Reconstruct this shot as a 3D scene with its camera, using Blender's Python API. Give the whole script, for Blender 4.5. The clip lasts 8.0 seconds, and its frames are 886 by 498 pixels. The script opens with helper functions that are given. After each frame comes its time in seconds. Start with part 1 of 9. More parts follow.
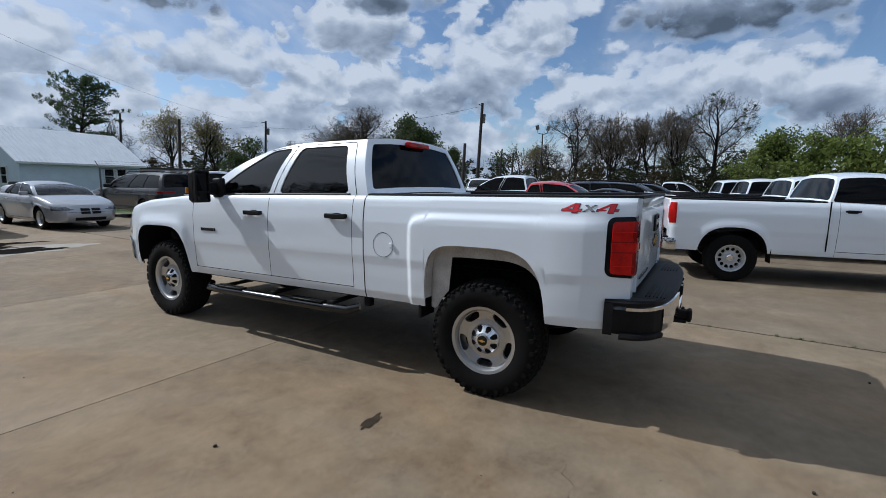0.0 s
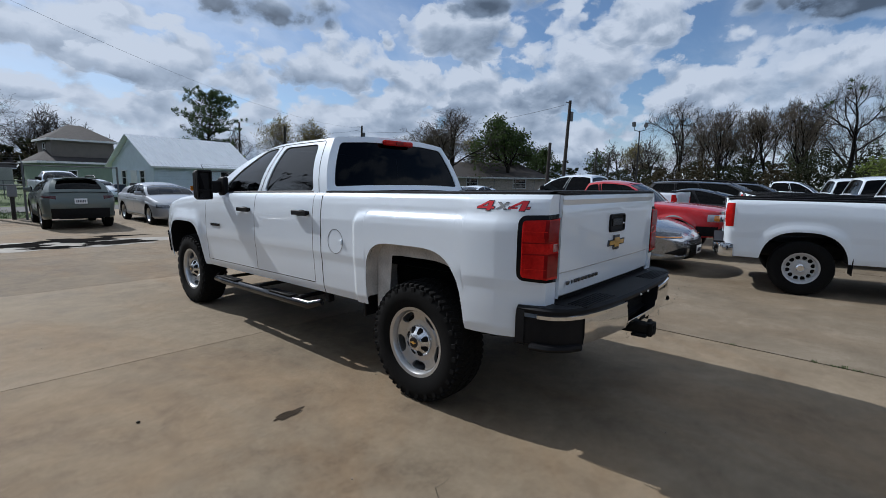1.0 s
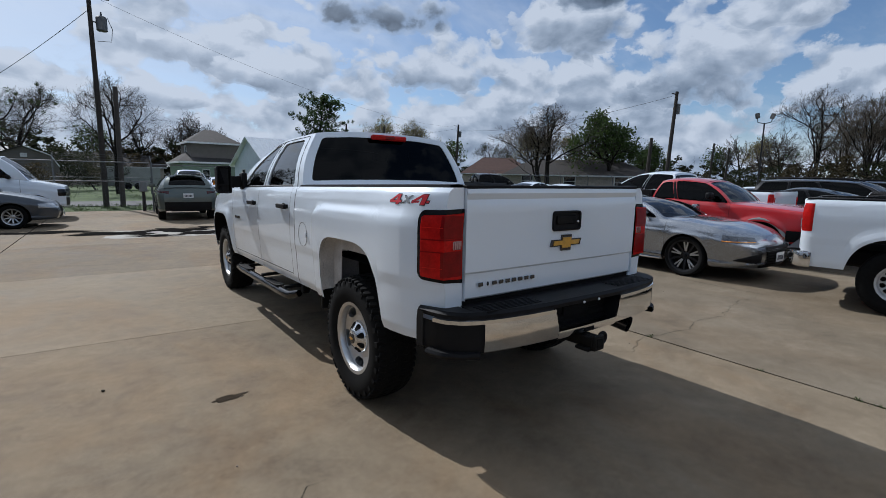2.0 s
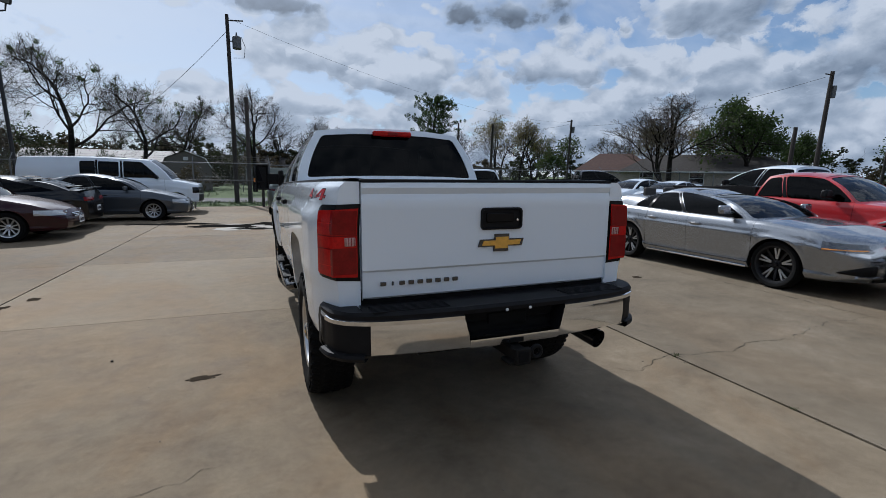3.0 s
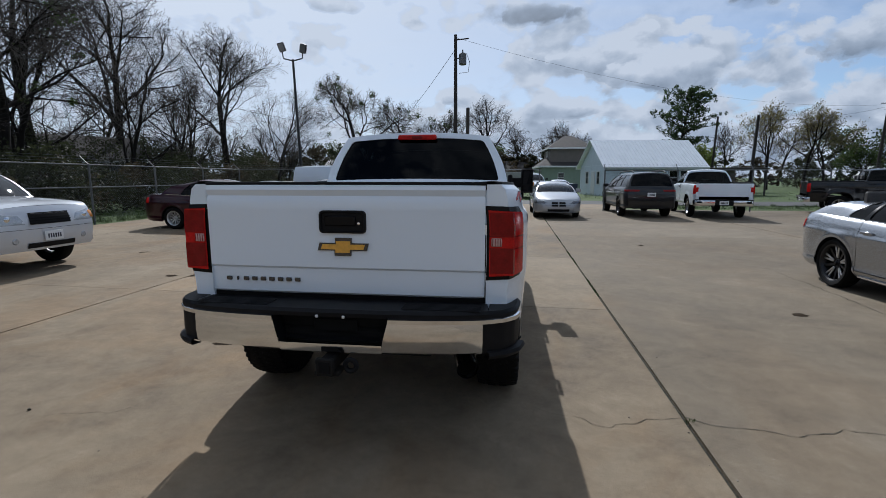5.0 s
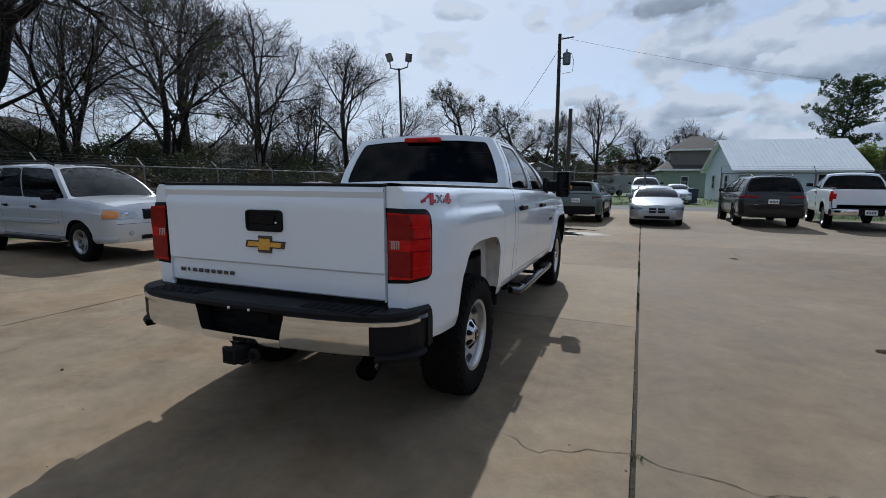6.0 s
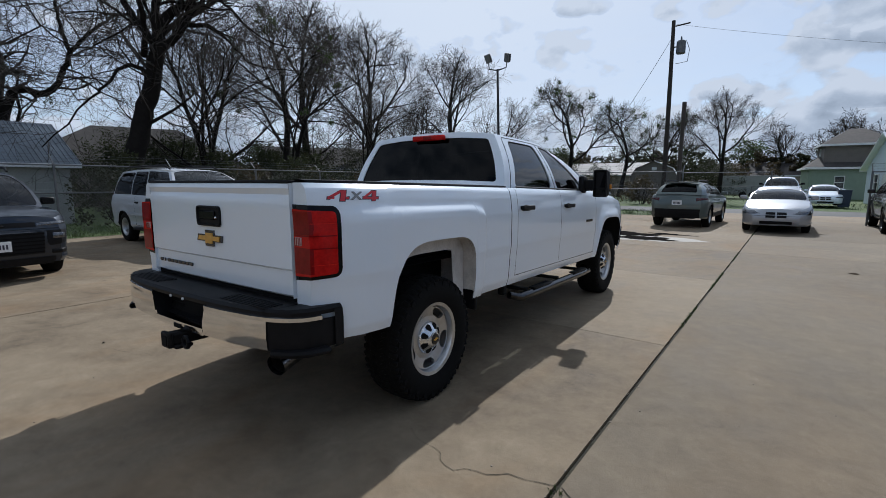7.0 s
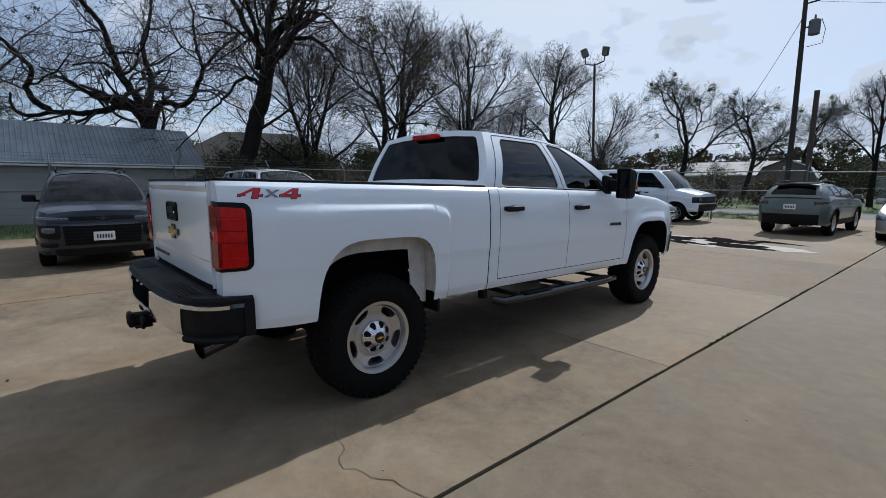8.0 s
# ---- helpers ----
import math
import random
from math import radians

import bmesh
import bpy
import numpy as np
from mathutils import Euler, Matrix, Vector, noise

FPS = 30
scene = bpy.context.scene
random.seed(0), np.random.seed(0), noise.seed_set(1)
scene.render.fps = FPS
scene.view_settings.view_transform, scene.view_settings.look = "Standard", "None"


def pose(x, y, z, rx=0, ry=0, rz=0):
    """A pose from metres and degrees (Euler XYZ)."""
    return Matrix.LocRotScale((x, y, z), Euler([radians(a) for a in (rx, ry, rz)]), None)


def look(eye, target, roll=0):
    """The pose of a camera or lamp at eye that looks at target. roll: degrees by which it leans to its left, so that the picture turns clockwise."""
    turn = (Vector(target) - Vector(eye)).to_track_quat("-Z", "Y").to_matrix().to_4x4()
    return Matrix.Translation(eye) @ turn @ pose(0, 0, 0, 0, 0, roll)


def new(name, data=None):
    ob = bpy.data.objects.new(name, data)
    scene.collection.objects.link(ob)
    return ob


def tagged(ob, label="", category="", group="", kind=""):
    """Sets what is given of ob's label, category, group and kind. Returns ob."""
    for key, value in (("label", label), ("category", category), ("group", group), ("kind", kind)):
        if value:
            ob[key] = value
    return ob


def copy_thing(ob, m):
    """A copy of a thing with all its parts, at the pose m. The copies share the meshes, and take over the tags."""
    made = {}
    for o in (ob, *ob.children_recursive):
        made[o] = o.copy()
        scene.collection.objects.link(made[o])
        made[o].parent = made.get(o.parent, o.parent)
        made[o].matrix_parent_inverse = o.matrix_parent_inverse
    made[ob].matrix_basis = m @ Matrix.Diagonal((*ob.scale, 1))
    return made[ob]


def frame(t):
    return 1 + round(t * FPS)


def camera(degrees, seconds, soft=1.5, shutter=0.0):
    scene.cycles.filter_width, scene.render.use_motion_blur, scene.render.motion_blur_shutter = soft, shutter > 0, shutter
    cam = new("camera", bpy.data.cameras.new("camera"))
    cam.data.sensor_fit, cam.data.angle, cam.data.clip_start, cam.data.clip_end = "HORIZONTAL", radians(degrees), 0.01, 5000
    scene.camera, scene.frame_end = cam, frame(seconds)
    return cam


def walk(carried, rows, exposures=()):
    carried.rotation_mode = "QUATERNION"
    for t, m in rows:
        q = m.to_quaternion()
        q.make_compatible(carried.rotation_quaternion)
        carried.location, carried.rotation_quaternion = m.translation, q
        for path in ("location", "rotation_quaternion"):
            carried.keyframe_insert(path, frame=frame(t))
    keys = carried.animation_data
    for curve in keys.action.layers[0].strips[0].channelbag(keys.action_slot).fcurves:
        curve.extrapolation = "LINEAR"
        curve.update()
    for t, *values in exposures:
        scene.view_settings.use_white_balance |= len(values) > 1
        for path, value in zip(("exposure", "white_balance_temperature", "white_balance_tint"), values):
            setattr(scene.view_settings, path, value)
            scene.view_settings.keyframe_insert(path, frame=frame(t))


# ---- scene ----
cam = camera(86.8, 8.0, soft=0.6)
PATH = [
    (0, (-3.939, -1.372, 1.555), (-2.22, -0.388, 1.274), 1.1),
    (0.5, (-3.628, -1.831, 1.548), (-2.009, -0.69, 1.267), 1.0),
    (1, (-3.19, -2.247, 1.542), (-1.709, -0.934, 1.259), 0.9),
    (1.5, (-2.767, -2.583, 1.533), (-1.43, -1.125, 1.244), 1.0),
    (3, (-1.239, -3.296, 1.516), (-0.506, -1.461, 1.206), 0.6),
    (3.5, (-0.737, -3.364, 1.515), (-0.241, -1.453, 1.199), 0.3),
    (4, (-0.153, -3.449, 1.516), (0.061, -1.485, 1.205), -0.0),
    (4.5, (0.356, -3.447, 1.517), (0.329, -1.47, 1.212), -0.1),
    (6, (1.957, -3.078, 1.509), (1.219, -1.241, 1.222), 0.2),
    (6.5, (2.366, -2.815, 1.486), (1.427, -1.072, 1.202), 0.1),
    (7, (2.822, -2.47, 1.481), (1.668, -0.861, 1.201), 0.0),
    (7.5, (3.188, -2.136, 1.472), (1.868, -0.661, 1.194), 0.1),
    (8, (3.58, -1.715, 1.475), (2.095, -0.405, 1.195), 0.2),
]
walk(cam, [(t, look(eye, target, roll)) for t, eye, target, roll in PATH], [(0.0, -0.13, 5850, 10), (3.0, -0.20, 5850, 10), (4.5, -0.20, 5850, 10), (6.5, -0.15, 5850, 10), (8.0, -0.11, 5850, 10)])

# ---- light ----
SUN = Vector((-0.205, 1.0, 0.875)).normalized()
lamp = bpy.data.lights.new("sun", "SUN")
lamp.energy, lamp.angle, lamp.color = 4.3, radians(0.6), (1.0, 0.955, 0.89)
sun = new("sun", lamp)
sun.matrix_world = look(SUN * 80, (0, 0, 0))
tagged(sun, kind="structure")


def node(tree, kind, **values):
    made = tree.nodes.new(kind)
    for key, value in values.items():
        if key in made.inputs:
            made.inputs[key].default_value = value
    return made


def wire(tree, *pairs):
    for a, b in pairs:
        tree.links.new(a, b)


def math_node(tree, op, a, b=None, c=None, clamp=False):
    n = tree.nodes.new("ShaderNodeMath")
    n.operation, n.use_clamp = op, clamp
    for i, v in enumerate((a, b, c)):
        if v is None:
            continue
        if isinstance(v, (int, float)):
            n.inputs[i].default_value = v
        else:
            tree.links.new(v, n.inputs[i])
    return n.outputs[0]


def vec_node(tree, op, a, b):
    n = tree.nodes.new("ShaderNodeVectorMath")
    n.operation = op
    for i, v in enumerate((a, b)):
        if isinstance(v, tuple):
            n.inputs[i].default_value = v
        elif v is not None:
            tree.links.new(v, n.inputs[i])
    return n


def ramp_node(tree, fac, stops, ease="LINEAR"):
    n = tree.nodes.new("ShaderNodeValToRGB")
    n.color_ramp.interpolation = ease
    while len(n.color_ramp.elements) < len(stops):
        n.color_ramp.elements.new(0.5)
    for e, (p, c) in zip(n.color_ramp.elements, stops):
        e.position, e.color = p, (c if len(c) == 4 else (*c, 1))
    tree.links.new(fac, n.inputs[0])
    return n.outputs[0]


def build_world():
    world = bpy.data.worlds.new("world")
    scene.world = world
    world.use_nodes = True
    t = world.node_tree
    t.nodes.clear()
    sky = t.nodes.new("ShaderNodeTexSky")
    sky.sky_type, sky.sun_disc = "NISHITA", False
    sky.sun_elevation = math.asin(SUN.z)
    sky.sun_rotation = math.atan2(SUN.x, SUN.y)
    sky.air_density, sky.dust_density, sky.ozone_density = 0.95, 0.2, 2.5
    coords = t.nodes.new("ShaderNodeTexCoord")
    split = t.nodes.new("ShaderNodeSeparateXYZ")
    wire(t, (coords.outputs["Generated"], split.inputs[0]))
    up = math_node(t, "MAXIMUM", split.outputs[2], 0.0)
    down = math_node(t, "ADD", up, 0.30)
    join = t.nodes.new("ShaderNodeCombineXYZ")
    wire(t, (math_node(t, "DIVIDE", split.outputs[0], down), join.inputs[0]),
         (math_node(t, "DIVIDE", split.outputs[1], down), join.inputs[1]),
         (math_node(t, "DIVIDE", math_node(t, "MULTIPLY", split.outputs[2], 2.1), down), join.inputs[2]))

    def density(offset):
        at_sky = vec_node(t, "ADD", join.outputs[0], offset).outputs[0]
        big = node(t, "ShaderNodeTexNoise", Scale=0.85, Detail=2.0, Roughness=0.5)
        fine = node(t, "ShaderNodeTexNoise", Scale=2.5, Detail=10.0, Roughness=0.53, Distortion=0.0)
        wire(t, (at_sky, big.inputs["Vector"]), (at_sky, fine.inputs["Vector"]))
        return math_node(t, "ADD", math_node(t, "MULTIPLY", big.outputs["Fac"], 0.42), math_node(t, "MULTIPLY", fine.outputs["Fac"], 0.62))

    here = density((7.3, 2.1, 0))
    # loose cloud fields behind, single clouds ahead
    behind = ramp_node(t, math_node(t, "MULTIPLY", split.outputs[1], -1.0), [(0.28, (0, 0, 0)), (0.60, (1, 1, 1))], "EASE")
    above = ramp_node(t, up, [(0.42, (0, 0, 0)), (0.60, (1, 1, 1))], "EASE")
    field = math_node(t, "MULTIPLY", ramp_node(t, here, [(0.458, (0, 0, 0)), (0.500, (1, 1, 1))], "EASE"), math_node(t, "MAXIMUM", behind, above))
    field_shade = ramp_node(t, here, [(0.49, (0, 0, 0)), (0.605, (0.38, 0.38, 0.38))], "EASE")

    def fluff(offset):
        p = vec_node(t, "MULTIPLY", vec_node(t, "ADD", coords.outputs["Generated"], offset).outputs[0], (1.0, 1.0, 1.45)).outputs[0]
        soft = node(t, "ShaderNodeTexNoise", Scale=9.0, Detail=9.0, Roughness=0.62, Distortion=0.25)
        lumps = [node(t, "ShaderNodeTexVoronoi", Scale=k) for k in (17.0, 41.0)]
        for v in lumps:
            v.feature = "SMOOTH_F1"
            v.inputs["Smoothness"].default_value = 0.25
        wire(t, (p, soft.inputs["Vector"]))
        warp = vec_node(t, "ADD", p, None)
        scaled = vec_node(t, "MULTIPLY", soft.outputs["Color"], (0.05, 0.05, 0.05)).outputs[0]
        wire(t, (scaled, warp.inputs[1]))
        total = math_node(t, "MULTIPLY", soft.outputs["Fac"], 0.62)
        for v, k in zip(lumps, (0.30, 0.10)):
            wire(t, (warp.outputs[0], v.inputs["Vector"]))
            total = math_node(t, "SUBTRACT", total, math_node(t, "MULTIPLY", v.outputs["Distance"], k))
        return math_node(t, "ADD", total, 0.22)

    puff = fluff((0, 0, 0))
    relief = math_node(t, "SUBTRACT", fluff((SUN.x * 0.010, SUN.y * 0.010, 0.020)), puff)
    # a loose deck of far cumulus low over the roofs, thinner towards the sun
    deck_at = vec_node(t, "MULTIPLY", coords.outputs["Generated"], (4.6, 4.6, 9.5)).outputs[0]
    deck_noise = node(t, "ShaderNodeTexNoise", Scale=1.0, Detail=3.0, Roughness=0.5)
    wire(t, (deck_at, deck_noise.inputs["Vector"]))
    lift = ramp_node(t, up, [(0.03, (0.66, 0.66, 0.66)), (0.11, (0.52, 0.52, 0.52)), (0.19, (0.40, 0.40, 0.40)), (0.30, (0.34, 0.34, 0.34))])
    eastward = ramp_node(t, split.outputs[0], [(0.0, (0, 0, 0)), (0.45, (0.04, 0.04, 0.04))], "EASE")
    deck = math_node(t, "ADD", math_node(t, "ADD", deck_noise.outputs["Fac"], lift), math_node(t, "ADD", eastward, math_node(t, "MULTIPLY", math_node(t, "SUBTRACT", puff, 0.295), 0.9)))
    deck_cover = ramp_node(t, math_node(t, "SUBTRACT", deck, 0.5), [(0.46, (0, 0, 0)), (0.56, (1, 1, 1))], "EASE")
    deck_shade = math_node(t, "MULTIPLY", ramp_node(t, math_node(t, "SUBTRACT", deck, 0.5), [(0.52, (0, 0, 0)), (0.72, (1, 1, 1))], "EASE"), 0.30)
    ahead = ramp_node(t, split.outputs[1], [(0.0, (0.5, 0.5, 0.5)), (0.2, (1, 1, 1))])
    deck_cover = math_node(t, "MULTIPLY", deck_cover, ahead)
    cover = math_node(t, "MAXIMUM", field, deck_cover)
    shade = math_node(t, "MAXIMUM", math_node(t, "MULTIPLY", field_shade, field), math_node(t, "MULTIPLY", deck_shade, deck_cover))
    # azimuth from ahead to the right, elevation, half width, half height in degrees, greyness
    for az, el, wide, high, grey in ((20.5, 12.0, 4.5, 2.6, 0.36), (25.5, 10.3, 4.0, 2.6, 0.38), (53, 10, 8.8, 3.4, 0.48), (44.5, 10.8, 4.2, 3.4, 0.28), (35.5, 12.4, 6.4, 4.0, 0.56), (74, 9.8, 3.6, 3.6, 0.3),
                                     (65, 12.2, 8.0, 5.4, 0.60), (69.5, 17.2, 5.2, 3.4, 0.34), (50.0, 16.4, 7.4, 3.4, 0.56), (54, 19.5, 7.0, 1.9, 0.85), (91, 10.2, 7.5, 3.0, 0.36), (99.5, 9.0, 6.0, 3.9, 0.62), 
                                     (11.0, 13.2, 6.4, 3.2, 0.42), (16.8, 11.0, 5.4, 2.8, 0.50), (6.2, 7.8, 4.4, 1.5, 0.42), (-4.8, 9.2, 2.6, 1.5, 0.42), (4.6, 15.0, 4.0, 2.0, 0.34), (-20, 18.4, 3.0, 1.3, 0.32), 
                                     (1.8, 17.6, 5.6, 1.8, 0.80), (29, 17.6, 7.6, 2.7, 0.95), (88.5, 16.6, 10.8, 3.5, 0.98)):
        a, e = radians(az), radians(el)
        mid = (math.sin(a) * math.cos(e), math.cos(a) * math.cos(e), math.sin(e))
        right = (math.cos(a) / radians(wide), -math.sin(a) / radians(wide), 0)
        upward = tuple(k / radians(high) for k in (-math.sin(a) * math.sin(e), -math.cos(a) * math.sin(e), math.cos(e)))
        b = math_node(t, "SUBTRACT", vec_node(t, "DOT_PRODUCT", coords.outputs["Generated"], upward).outputs["Value"], Vector(mid).dot(Vector(upward)))
        c = math_node(t, "SUBTRACT", vec_node(t, "DOT_PRODUCT", coords.outputs["Generated"], right).outputs["Value"], Vector(mid).dot(Vector(right)))
        # flat below, domed above
        low = math_node(t, "MULTIPLY", math_node(t, "MINIMUM", b, 0.0), 0.35)
        b2 = math_node(t, "ADD", b, low)
        q = math_node(t, "SUBTRACT", 1.0, math_node(t, "SQRT", math_node(t, "ADD", math_node(t, "MULTIPLY", b2, b2), math_node(t, "MULTIPLY", c, c))))
        body = math_node(t, "ADD", q, math_node(t, "MULTIPLY", math_node(t, "SUBTRACT", puff, 0.295), 2.7))
        one = ramp_node(t, body, [(0.0, (0, 0, 0)), (0.15, (0.70, 0.70, 0.70)), (0.40, (1, 1, 1))] if grey < 0.7 else [(-0.0, (0, 0, 0)), (0.25, (0.5, 0.5, 0.5)), (0.62, (1, 1, 1))], "EASE")
        facing = math_node(t, "GREATER_THAN", vec_node(t, "DOT_PRODUCT", coords.outputs["Generated"], mid).outputs["Value"], 0.0)
        one = math_node(t, "MULTIPLY", one, facing)
        # lit tops, grey bases that thin out at the rim
        under = math_node(t, "ADD", math_node(t, "MULTIPLY", math_node(t, "SUBTRACT", puff, 0.295), 1.5), math_node(t, "SUBTRACT", 0.42 if grey < 0.7 else 0.75, math_node(t, "MULTIPLY", b, 0.80)))
        dark = math_node(t, "MULTIPLY", math_node(t, "MULTIPLY", ramp_node(t, under, [(0.10, (0, 0, 0)), (0.95, (1, 1, 1))], "EASE"), one), grey)
        keep = math_node(t, "SUBTRACT", 1.0, one)
        shade = math_node(t, "ADD", math_node(t, "MULTIPLY", shade, keep), math_node(t, "MULTIPLY", dark, one))
        cover = math_node(t, "ADD", math_node(t, "MULTIPLY", cover, keep), one)
    shade = math_node(t, "ADD", shade, math_node(t, "MULTIPLY", relief, 1.7), clamp=True)
    # thin high streaks between the clouds
    streak = node(t, "ShaderNodeTexNoise", Scale=2.2, Detail=6.0, Roughness=0.6, Distortion=0.6)
    wire(t, (vec_node(t, "MULTIPLY", join.outputs[0], (0.5, 1.2, 1.0)).outputs[0], streak.inputs["Vector"]))
    thin = math_node(t, "MULTIPLY", ramp_node(t, streak.outputs["Fac"], [(0.42, (0, 0, 0)), (0.72, (1, 1, 1))], "EASE"), 0.38)
    low_haze = ramp_node(t, up, [(0.0, (0.62, 0.62, 0.62)), (0.15, (0, 0, 0))], "EASE")
    clouds = cover
    cover = math_node(t, "MAXIMUM", cover, math_node(t, "MAXIMUM", thin, low_haze))
    colour = ramp_node(t, shade, [(0.0, (0.69, 0.735, 0.80)), (0.28, (0.42, 0.485, 0.575)), (0.62, (0.225, 0.28, 0.36)), (1.0, (0.10, 0.13, 0.175))])
    # a thin bright sheet of high cloud on the sun's side
    sheet = Vector((-0.50, 0.71, 0.50)).normalized()
    dot = vec_node(t, "DOT_PRODUCT", coords.outputs["Generated"], tuple(sheet)).outputs["Value"]
    glow = math_node(t, "POWER", math_node(t, "MAXIMUM", dot, 0.0), 2.4)
    blue = node(t, "ShaderNodeBackground", Strength=0.100)
    cloud = node(t, "ShaderNodeBackground", Strength=0.92)
    veil = node(t, "ShaderNodeBackground", Color=(0.72, 0.76, 0.81, 1), Strength=1.10)
    wire(t, (sky.outputs[0], blue.inputs["Color"]), (colour, cloud.inputs["Color"]))
    both = t.nodes.new("ShaderNodeMixShader")
    wire(t, (cover, both.inputs[0]), (blue.outputs[0], both.inputs[1]), (cloud.outputs[0], both.inputs[2]))
    haze = t.nodes.new("ShaderNodeMixShader")
    lit = math_node(t, "SUBTRACT", 1.0, math_node(t, "MULTIPLY", clouds, 0.58))
    wire(t, (math_node(t, "MULTIPLY", math_node(t, "MULTIPLY", glow, lit), 1.0, clamp=True), haze.inputs[0]), (both.outputs[0], haze.inputs[1]), (veil.outputs[0], haze.inputs[2]))
    out = t.nodes.new("ShaderNodeOutputWorld")
    wire(t, (haze.outputs[0], out.inputs[0]))


build_world()

# ---- materials ----
def material(name):
    m = bpy.data.materials.new(name)
    m.use_nodes = True
    t = m.node_tree
    return m, t, t.nodes["Principled BSDF"]


def surface(name, colour, rough=0.6, metal=0.0, scale=8.0, vary=0.15, bump=0.0, coat=0.0, fine=90.0, island=0.0):
    """A surface with grain at two scales, in metres."""
    m, t, b = material(name)
    at = t.nodes.new("ShaderNodeTexCoord").outputs["Object"]
    big = node(t, "ShaderNodeTexNoise", Scale=scale, Detail=4.0)
    small = node(t, "ShaderNodeTexNoise", Scale=fine, Detail=3.0)
    wire(t, (at, big.inputs["Vector"]), (at, small.inputs["Vector"]))
    both = math_node(t, "ADD", math_node(t, "MULTIPLY", big.outputs["Fac"], 0.6), math_node(t, "MULTIPLY", small.outputs["Fac"], 0.4))
    if island:
        both = math_node(t, "ADD", both, math_node(t, "MULTIPLY", math_node(t, "SUBTRACT", t.nodes.new("ShaderNodeNewGeometry").outputs["Random Per Island"], 0.5), island))
    lo, hi = [tuple(min(1, c * k) for c in colour) for k in (1 - vary, 1 + vary)]
    wire(t, (ramp_node(t, both, [(0.3, lo), (0.7, hi)]), b.inputs["Base Color"]))
    b.inputs["Metallic"].default_value, b.inputs["Coat Weight"].default_value = metal, coat
    b.inputs["Coat Roughness"].default_value = 0.03
    wire(t, (math_node(t, "ADD", rough - 0.08, math_node(t, "MULTIPLY", small.outputs["Fac"], 0.16), clamp=True), b.inputs["Roughness"]))
    if max(colour) < 0.02:
        b.inputs["Specular IOR Level"].default_value = 0.16
    if bump:
        n = node(t, "ShaderNodeBump", Strength=0.6, Distance=bump)
        wire(t, (both, n.inputs["Height"]), (n.outputs[0], b.inputs["Normal"]))
    return m


def paint(name, colour, metal=0.0, rough=0.35, dust=0.12):
    """Clear-coated car paint with a little road dust towards nothing but chance."""
    m, t, b = material(name)
    at = t.nodes.new("ShaderNodeTexCoord").outputs["Object"]
    big = node(t, "ShaderNodeTexNoise", Scale=1.6, Detail=5.0)
    flake = node(t, "ShaderNodeTexNoise", Scale=700.0, Detail=1.0)
    wire(t, (at, big.inputs["Vector"]), (at, flake.inputs["Vector"]))
    mix = t.nodes.new("ShaderNodeMix")
    mix.data_type = "RGBA"
    mix.inputs[6].default_value = (*colour, 1)
    mix.inputs[7].default_value = (*[0.72 * c + 0.28 * d * 0.6 for c, d in zip(colour, (0.5, 0.45, 0.38))], 1)
    wire(t, (math_node(t, "MULTIPLY", math_node(t, "SUBTRACT", big.outputs["Fac"], 0.45, clamp=True), dust * 5, clamp=True), mix.inputs[0]), (mix.outputs[2], b.inputs["Base Color"]))
    wire(t, (math_node(t, "ADD", rough - 0.1, math_node(t, "MULTIPLY", flake.outputs["Fac"], 0.2)), b.inputs["Roughness"]))
    b.inputs["Metallic"].default_value = metal
    b.inputs["Coat Weight"].default_value, b.inputs["Coat Roughness"].default_value = 1.0 if max(colour) > 0.2 else 0.75, 0.025
    b.inputs["Specular IOR Level"].default_value = 0.3 if max(colour) > 0.2 else 0.08
    return m


def tinted_glass(name, tint, ior=1.5):
    m, t, b = material(name)
    t.nodes.remove(b)
    clear = node(t, "ShaderNodeBsdfTransparent", Color=(*tint, 1))
    shine = node(t, "ShaderNodeBsdfGlossy", Color=(1, 1, 1, 1), Roughness=0.015)
    edge = node(t, "ShaderNodeFresnel", IOR=ior)
    mix = t.nodes.new("ShaderNodeMixShader")
    wire(t, (edge.outputs[0], mix.inputs[0]), (clear.outputs[0], mix.inputs[1]), (shine.outputs[0], mix.inputs[2]), (mix.outputs[0], t.nodes["Material Output"].inputs[0]))
    return m


WHITE = paint("white_paint", (0.768, 0.83, 0.895), 0.0, 0.3, 0.05)
SILVER = paint("silver_paint", (0.31, 0.325, 0.35), 0.85, 0.25, 0.02)
PALE_SILVER = paint("pale_silver_paint", (0.46, 0.475, 0.50), 0.5, 0.34)
MAROON = paint("dark_maroon_paint", (0.024, 0.002, 0.006), 0.1, 0.35, 0.006)
RED = paint("red_paint", (0.45, 0.015, 0.02))
BLACK = paint("black_paint", (0.006, 0.006, 0.007), 0.0, 0.3, 0.012)
BLUE_GREY = paint("blue_grey_paint", (0.026, 0.032, 0.043), 0.5, 0.35, 0.03)
SLATE = paint("slate_grey_paint", (0.065, 0.075, 0.09), 0.5, 0.35, 0.03)
GREEN_GREY = paint("green_grey_paint", (0.115, 0.137, 0.127), 0.4, 0.35, 0.04)
DARK_GREY = paint("dark_grey_paint", (0.020, 0.020, 0.022), 0.3, 0.35, 0.015)
OLD_SILVER = paint("old_silver_paint", (0.36, 0.375, 0.40), 0.4, 0.36, 0.08)
SILVER_WHITE = paint("silver_white_paint", (0.60, 0.62, 0.65), 0.25, 0.33, 0.05)
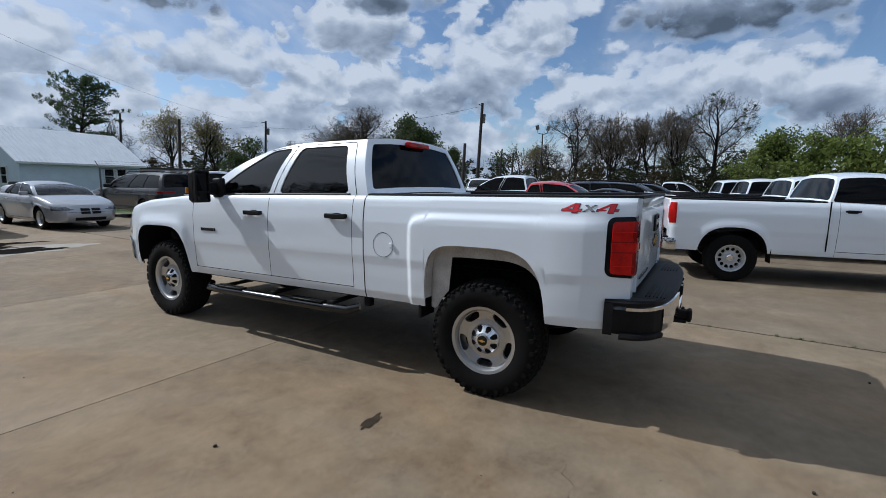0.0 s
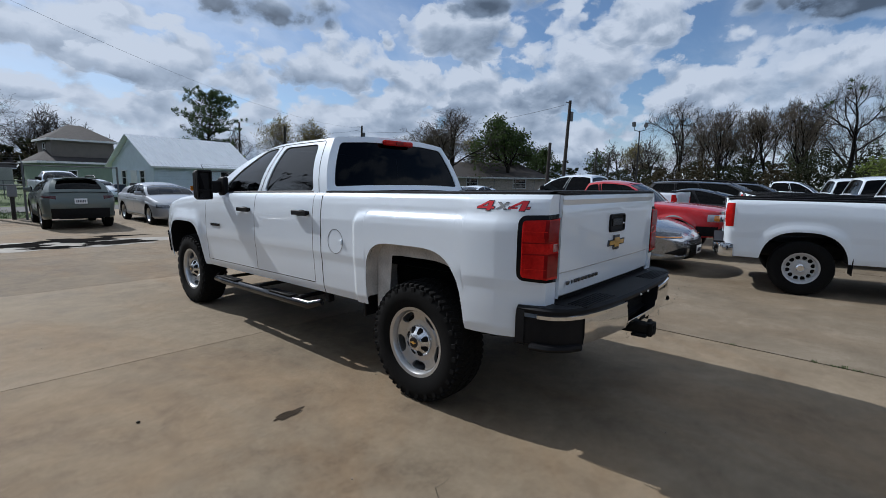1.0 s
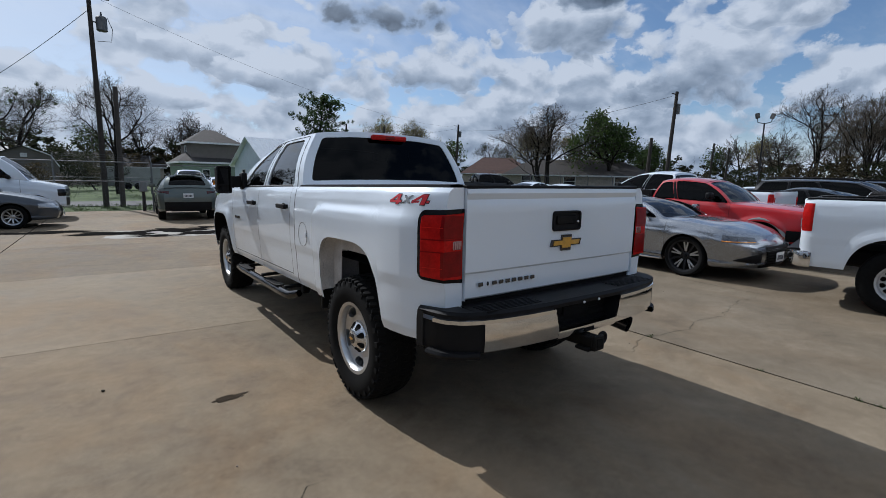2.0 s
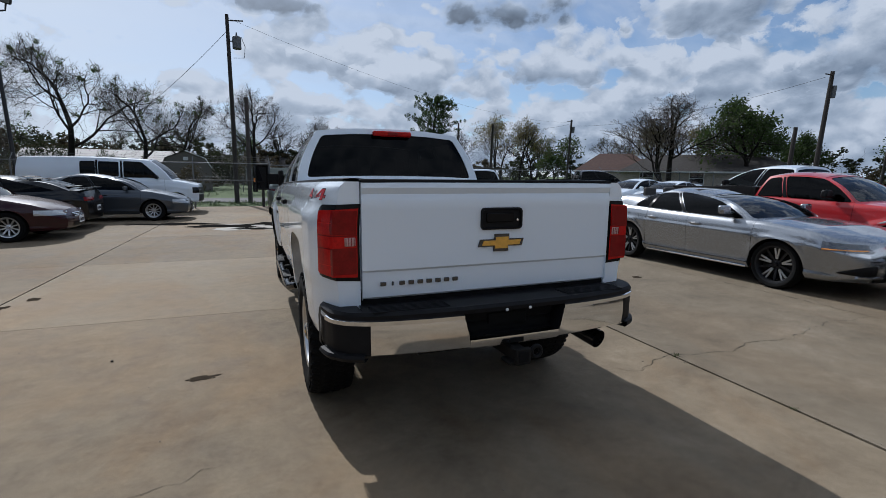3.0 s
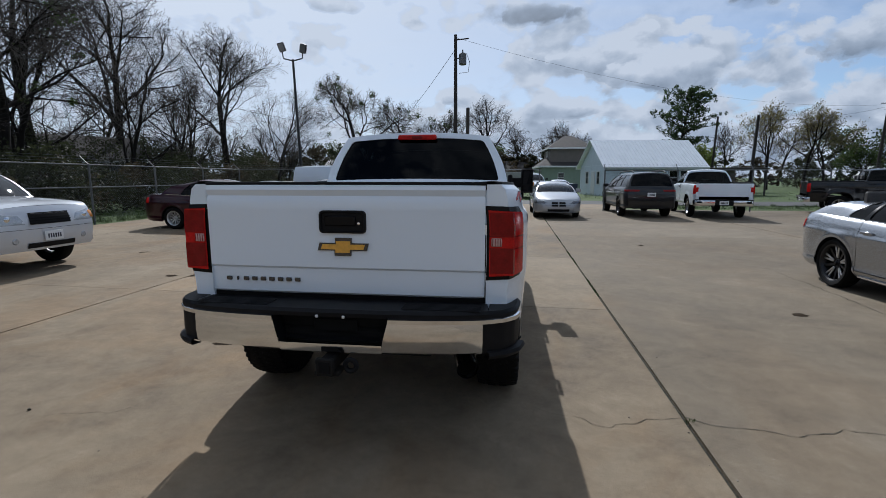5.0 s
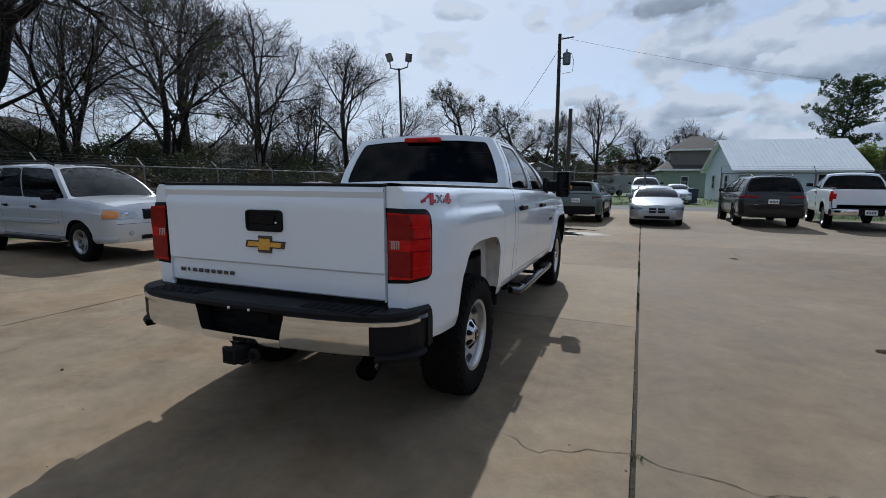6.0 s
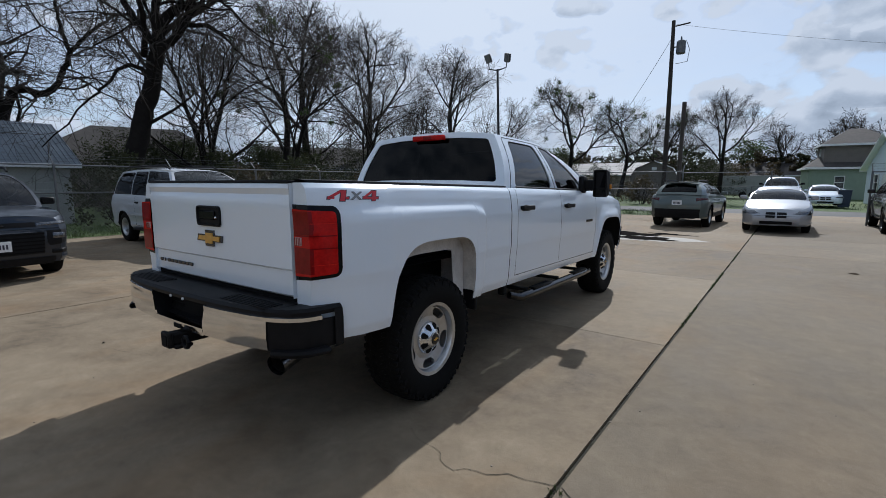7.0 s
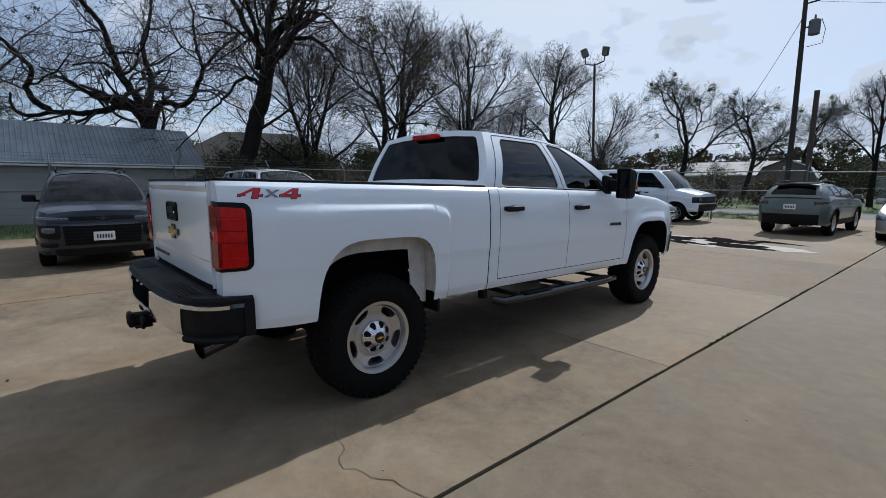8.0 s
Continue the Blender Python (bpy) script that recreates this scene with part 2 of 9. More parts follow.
YELLOW = paint("yellow_paint", (0.55, 0.52, 0.03))
GLOSS_BLACK = surface("gloss_black_housing", (0.006, 0.006, 0.007), 0.18, scale=20, vary=0.2)
PLASTIC = surface("black_plastic", (0.008, 0.008, 0.009), 0.55, scale=20, vary=0.3, bump=0.0006, fine=400)
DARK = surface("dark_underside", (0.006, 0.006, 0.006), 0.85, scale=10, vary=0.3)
CHASSIS = surface("chassis_steel", (0.016, 0.015, 0.014), 0.7, 0.3, scale=14, vary=0.4)
WELL = surface("dusty_wheel_well", (0.50, 0.48, 0.45), 0.85, scale=6, vary=0.35)
RUBBER = surface("tyre_rubber", (0.0048, 0.0048, 0.0048), 0.85, scale=30, vary=0.3, bump=0.001, fine=260)
CHROME = surface("chrome", (0.75, 0.76, 0.78), 0.10, 1.0, scale=5, vary=0.05)
CHROME_BLACK = surface("polished_black_steel", (0.07, 0.07, 0.073), 0.18, 1.0, scale=8, vary=0.15)
BLACK_CHROME = surface("dark_chrome", (0.10, 0.10, 0.105), 0.2, 0.9, scale=20, vary=0.1)
SATIN = surface("satin_chrome", (0.70, 0.71, 0.72), 0.24, 0.9, scale=12, vary=0.06)
ALLOY = surface("machined_alloy", (0.55, 0.56, 0.57), 0.33, 0.9, scale=30, vary=0.08)
STEEL_WHEEL = surface("painted_steel", (0.50, 0.51, 0.52), 0.42, 0.5, scale=30, vary=0.08)
BLACK_ALLOY = surface("black_alloy", (0.02, 0.02, 0.022), 0.35, 0.5, scale=30, vary=0.1)
SEAT = surface("seat_cloth", (0.05, 0.048, 0.046), 0.85, scale=60, vary=0.25, bump=0.001)
HEAD = surface("headlight_lens", (0.42, 0.44, 0.46), 0.12, 0.3, scale=40, vary=0.25, coat=1.0)
AMBER = surface("amber_lens", (0.70, 0.25, 0.03), 0.15, scale=40, vary=0.2, coat=1.0)
TAIL = surface("red_lens", (0.46, 0.010, 0.008), 0.14, scale=14, vary=0.35, coat=0.0, fine=70)
TAIL_DARK = surface("dark_red_lens", (0.20, 0.004, 0.005), 0.12, scale=22, vary=0.3, coat=0.2, fine=120)
TAIL_SMOKE = surface("smoked_red_lens", (0.055, 0.003, 0.004), 0.12, scale=22, vary=0.3, coat=0.3)
TAIL_PALE = surface("bright_red_lens", (0.62, 0.02, 0.012), 0.16, scale=30, vary=0.3, fine=160)
CLEAR_LENS = surface("pinkish_clear_lens", (0.50, 0.30, 0.28), 0.15, scale=60, vary=0.3, coat=0.5)
GOLD = surface("gold_badge", (0.72, 0.42, 0.08), 0.32, 0.7, scale=60, vary=0.15, coat=0.6)
RED_DECAL = surface("red_decal", (0.55, 0.02, 0.03), 0.35, scale=60, vary=0.1)
GREY_DECAL = surface("grey_decal", (0.22, 0.23, 0.24), 0.4, scale=60, vary=0.1)
PLATE = surface("number_plate", (0.75, 0.76, 0.76), 0.45, scale=40, vary=0.06)
INK = surface("plate_ink", (0.03, 0.03, 0.05), 0.6, scale=40, vary=0.1)
SIDE_GLASS = tinted_glass("side_glass", (0.014, 0.016, 0.017), 1.52)
GLASS = tinted_glass("tinted_glass", (0.014, 0.016, 0.017), 1.24)
HEAD_DARK = surface("smoked_headlight_lens", (0.10, 0.105, 0.115), 0.1, 0.6, scale=30, vary=0.5, coat=1.0)
SCREEN = tinted_glass("windscreen_glass", (0.20, 0.225, 0.225))
for lens in (TAIL, TAIL_DARK, TAIL_PALE):
    lens.node_tree.nodes["Principled BSDF"].inputs["Specular IOR Level"].default_value = 0.18
PANE = tinted_glass("window_glass", (0.25, 0.28, 0.3))

# ---- building blocks ----
class Geo:
    """A mesh in the making."""

    def __init__(self):
        self.v, self.f, self.keep = [], [], False

    def add(self, verts, faces):
        k = len(self.v)
        self.v.extend([tuple(p) for p in verts])
        self.f.extend([tuple(i + k for i in q) for q in faces])
        return self

    def grid(self, fn, us, vs):
        n = len(vs)
        self.add([fn(u, v) for u in us for v in vs],
                 [(i * n + j, (i + 1) * n + j, (i + 1) * n + j + 1, i * n + j + 1) for i in range(len(us) - 1) for j in range(n - 1)])
        return self

    def box(self, c, s, r=0.0, m=None):
        """A box with chamfered edges, about c, of the sizes s."""
        h = [a / 2 for a in s]
        r = min(r, *[a * 0.49 for a in h]) if r else min(0.002, min(h) * 0.3)
        verts, at = [], {}
        for sx in (-1, 1):
            for sy in (-1, 1):
                for sz in (-1, 1):
                    for a in range(3):
                        p = [sx * (h[0] - r), sy * (h[1] - r), sz * (h[2] - r)]
                        p[a] = (sx, sy, sz)[a] * h[a]
                        at[sx, sy, sz, a] = len(verts)
                        verts.append(p)
        faces = []
        for a in range(3):
            b, d = [k for k in range(3) if k != a]
            for s0 in (-1, 1):
                ring = []
                for p, q in ((-1, -1), (1, -1), (1, 1), (-1, 1)):
                    k = [0, 0, 0]
                    k[a], k[b], k[d] = s0, p, q
                    ring.append(at[(*k, a)])
                faces.append(ring)
            for p in (-1, 1):
                for q in (-1, 1):
                    k0, k1 = [0, 0, 0], [0, 0, 0]
                    k0[a], k1[a] = -1, 1
                    k0[b] = k1[b] = p
                    k0[d] = k1[d] = q
                    faces.append([at[(*k0, b)], at[(*k1, b)], at[(*k1, d)], at[(*k0, d)]])
        for sx in (-1, 1):
            for sy in (-1, 1):
                for sz in (-1, 1):
                    faces.append([at[sx, sy, sz, a] for a in range(3)])
        move = Matrix.Translation(c) @ (m or Matrix())
        return self.add([move @ Vector(p) for p in verts], faces)

    def tube(self, path, radii, n=6, caps=True):
        path = [Vector(p) for p in path]
        if isinstance(radii, (int, float)):
            radii = [radii] * len(path)
        verts = []
        side = None
        for i, p in enumerate(path):
            way = (path[min(i + 1, len(path) - 1)] - path[max(i - 1, 0)]).normalized()
            side = (side - way * side.dot(way)) if side else way.orthogonal()
            side.normalize()
            other = way.cross(side)
            for k in range(n):
                a = 2 * math.pi * k / n
                verts.append(p + (side * math.cos(a) + other * math.sin(a)) * radii[i])
        faces = [(i * n + k, i * n + (k + 1) % n, (i + 1) * n + (k + 1) % n, (i + 1) * n + k) for i in range(len(path) - 1) for k in range(n)]
        if caps:
            faces += [tuple(range(n))[::-1], tuple(range((len(path) - 1) * n, len(path) * n))]
        return self.add(verts, faces)

    def lathe(self, profile, n=32, c=(0, 0, 0), close=False):
        """Turns (radius, x) round the x axis through c."""
        k = len(profile)
        verts = [(c[0] + x, c[1] + r * math.cos(2 * math.pi * i / n), c[2] + r * math.sin(2 * math.pi * i / n)) for i in range(n) for r, x in profile]
        last = k if close else k - 1
        return self.add(verts, [(i * k + j, i * k + (j + 1) % k, ((i + 1) % n) * k + (j + 1) % k, ((i + 1) % n) * k + j) for i in range(n) for j in range(last)])

    def prism(self, outline, place, deep):
        """A flat outline, set into space by place(a, b, depth), deep metres thick."""
        n = len(outline)
        self.add([place(a, b, 0) for a, b in outline] + [place(a, b, deep) for a, b in outline],
                 [tuple(range(n)), tuple(range(n, 2 * n))[::-1]] + [(i, (i + 1) % n, n + (i + 1) % n, n + i) for i in range(n)])
        return self


def mesh_of(name, geo, mat, sharp=38):
    me = bpy.data.meshes.new(name)
    me.from_pydata([tuple(p) for p in geo.v], [], geo.f)
    if not geo.keep:
        bm = bmesh.new()
        bm.from_mesh(me)
        bmesh.ops.recalc_face_normals(bm, faces=bm.faces)
        bm.to_mesh(me)
        bm.free()
    me.polygons.foreach_set("use_smooth", [True] * len(me.polygons))
    me.set_sharp_from_angle(angle=radians(sharp))
    me.materials.append(mat)
    return me


def part(name, geo, mat, parent, label="", m=None, sharp=38):
    ob = new(name, geo if isinstance(geo, bpy.types.Mesh) else mesh_of(name, geo, mat, sharp))
    ob.parent = parent
    if m:
        ob.matrix_basis = m
    return tagged(ob, label)


def thing(name, label, category, m=None, group="", kind=""):
    ob = new(name)
    ob.empty_display_size = 0.2
    if m:
        ob.matrix_basis = m
    return tagged(ob, label, category, group, kind)


def single(name, geo, mat, label, category="", group="", kind="", sharp=38):
    return tagged(new(name, mesh_of(name, geo, mat, sharp)), label, category, group, kind)


def soft_step(a, b, x):
    t = min(1, max(0, (x - a) / (b - a)))
    return t * t * (3 - 2 * t)


def curve_at(points, y, blur=0.07):
    """A rounded polyline z(y) through points with rising y."""
    xs, zs = zip(*points)
    return float(np.mean(np.interp([y - blur, y - blur / 2, y, y + blur / 2, y + blur], xs, zs)))


def windowed(S, u0, u1, margins, radius, deep, inward, body, pane, glass_inset=0.0):
    """Fills the patch S(u, v), u0 to u1, v 0 to 1, with a skin that has one rounded opening, and a pane set into it.
    margins: left, right, bottom, top in metres."""
    um = (u0 + u1) / 2
    lu = [(Vector(S(u1, v)) - Vector(S(u0, v))).length for v in (0.0, 1.0)]
    lv = (Vector(S(um, 1)) - Vector(S(um, 0))).length
    l, r, b, t = margins
    inner, outer = [], []
    rb = min(radius / lv, 0.45)

    def edges(v):
        w = lu[0] + (lu[1] - lu[0]) * v
        return l / w, 1 - r / w, radius / w

    v0, v1 = b / lv, 1 - t / lv
    corner = [(1, 0), (1, 1), (0, 1), (0, 0)]
    for k, (cu, cv) in enumerate(corner):
        for j in range(5):
            a = (k - 1) * math.pi / 2 + j * math.pi / 8
            vv = (v1 - rb if cv else v0 + rb) + math.sin(a) * rb
            a0, a1, ra = edges(vv)
            ra = min(ra, (a1 - a0) * 0.45)
            uu = (a1 - ra if cu else a0 + ra) + math.cos(a) * ra
            inner.append((uu, vv))
            o = [uu, vv]
            first, second = ((1, cv), (0, cu))[k % 2], ((0, cu), (1, cv))[k % 2]
            if j <= 2:
                o[first[0]] = first[1]
            if j >= 2:
                o[second[0]] = second[1]
            if j == 2:
                o = [cu, cv]
            outer.append(tuple(o))
        # points along the edge that follows
        nk = (k + 1) % 4
        p0, o0 = inner[-1], outer[-1]
        a = (nk - 1) * math.pi / 2
        ncu, ncv = corner[nk]
        vv = (v1 - rb if ncv else v0 + rb) + math.sin(a) * rb
        a0, a1, ra = edges(vv)
        ra = min(ra, (a1 - a0) * 0.45)
        p1 = ((a1 - ra if ncu else a0 + ra) + math.cos(a) * ra, vv)
        for s in (0.2, 0.4, 0.6, 0.8):
            q = (p0[0] + (p1[0] - p0[0]) * s, p0[1] + (p1[1] - p0[1]) * s)
            inner.append(q)
            o = list(q)
            o[k % 2] = (1, 1, 0, 0)[k]
            outer.append(tuple(o))

    def at(q):
        return Vector(S(u0 + (u1 - u0) * q[0], q[1]))

    n = len(inner)
    back = Vector(inward).normalized() * deep
    pi, po = [at(q) for q in inner], [at(q) for q in outer]
    deep_ring = [p + back for p in pi]
    body.add(po + pi + deep_ring, [(i, (i + 1) % n, n + (i + 1) % n, n + i) for i in range(n)]
             + [(n + i, n + (i + 1) % n, 2 * n + (i + 1) % n, 2 * n + i) for i in range(n)])
    if pane is not None:
        cu, cv = sum(q[0] for q in inner) / n, sum(q[1] for q in inner) / n
        rings = [deep_ring]
        for s in (0.66, 0.33):
            rings.append([at((cu + (q[0] - cu) * s, cv + (q[1] - cv) * s)) + back for q in inner])
        flat = [p for ring in rings for p in ring] + [at((cu, cv)) + back]
        faces = [(k * n + i, k * n + (i + 1) % n, (k + 1) * n + (i + 1) % n, (k + 1) * n + i) for k in range(2) for i in range(n)]
        faces += [(2 * n + i, 2 * n + (i + 1) % n, 3 * n) for i in range(n)]
        a, b_, c = flat[2 * n], flat[2 * n + n // 3], flat[3 * n]
        if (b_ - a).cross(c - a).dot(back) > 0:
            faces = [q[::-1] for q in faces]
        pane.keep = True
        pane.add(flat, faces)

# ---- vehicles ----
def wheel_meshes(R, rim, width, windows, hole, spoke, corner, rim_mat, cap_mat, tread=0, dish=0.05, n=32, blades=0):
    """Meshes of one wheel, axis x, outer side at +x: tyre, rim, cap, brake."""
    tyre, w = Geo(), width / 2
    side = R - rim
    tyre.lathe([(rim - 0.01, -w * 0.80), (rim + side * 0.25, -w * 0.97), (rim + side * 0.6, -w), (R - 0.045, -w * 0.95), (R - 0.012, -w * 0.83), (R, -w * 0.6),
                (R + 0.002, 0), (R, w * 0.6), (R - 0.012, w * 0.83), (R - 0.045, w * 0.95), (rim + side * 0.6, w), (rim + side * 0.25, w * 0.97), (rim - 0.01, w * 0.80), (rim - 0.02, 0)], n + 8, close=True)
    for i in range(tread):
        a = 2 * math.pi * i / tread
        for row, lean in ((-0.74, 0.3), (-0.27, -0.4), (0.27, 0.4), (0.74, -0.3)):
            b = a + (0.5 if row in (-0.27, 0.74) else 0) * 2 * math.pi / tread
            turn = Matrix.Rotation(b, 4, "X")
            tyre.box(turn @ Vector((row * w * 1.02, 0, R - (0.006 if abs(row) < 0.5 else 0.016))), (w * 0.36, 2 * math.pi * R / tread * 0.66, 0.026), 0.005,
                     turn @ Matrix.Rotation(lean, 4, "Z") @ Matrix.Rotation(0.25 * (1 if row > 0 else -1) if abs(row) > 0.5 else 0, 4, "Y"))
        if i % 2 == 0:
            for s in (-1, 1):
                turn = Matrix.Rotation(a, 4, "X")
                tyre.box(turn @ Vector((s * w * 0.945, 0, R - 0.05)), (0.012, 2 * math.pi * R / tread * 0.7, 0.042), 0.005, turn)
    face = Geo()
    x_out = w * 0.78
    face.lathe([(rim - 0.012, -w * 0.75), (rim - 0.03, -w * 0.5), (rim - 0.035, x_out - 0.09), (rim - 0.02, x_out - 0.03), (rim + 0.008, x_out), (rim + 0.006, x_out + 0.012), (rim - 0.016, x_out + 0.006), (rim - 0.03, x_out - 0.02), (hole[1] + 0.008, x_out - 0.035)], n)

    def S(u, v):
        r = hole[0] + (hole[1] + 0.008 - hole[0]) * v
        a = 2 * math.pi * u
        x = x_out - 0.035 - dish * (1 - v) ** 1.2 * 0.6
        return (x, r * math.sin(a), r * math.cos(a))

    for i in range(windows):
        half = Geo()
        windowed(S, i / windows, (i + 1) / windows, (spoke, spoke, 0.006, 0.006), corner, 0.03, (-1, 0, 0), half, None)
        face.add(half.v, half.f)
    hub_x = x_out - 0.035 - dish * 0.6
    face.lathe([(hole[0], hub_x), (hole[0] * 0.75, hub_x + 0.006), (0.0, hub_x + 0.01)], 32)
    for i in range(5 if windows in (5, 10) else 8):
        turn = Matrix.Rotation(2 * math.pi * i / (5 if windows in (5, 10) else 8), 4, "X")
        face.box(turn @ Vector((hub_x + 0.008, 0, hole[0] * 0.72)), (0.02, 0.018, 0.018), 0.005, turn)
    cap = Geo().lathe([(hole[0] * 0.5, hub_x), (hole[0] * 0.48, hub_x + 0.028), (hole[0] * 0.36, hub_x + 0.04), (0.0, hub_x + 0.042)], 24)
    brake = Geo().lathe([(rim - 0.045, x_out - 0.11), (rim - 0.05, x_out - 0.10), (0.0, x_out - 0.10)], 32)
    extra = []
    if blades:
        sp_geo = Geo()
        for i in range(blades):
            for d in (-0.5, 0.5):
                turn = Matrix.Rotation(2 * math.pi * (i + d * 0.20) / blades, 4, "X")
                mid = (hole[0] * 1.5 + hole[1]) / 2 + 0.01
                sp_geo.box(turn @ Vector((x_out - 0.048, 0, mid)), (0.02, 0.026, hole[1] - hole[0] * 0.9), 0.004, turn @ Matrix.Rotation(0.10, 4, "Y") @ Matrix.Rotation(d * 0.10, 4, "X"))
        extra = [mesh_of("spoke_face", sp_geo, ALLOY)]
    return extra + [mesh_of("tyre", tyre, RUBBER), mesh_of("rim", face, rim_mat), mesh_of("centre_cap", cap, cap_mat), mesh_of("brake_disc", brake, CHASSIS)]


def add_wheels(car, meshes, R, spots):
    for x, y in spots:
        w = new("wheel")
        w.parent = car
        w.matrix_basis = pose(x, y, R, 0, 0, 0 if x > 0 else 180)
        for me in meshes:
            part(me.name.split(".")[0], me, None, w)


class Shape:
    """The outer form of a car: x right, y ahead, z up; the rear axle over the origin."""

    def __init__(self, s):
        self.s = s
        self.rear, self.front = -s["ro"], s["wb"] + s["fo"]
        self.arches = (s.get("a0", 0.0), s["wb"] + s.get("a0", 0.0))

    def sh(self, y):
        return curve_at(self.s["sh"], y, self.s.get("blur", 0.07))

    def ends(self, y):
        s = self.s
        f = min(1, max(0, (y - (self.front - s["cf"])) / s["cf"]))
        r = min(1, max(0, ((self.rear + s["cr"]) - y) / s["cr"]))
        return f, r

    def X(self, y, z):
        s = self.s
        z0, zs = s["z0"], self.sh(y)
        h = min(1.0, max(0.0, (z - z0) / (zs - z0)))
        w = s["W"] / 2 * float(np.interp(h, *zip(*s["prof"])))
        f, r = self.ends(y)
        w *= (1 - (1 - s["pf"]) * f ** 2.6) * (1 - (1 - s["pr"]) * r ** 2.6)
        if "bulge" in s:
            y0, y1, z1, deep, fade = s["bulge"]
            k = soft_step(0.0, 0.055, y1 - y) * soft_step(-0.012, 0.042, z1 - 0.03 * soft_step(y1 - 0.25, y1, y) - z) * (soft_step(y0, y0 + fade, y) if y < y0 + fade else 1)
            # rounded upper front corner
            cy, cz = y1 - 0.12, z1 - 0.13
            if y > cy and z > cz:
                k = min(k, soft_step(0.0, 0.055, 0.12 - math.hypot(y - cy, (z - cz) * 0.92)))
            w += deep * k
        for yc in self.arches:
            if "bulge" in s and yc < 1:
                continue
            n = s["an"]
            rho = (abs((y - yc) / s["Ra"]) ** n + (max(z - s["R"] * 0.9, 0) / s["Ha"]) ** n) ** (1 / n)
            if rho < 1.6:
                w += s["flare"] * math.exp(-(max(rho - s.get("fw", 1.05), 0) / s.get("fs", 0.12)) ** 2)
        return w

    def Y(self, y, z):
        s = self.s
        z0, zs = s["z0"], self.sh(y)
        h = min(1.0, max(0.0, (z - z0) / (zs - z0)))
        f, r = self.ends(y)
        k = abs(2 * h - 0.9) ** 2.4
        return y - s["nf"] * k * f ** 1.5 + s["nr"] * k * r ** 1.5

    def lo(self, y):
        s = self.s
        f, r = self.ends(y)
        z = s["z0"] + s.get("lift_f", 0.02) * f + s.get("lift_r", 0.04) * r
        for yc in self.arches:
            back = "Ra_r" in s and y < yc
            d, n = abs(y - yc) / (s["Ra_r"] if back else s["Ra"]), s["an_r"] if back else s["an"]
            if d < 1:
                z = max(z, s["R"] * 0.9 + s["Ha"] * (1 - d ** n) ** (1 / n))
        return z

    def stations(self, a, b):
        ys = set(np.linspace(a, b, max(3, int((b - a) / 0.14) + 1)).round(4))
        for yc in self.arches:
            for k in range(-14, 15):
                y = yc + (self.s.get("Ra_r", self.s["Ra"]) if k < 0 else self.s["Ra"]) * math.sin(k / 14 * math.pi / 2) * 0.9999
                if a < y < b:
                    ys.add(round(y, 4))
        for y in self.s.get("extra", ()):
            if a < y < b:
                ys.add(round(y, 4))
        for k in range(1, 8):
            for y in (self.front - self.s["cf"] * (k / 8) ** 2, self.rear + self.s["cr"] * (k / 8) ** 2):
                if a < y < b:
                    ys.add(round(y, 4))
        return sorted(ys)

    def panel(self, side, a, b, zlo=None, zhi=None, rows=9, off=0.0):
        zlo, zhi = zlo or self.lo, zhi or self.sh
        g = Geo()

        def fn(y, v):
            lo, hi = zlo(y), zhi(y)
            z = lo + (hi - lo) * v
            return (side * (self.X(y, z) + off), self.Y(y, z), z)

        vs = {round(k / rows, 4) for k in range(rows + 1)} | ({round(h, 4) for h, _ in self.s["prof"] if rows > 7} if zhi == self.sh else set())
        return g.grid(fn, self.stations(a, b), sorted(vs))

    def end(self, front, zlo, zhi, s0=-1.0, s1=1.0, rows=6, off=0.0, cols=12, bulge=0.05, crown=0.0):
        """The nose or the tail, between its two corners."""
        y = self.front if front else self.rear
        d = 1 if front else -1

        def fn(s, v):
            z = zlo + (zhi - zlo) * v
            return (s * self.X(y, z), self.Y(y, z) + d * (bulge * (1 - s * s) + off), z + crown * v * (1 - abs(s) ** 3))

        return Geo().grid(fn, list(np.linspace(s0, s1, cols + 1)), [k / rows for k in range(rows + 1)])

    def wrap(self, side, front, reach, inner, zlo, zhi, off=0.008, rows=4, bulge=0.05, rim=0.0):
        """A lamp that wraps a corner: reach metres along the flank, to the fraction inner across the end. zlo, zhi: functions of 0 (flank end) to 1."""
        y_end = self.front if front else self.rear
        d = 1 if front else -1
        g = Geo()
        cols = [(k / 11) ** 1.5 * 0.55 for k in range(12)] + [0.55 + (k / 5) * 0.45 for k in range(1, 6)]

        def fn(u, v):
            lo, hi = zlo(u), zhi(u)
            z = lo + (hi - lo) * v
            lift = off * min(1, 8 * min(u + 0.02 + rim, 1.02 + rim - u), 5 * min(v + 0.04 + 2 * rim, 1.04 + 2 * rim - v))
            if u <= 0.55:
                y = y_end - d * reach * (1 - u / 0.55)
                return (side * (self.X(y, z) + lift), self.Y(y, z) + d * lift * (u / 0.55), z)
            s = 1 - (1 - inner) * (u - 0.55) / 0.45
            return (side * s * self.X(y_end, z), self.Y(y_end, z) + d * (bulge * (1 - s * s) + lift), z)

        return g.grid(fn, cols, [k / rows for k in range(rows + 1)])

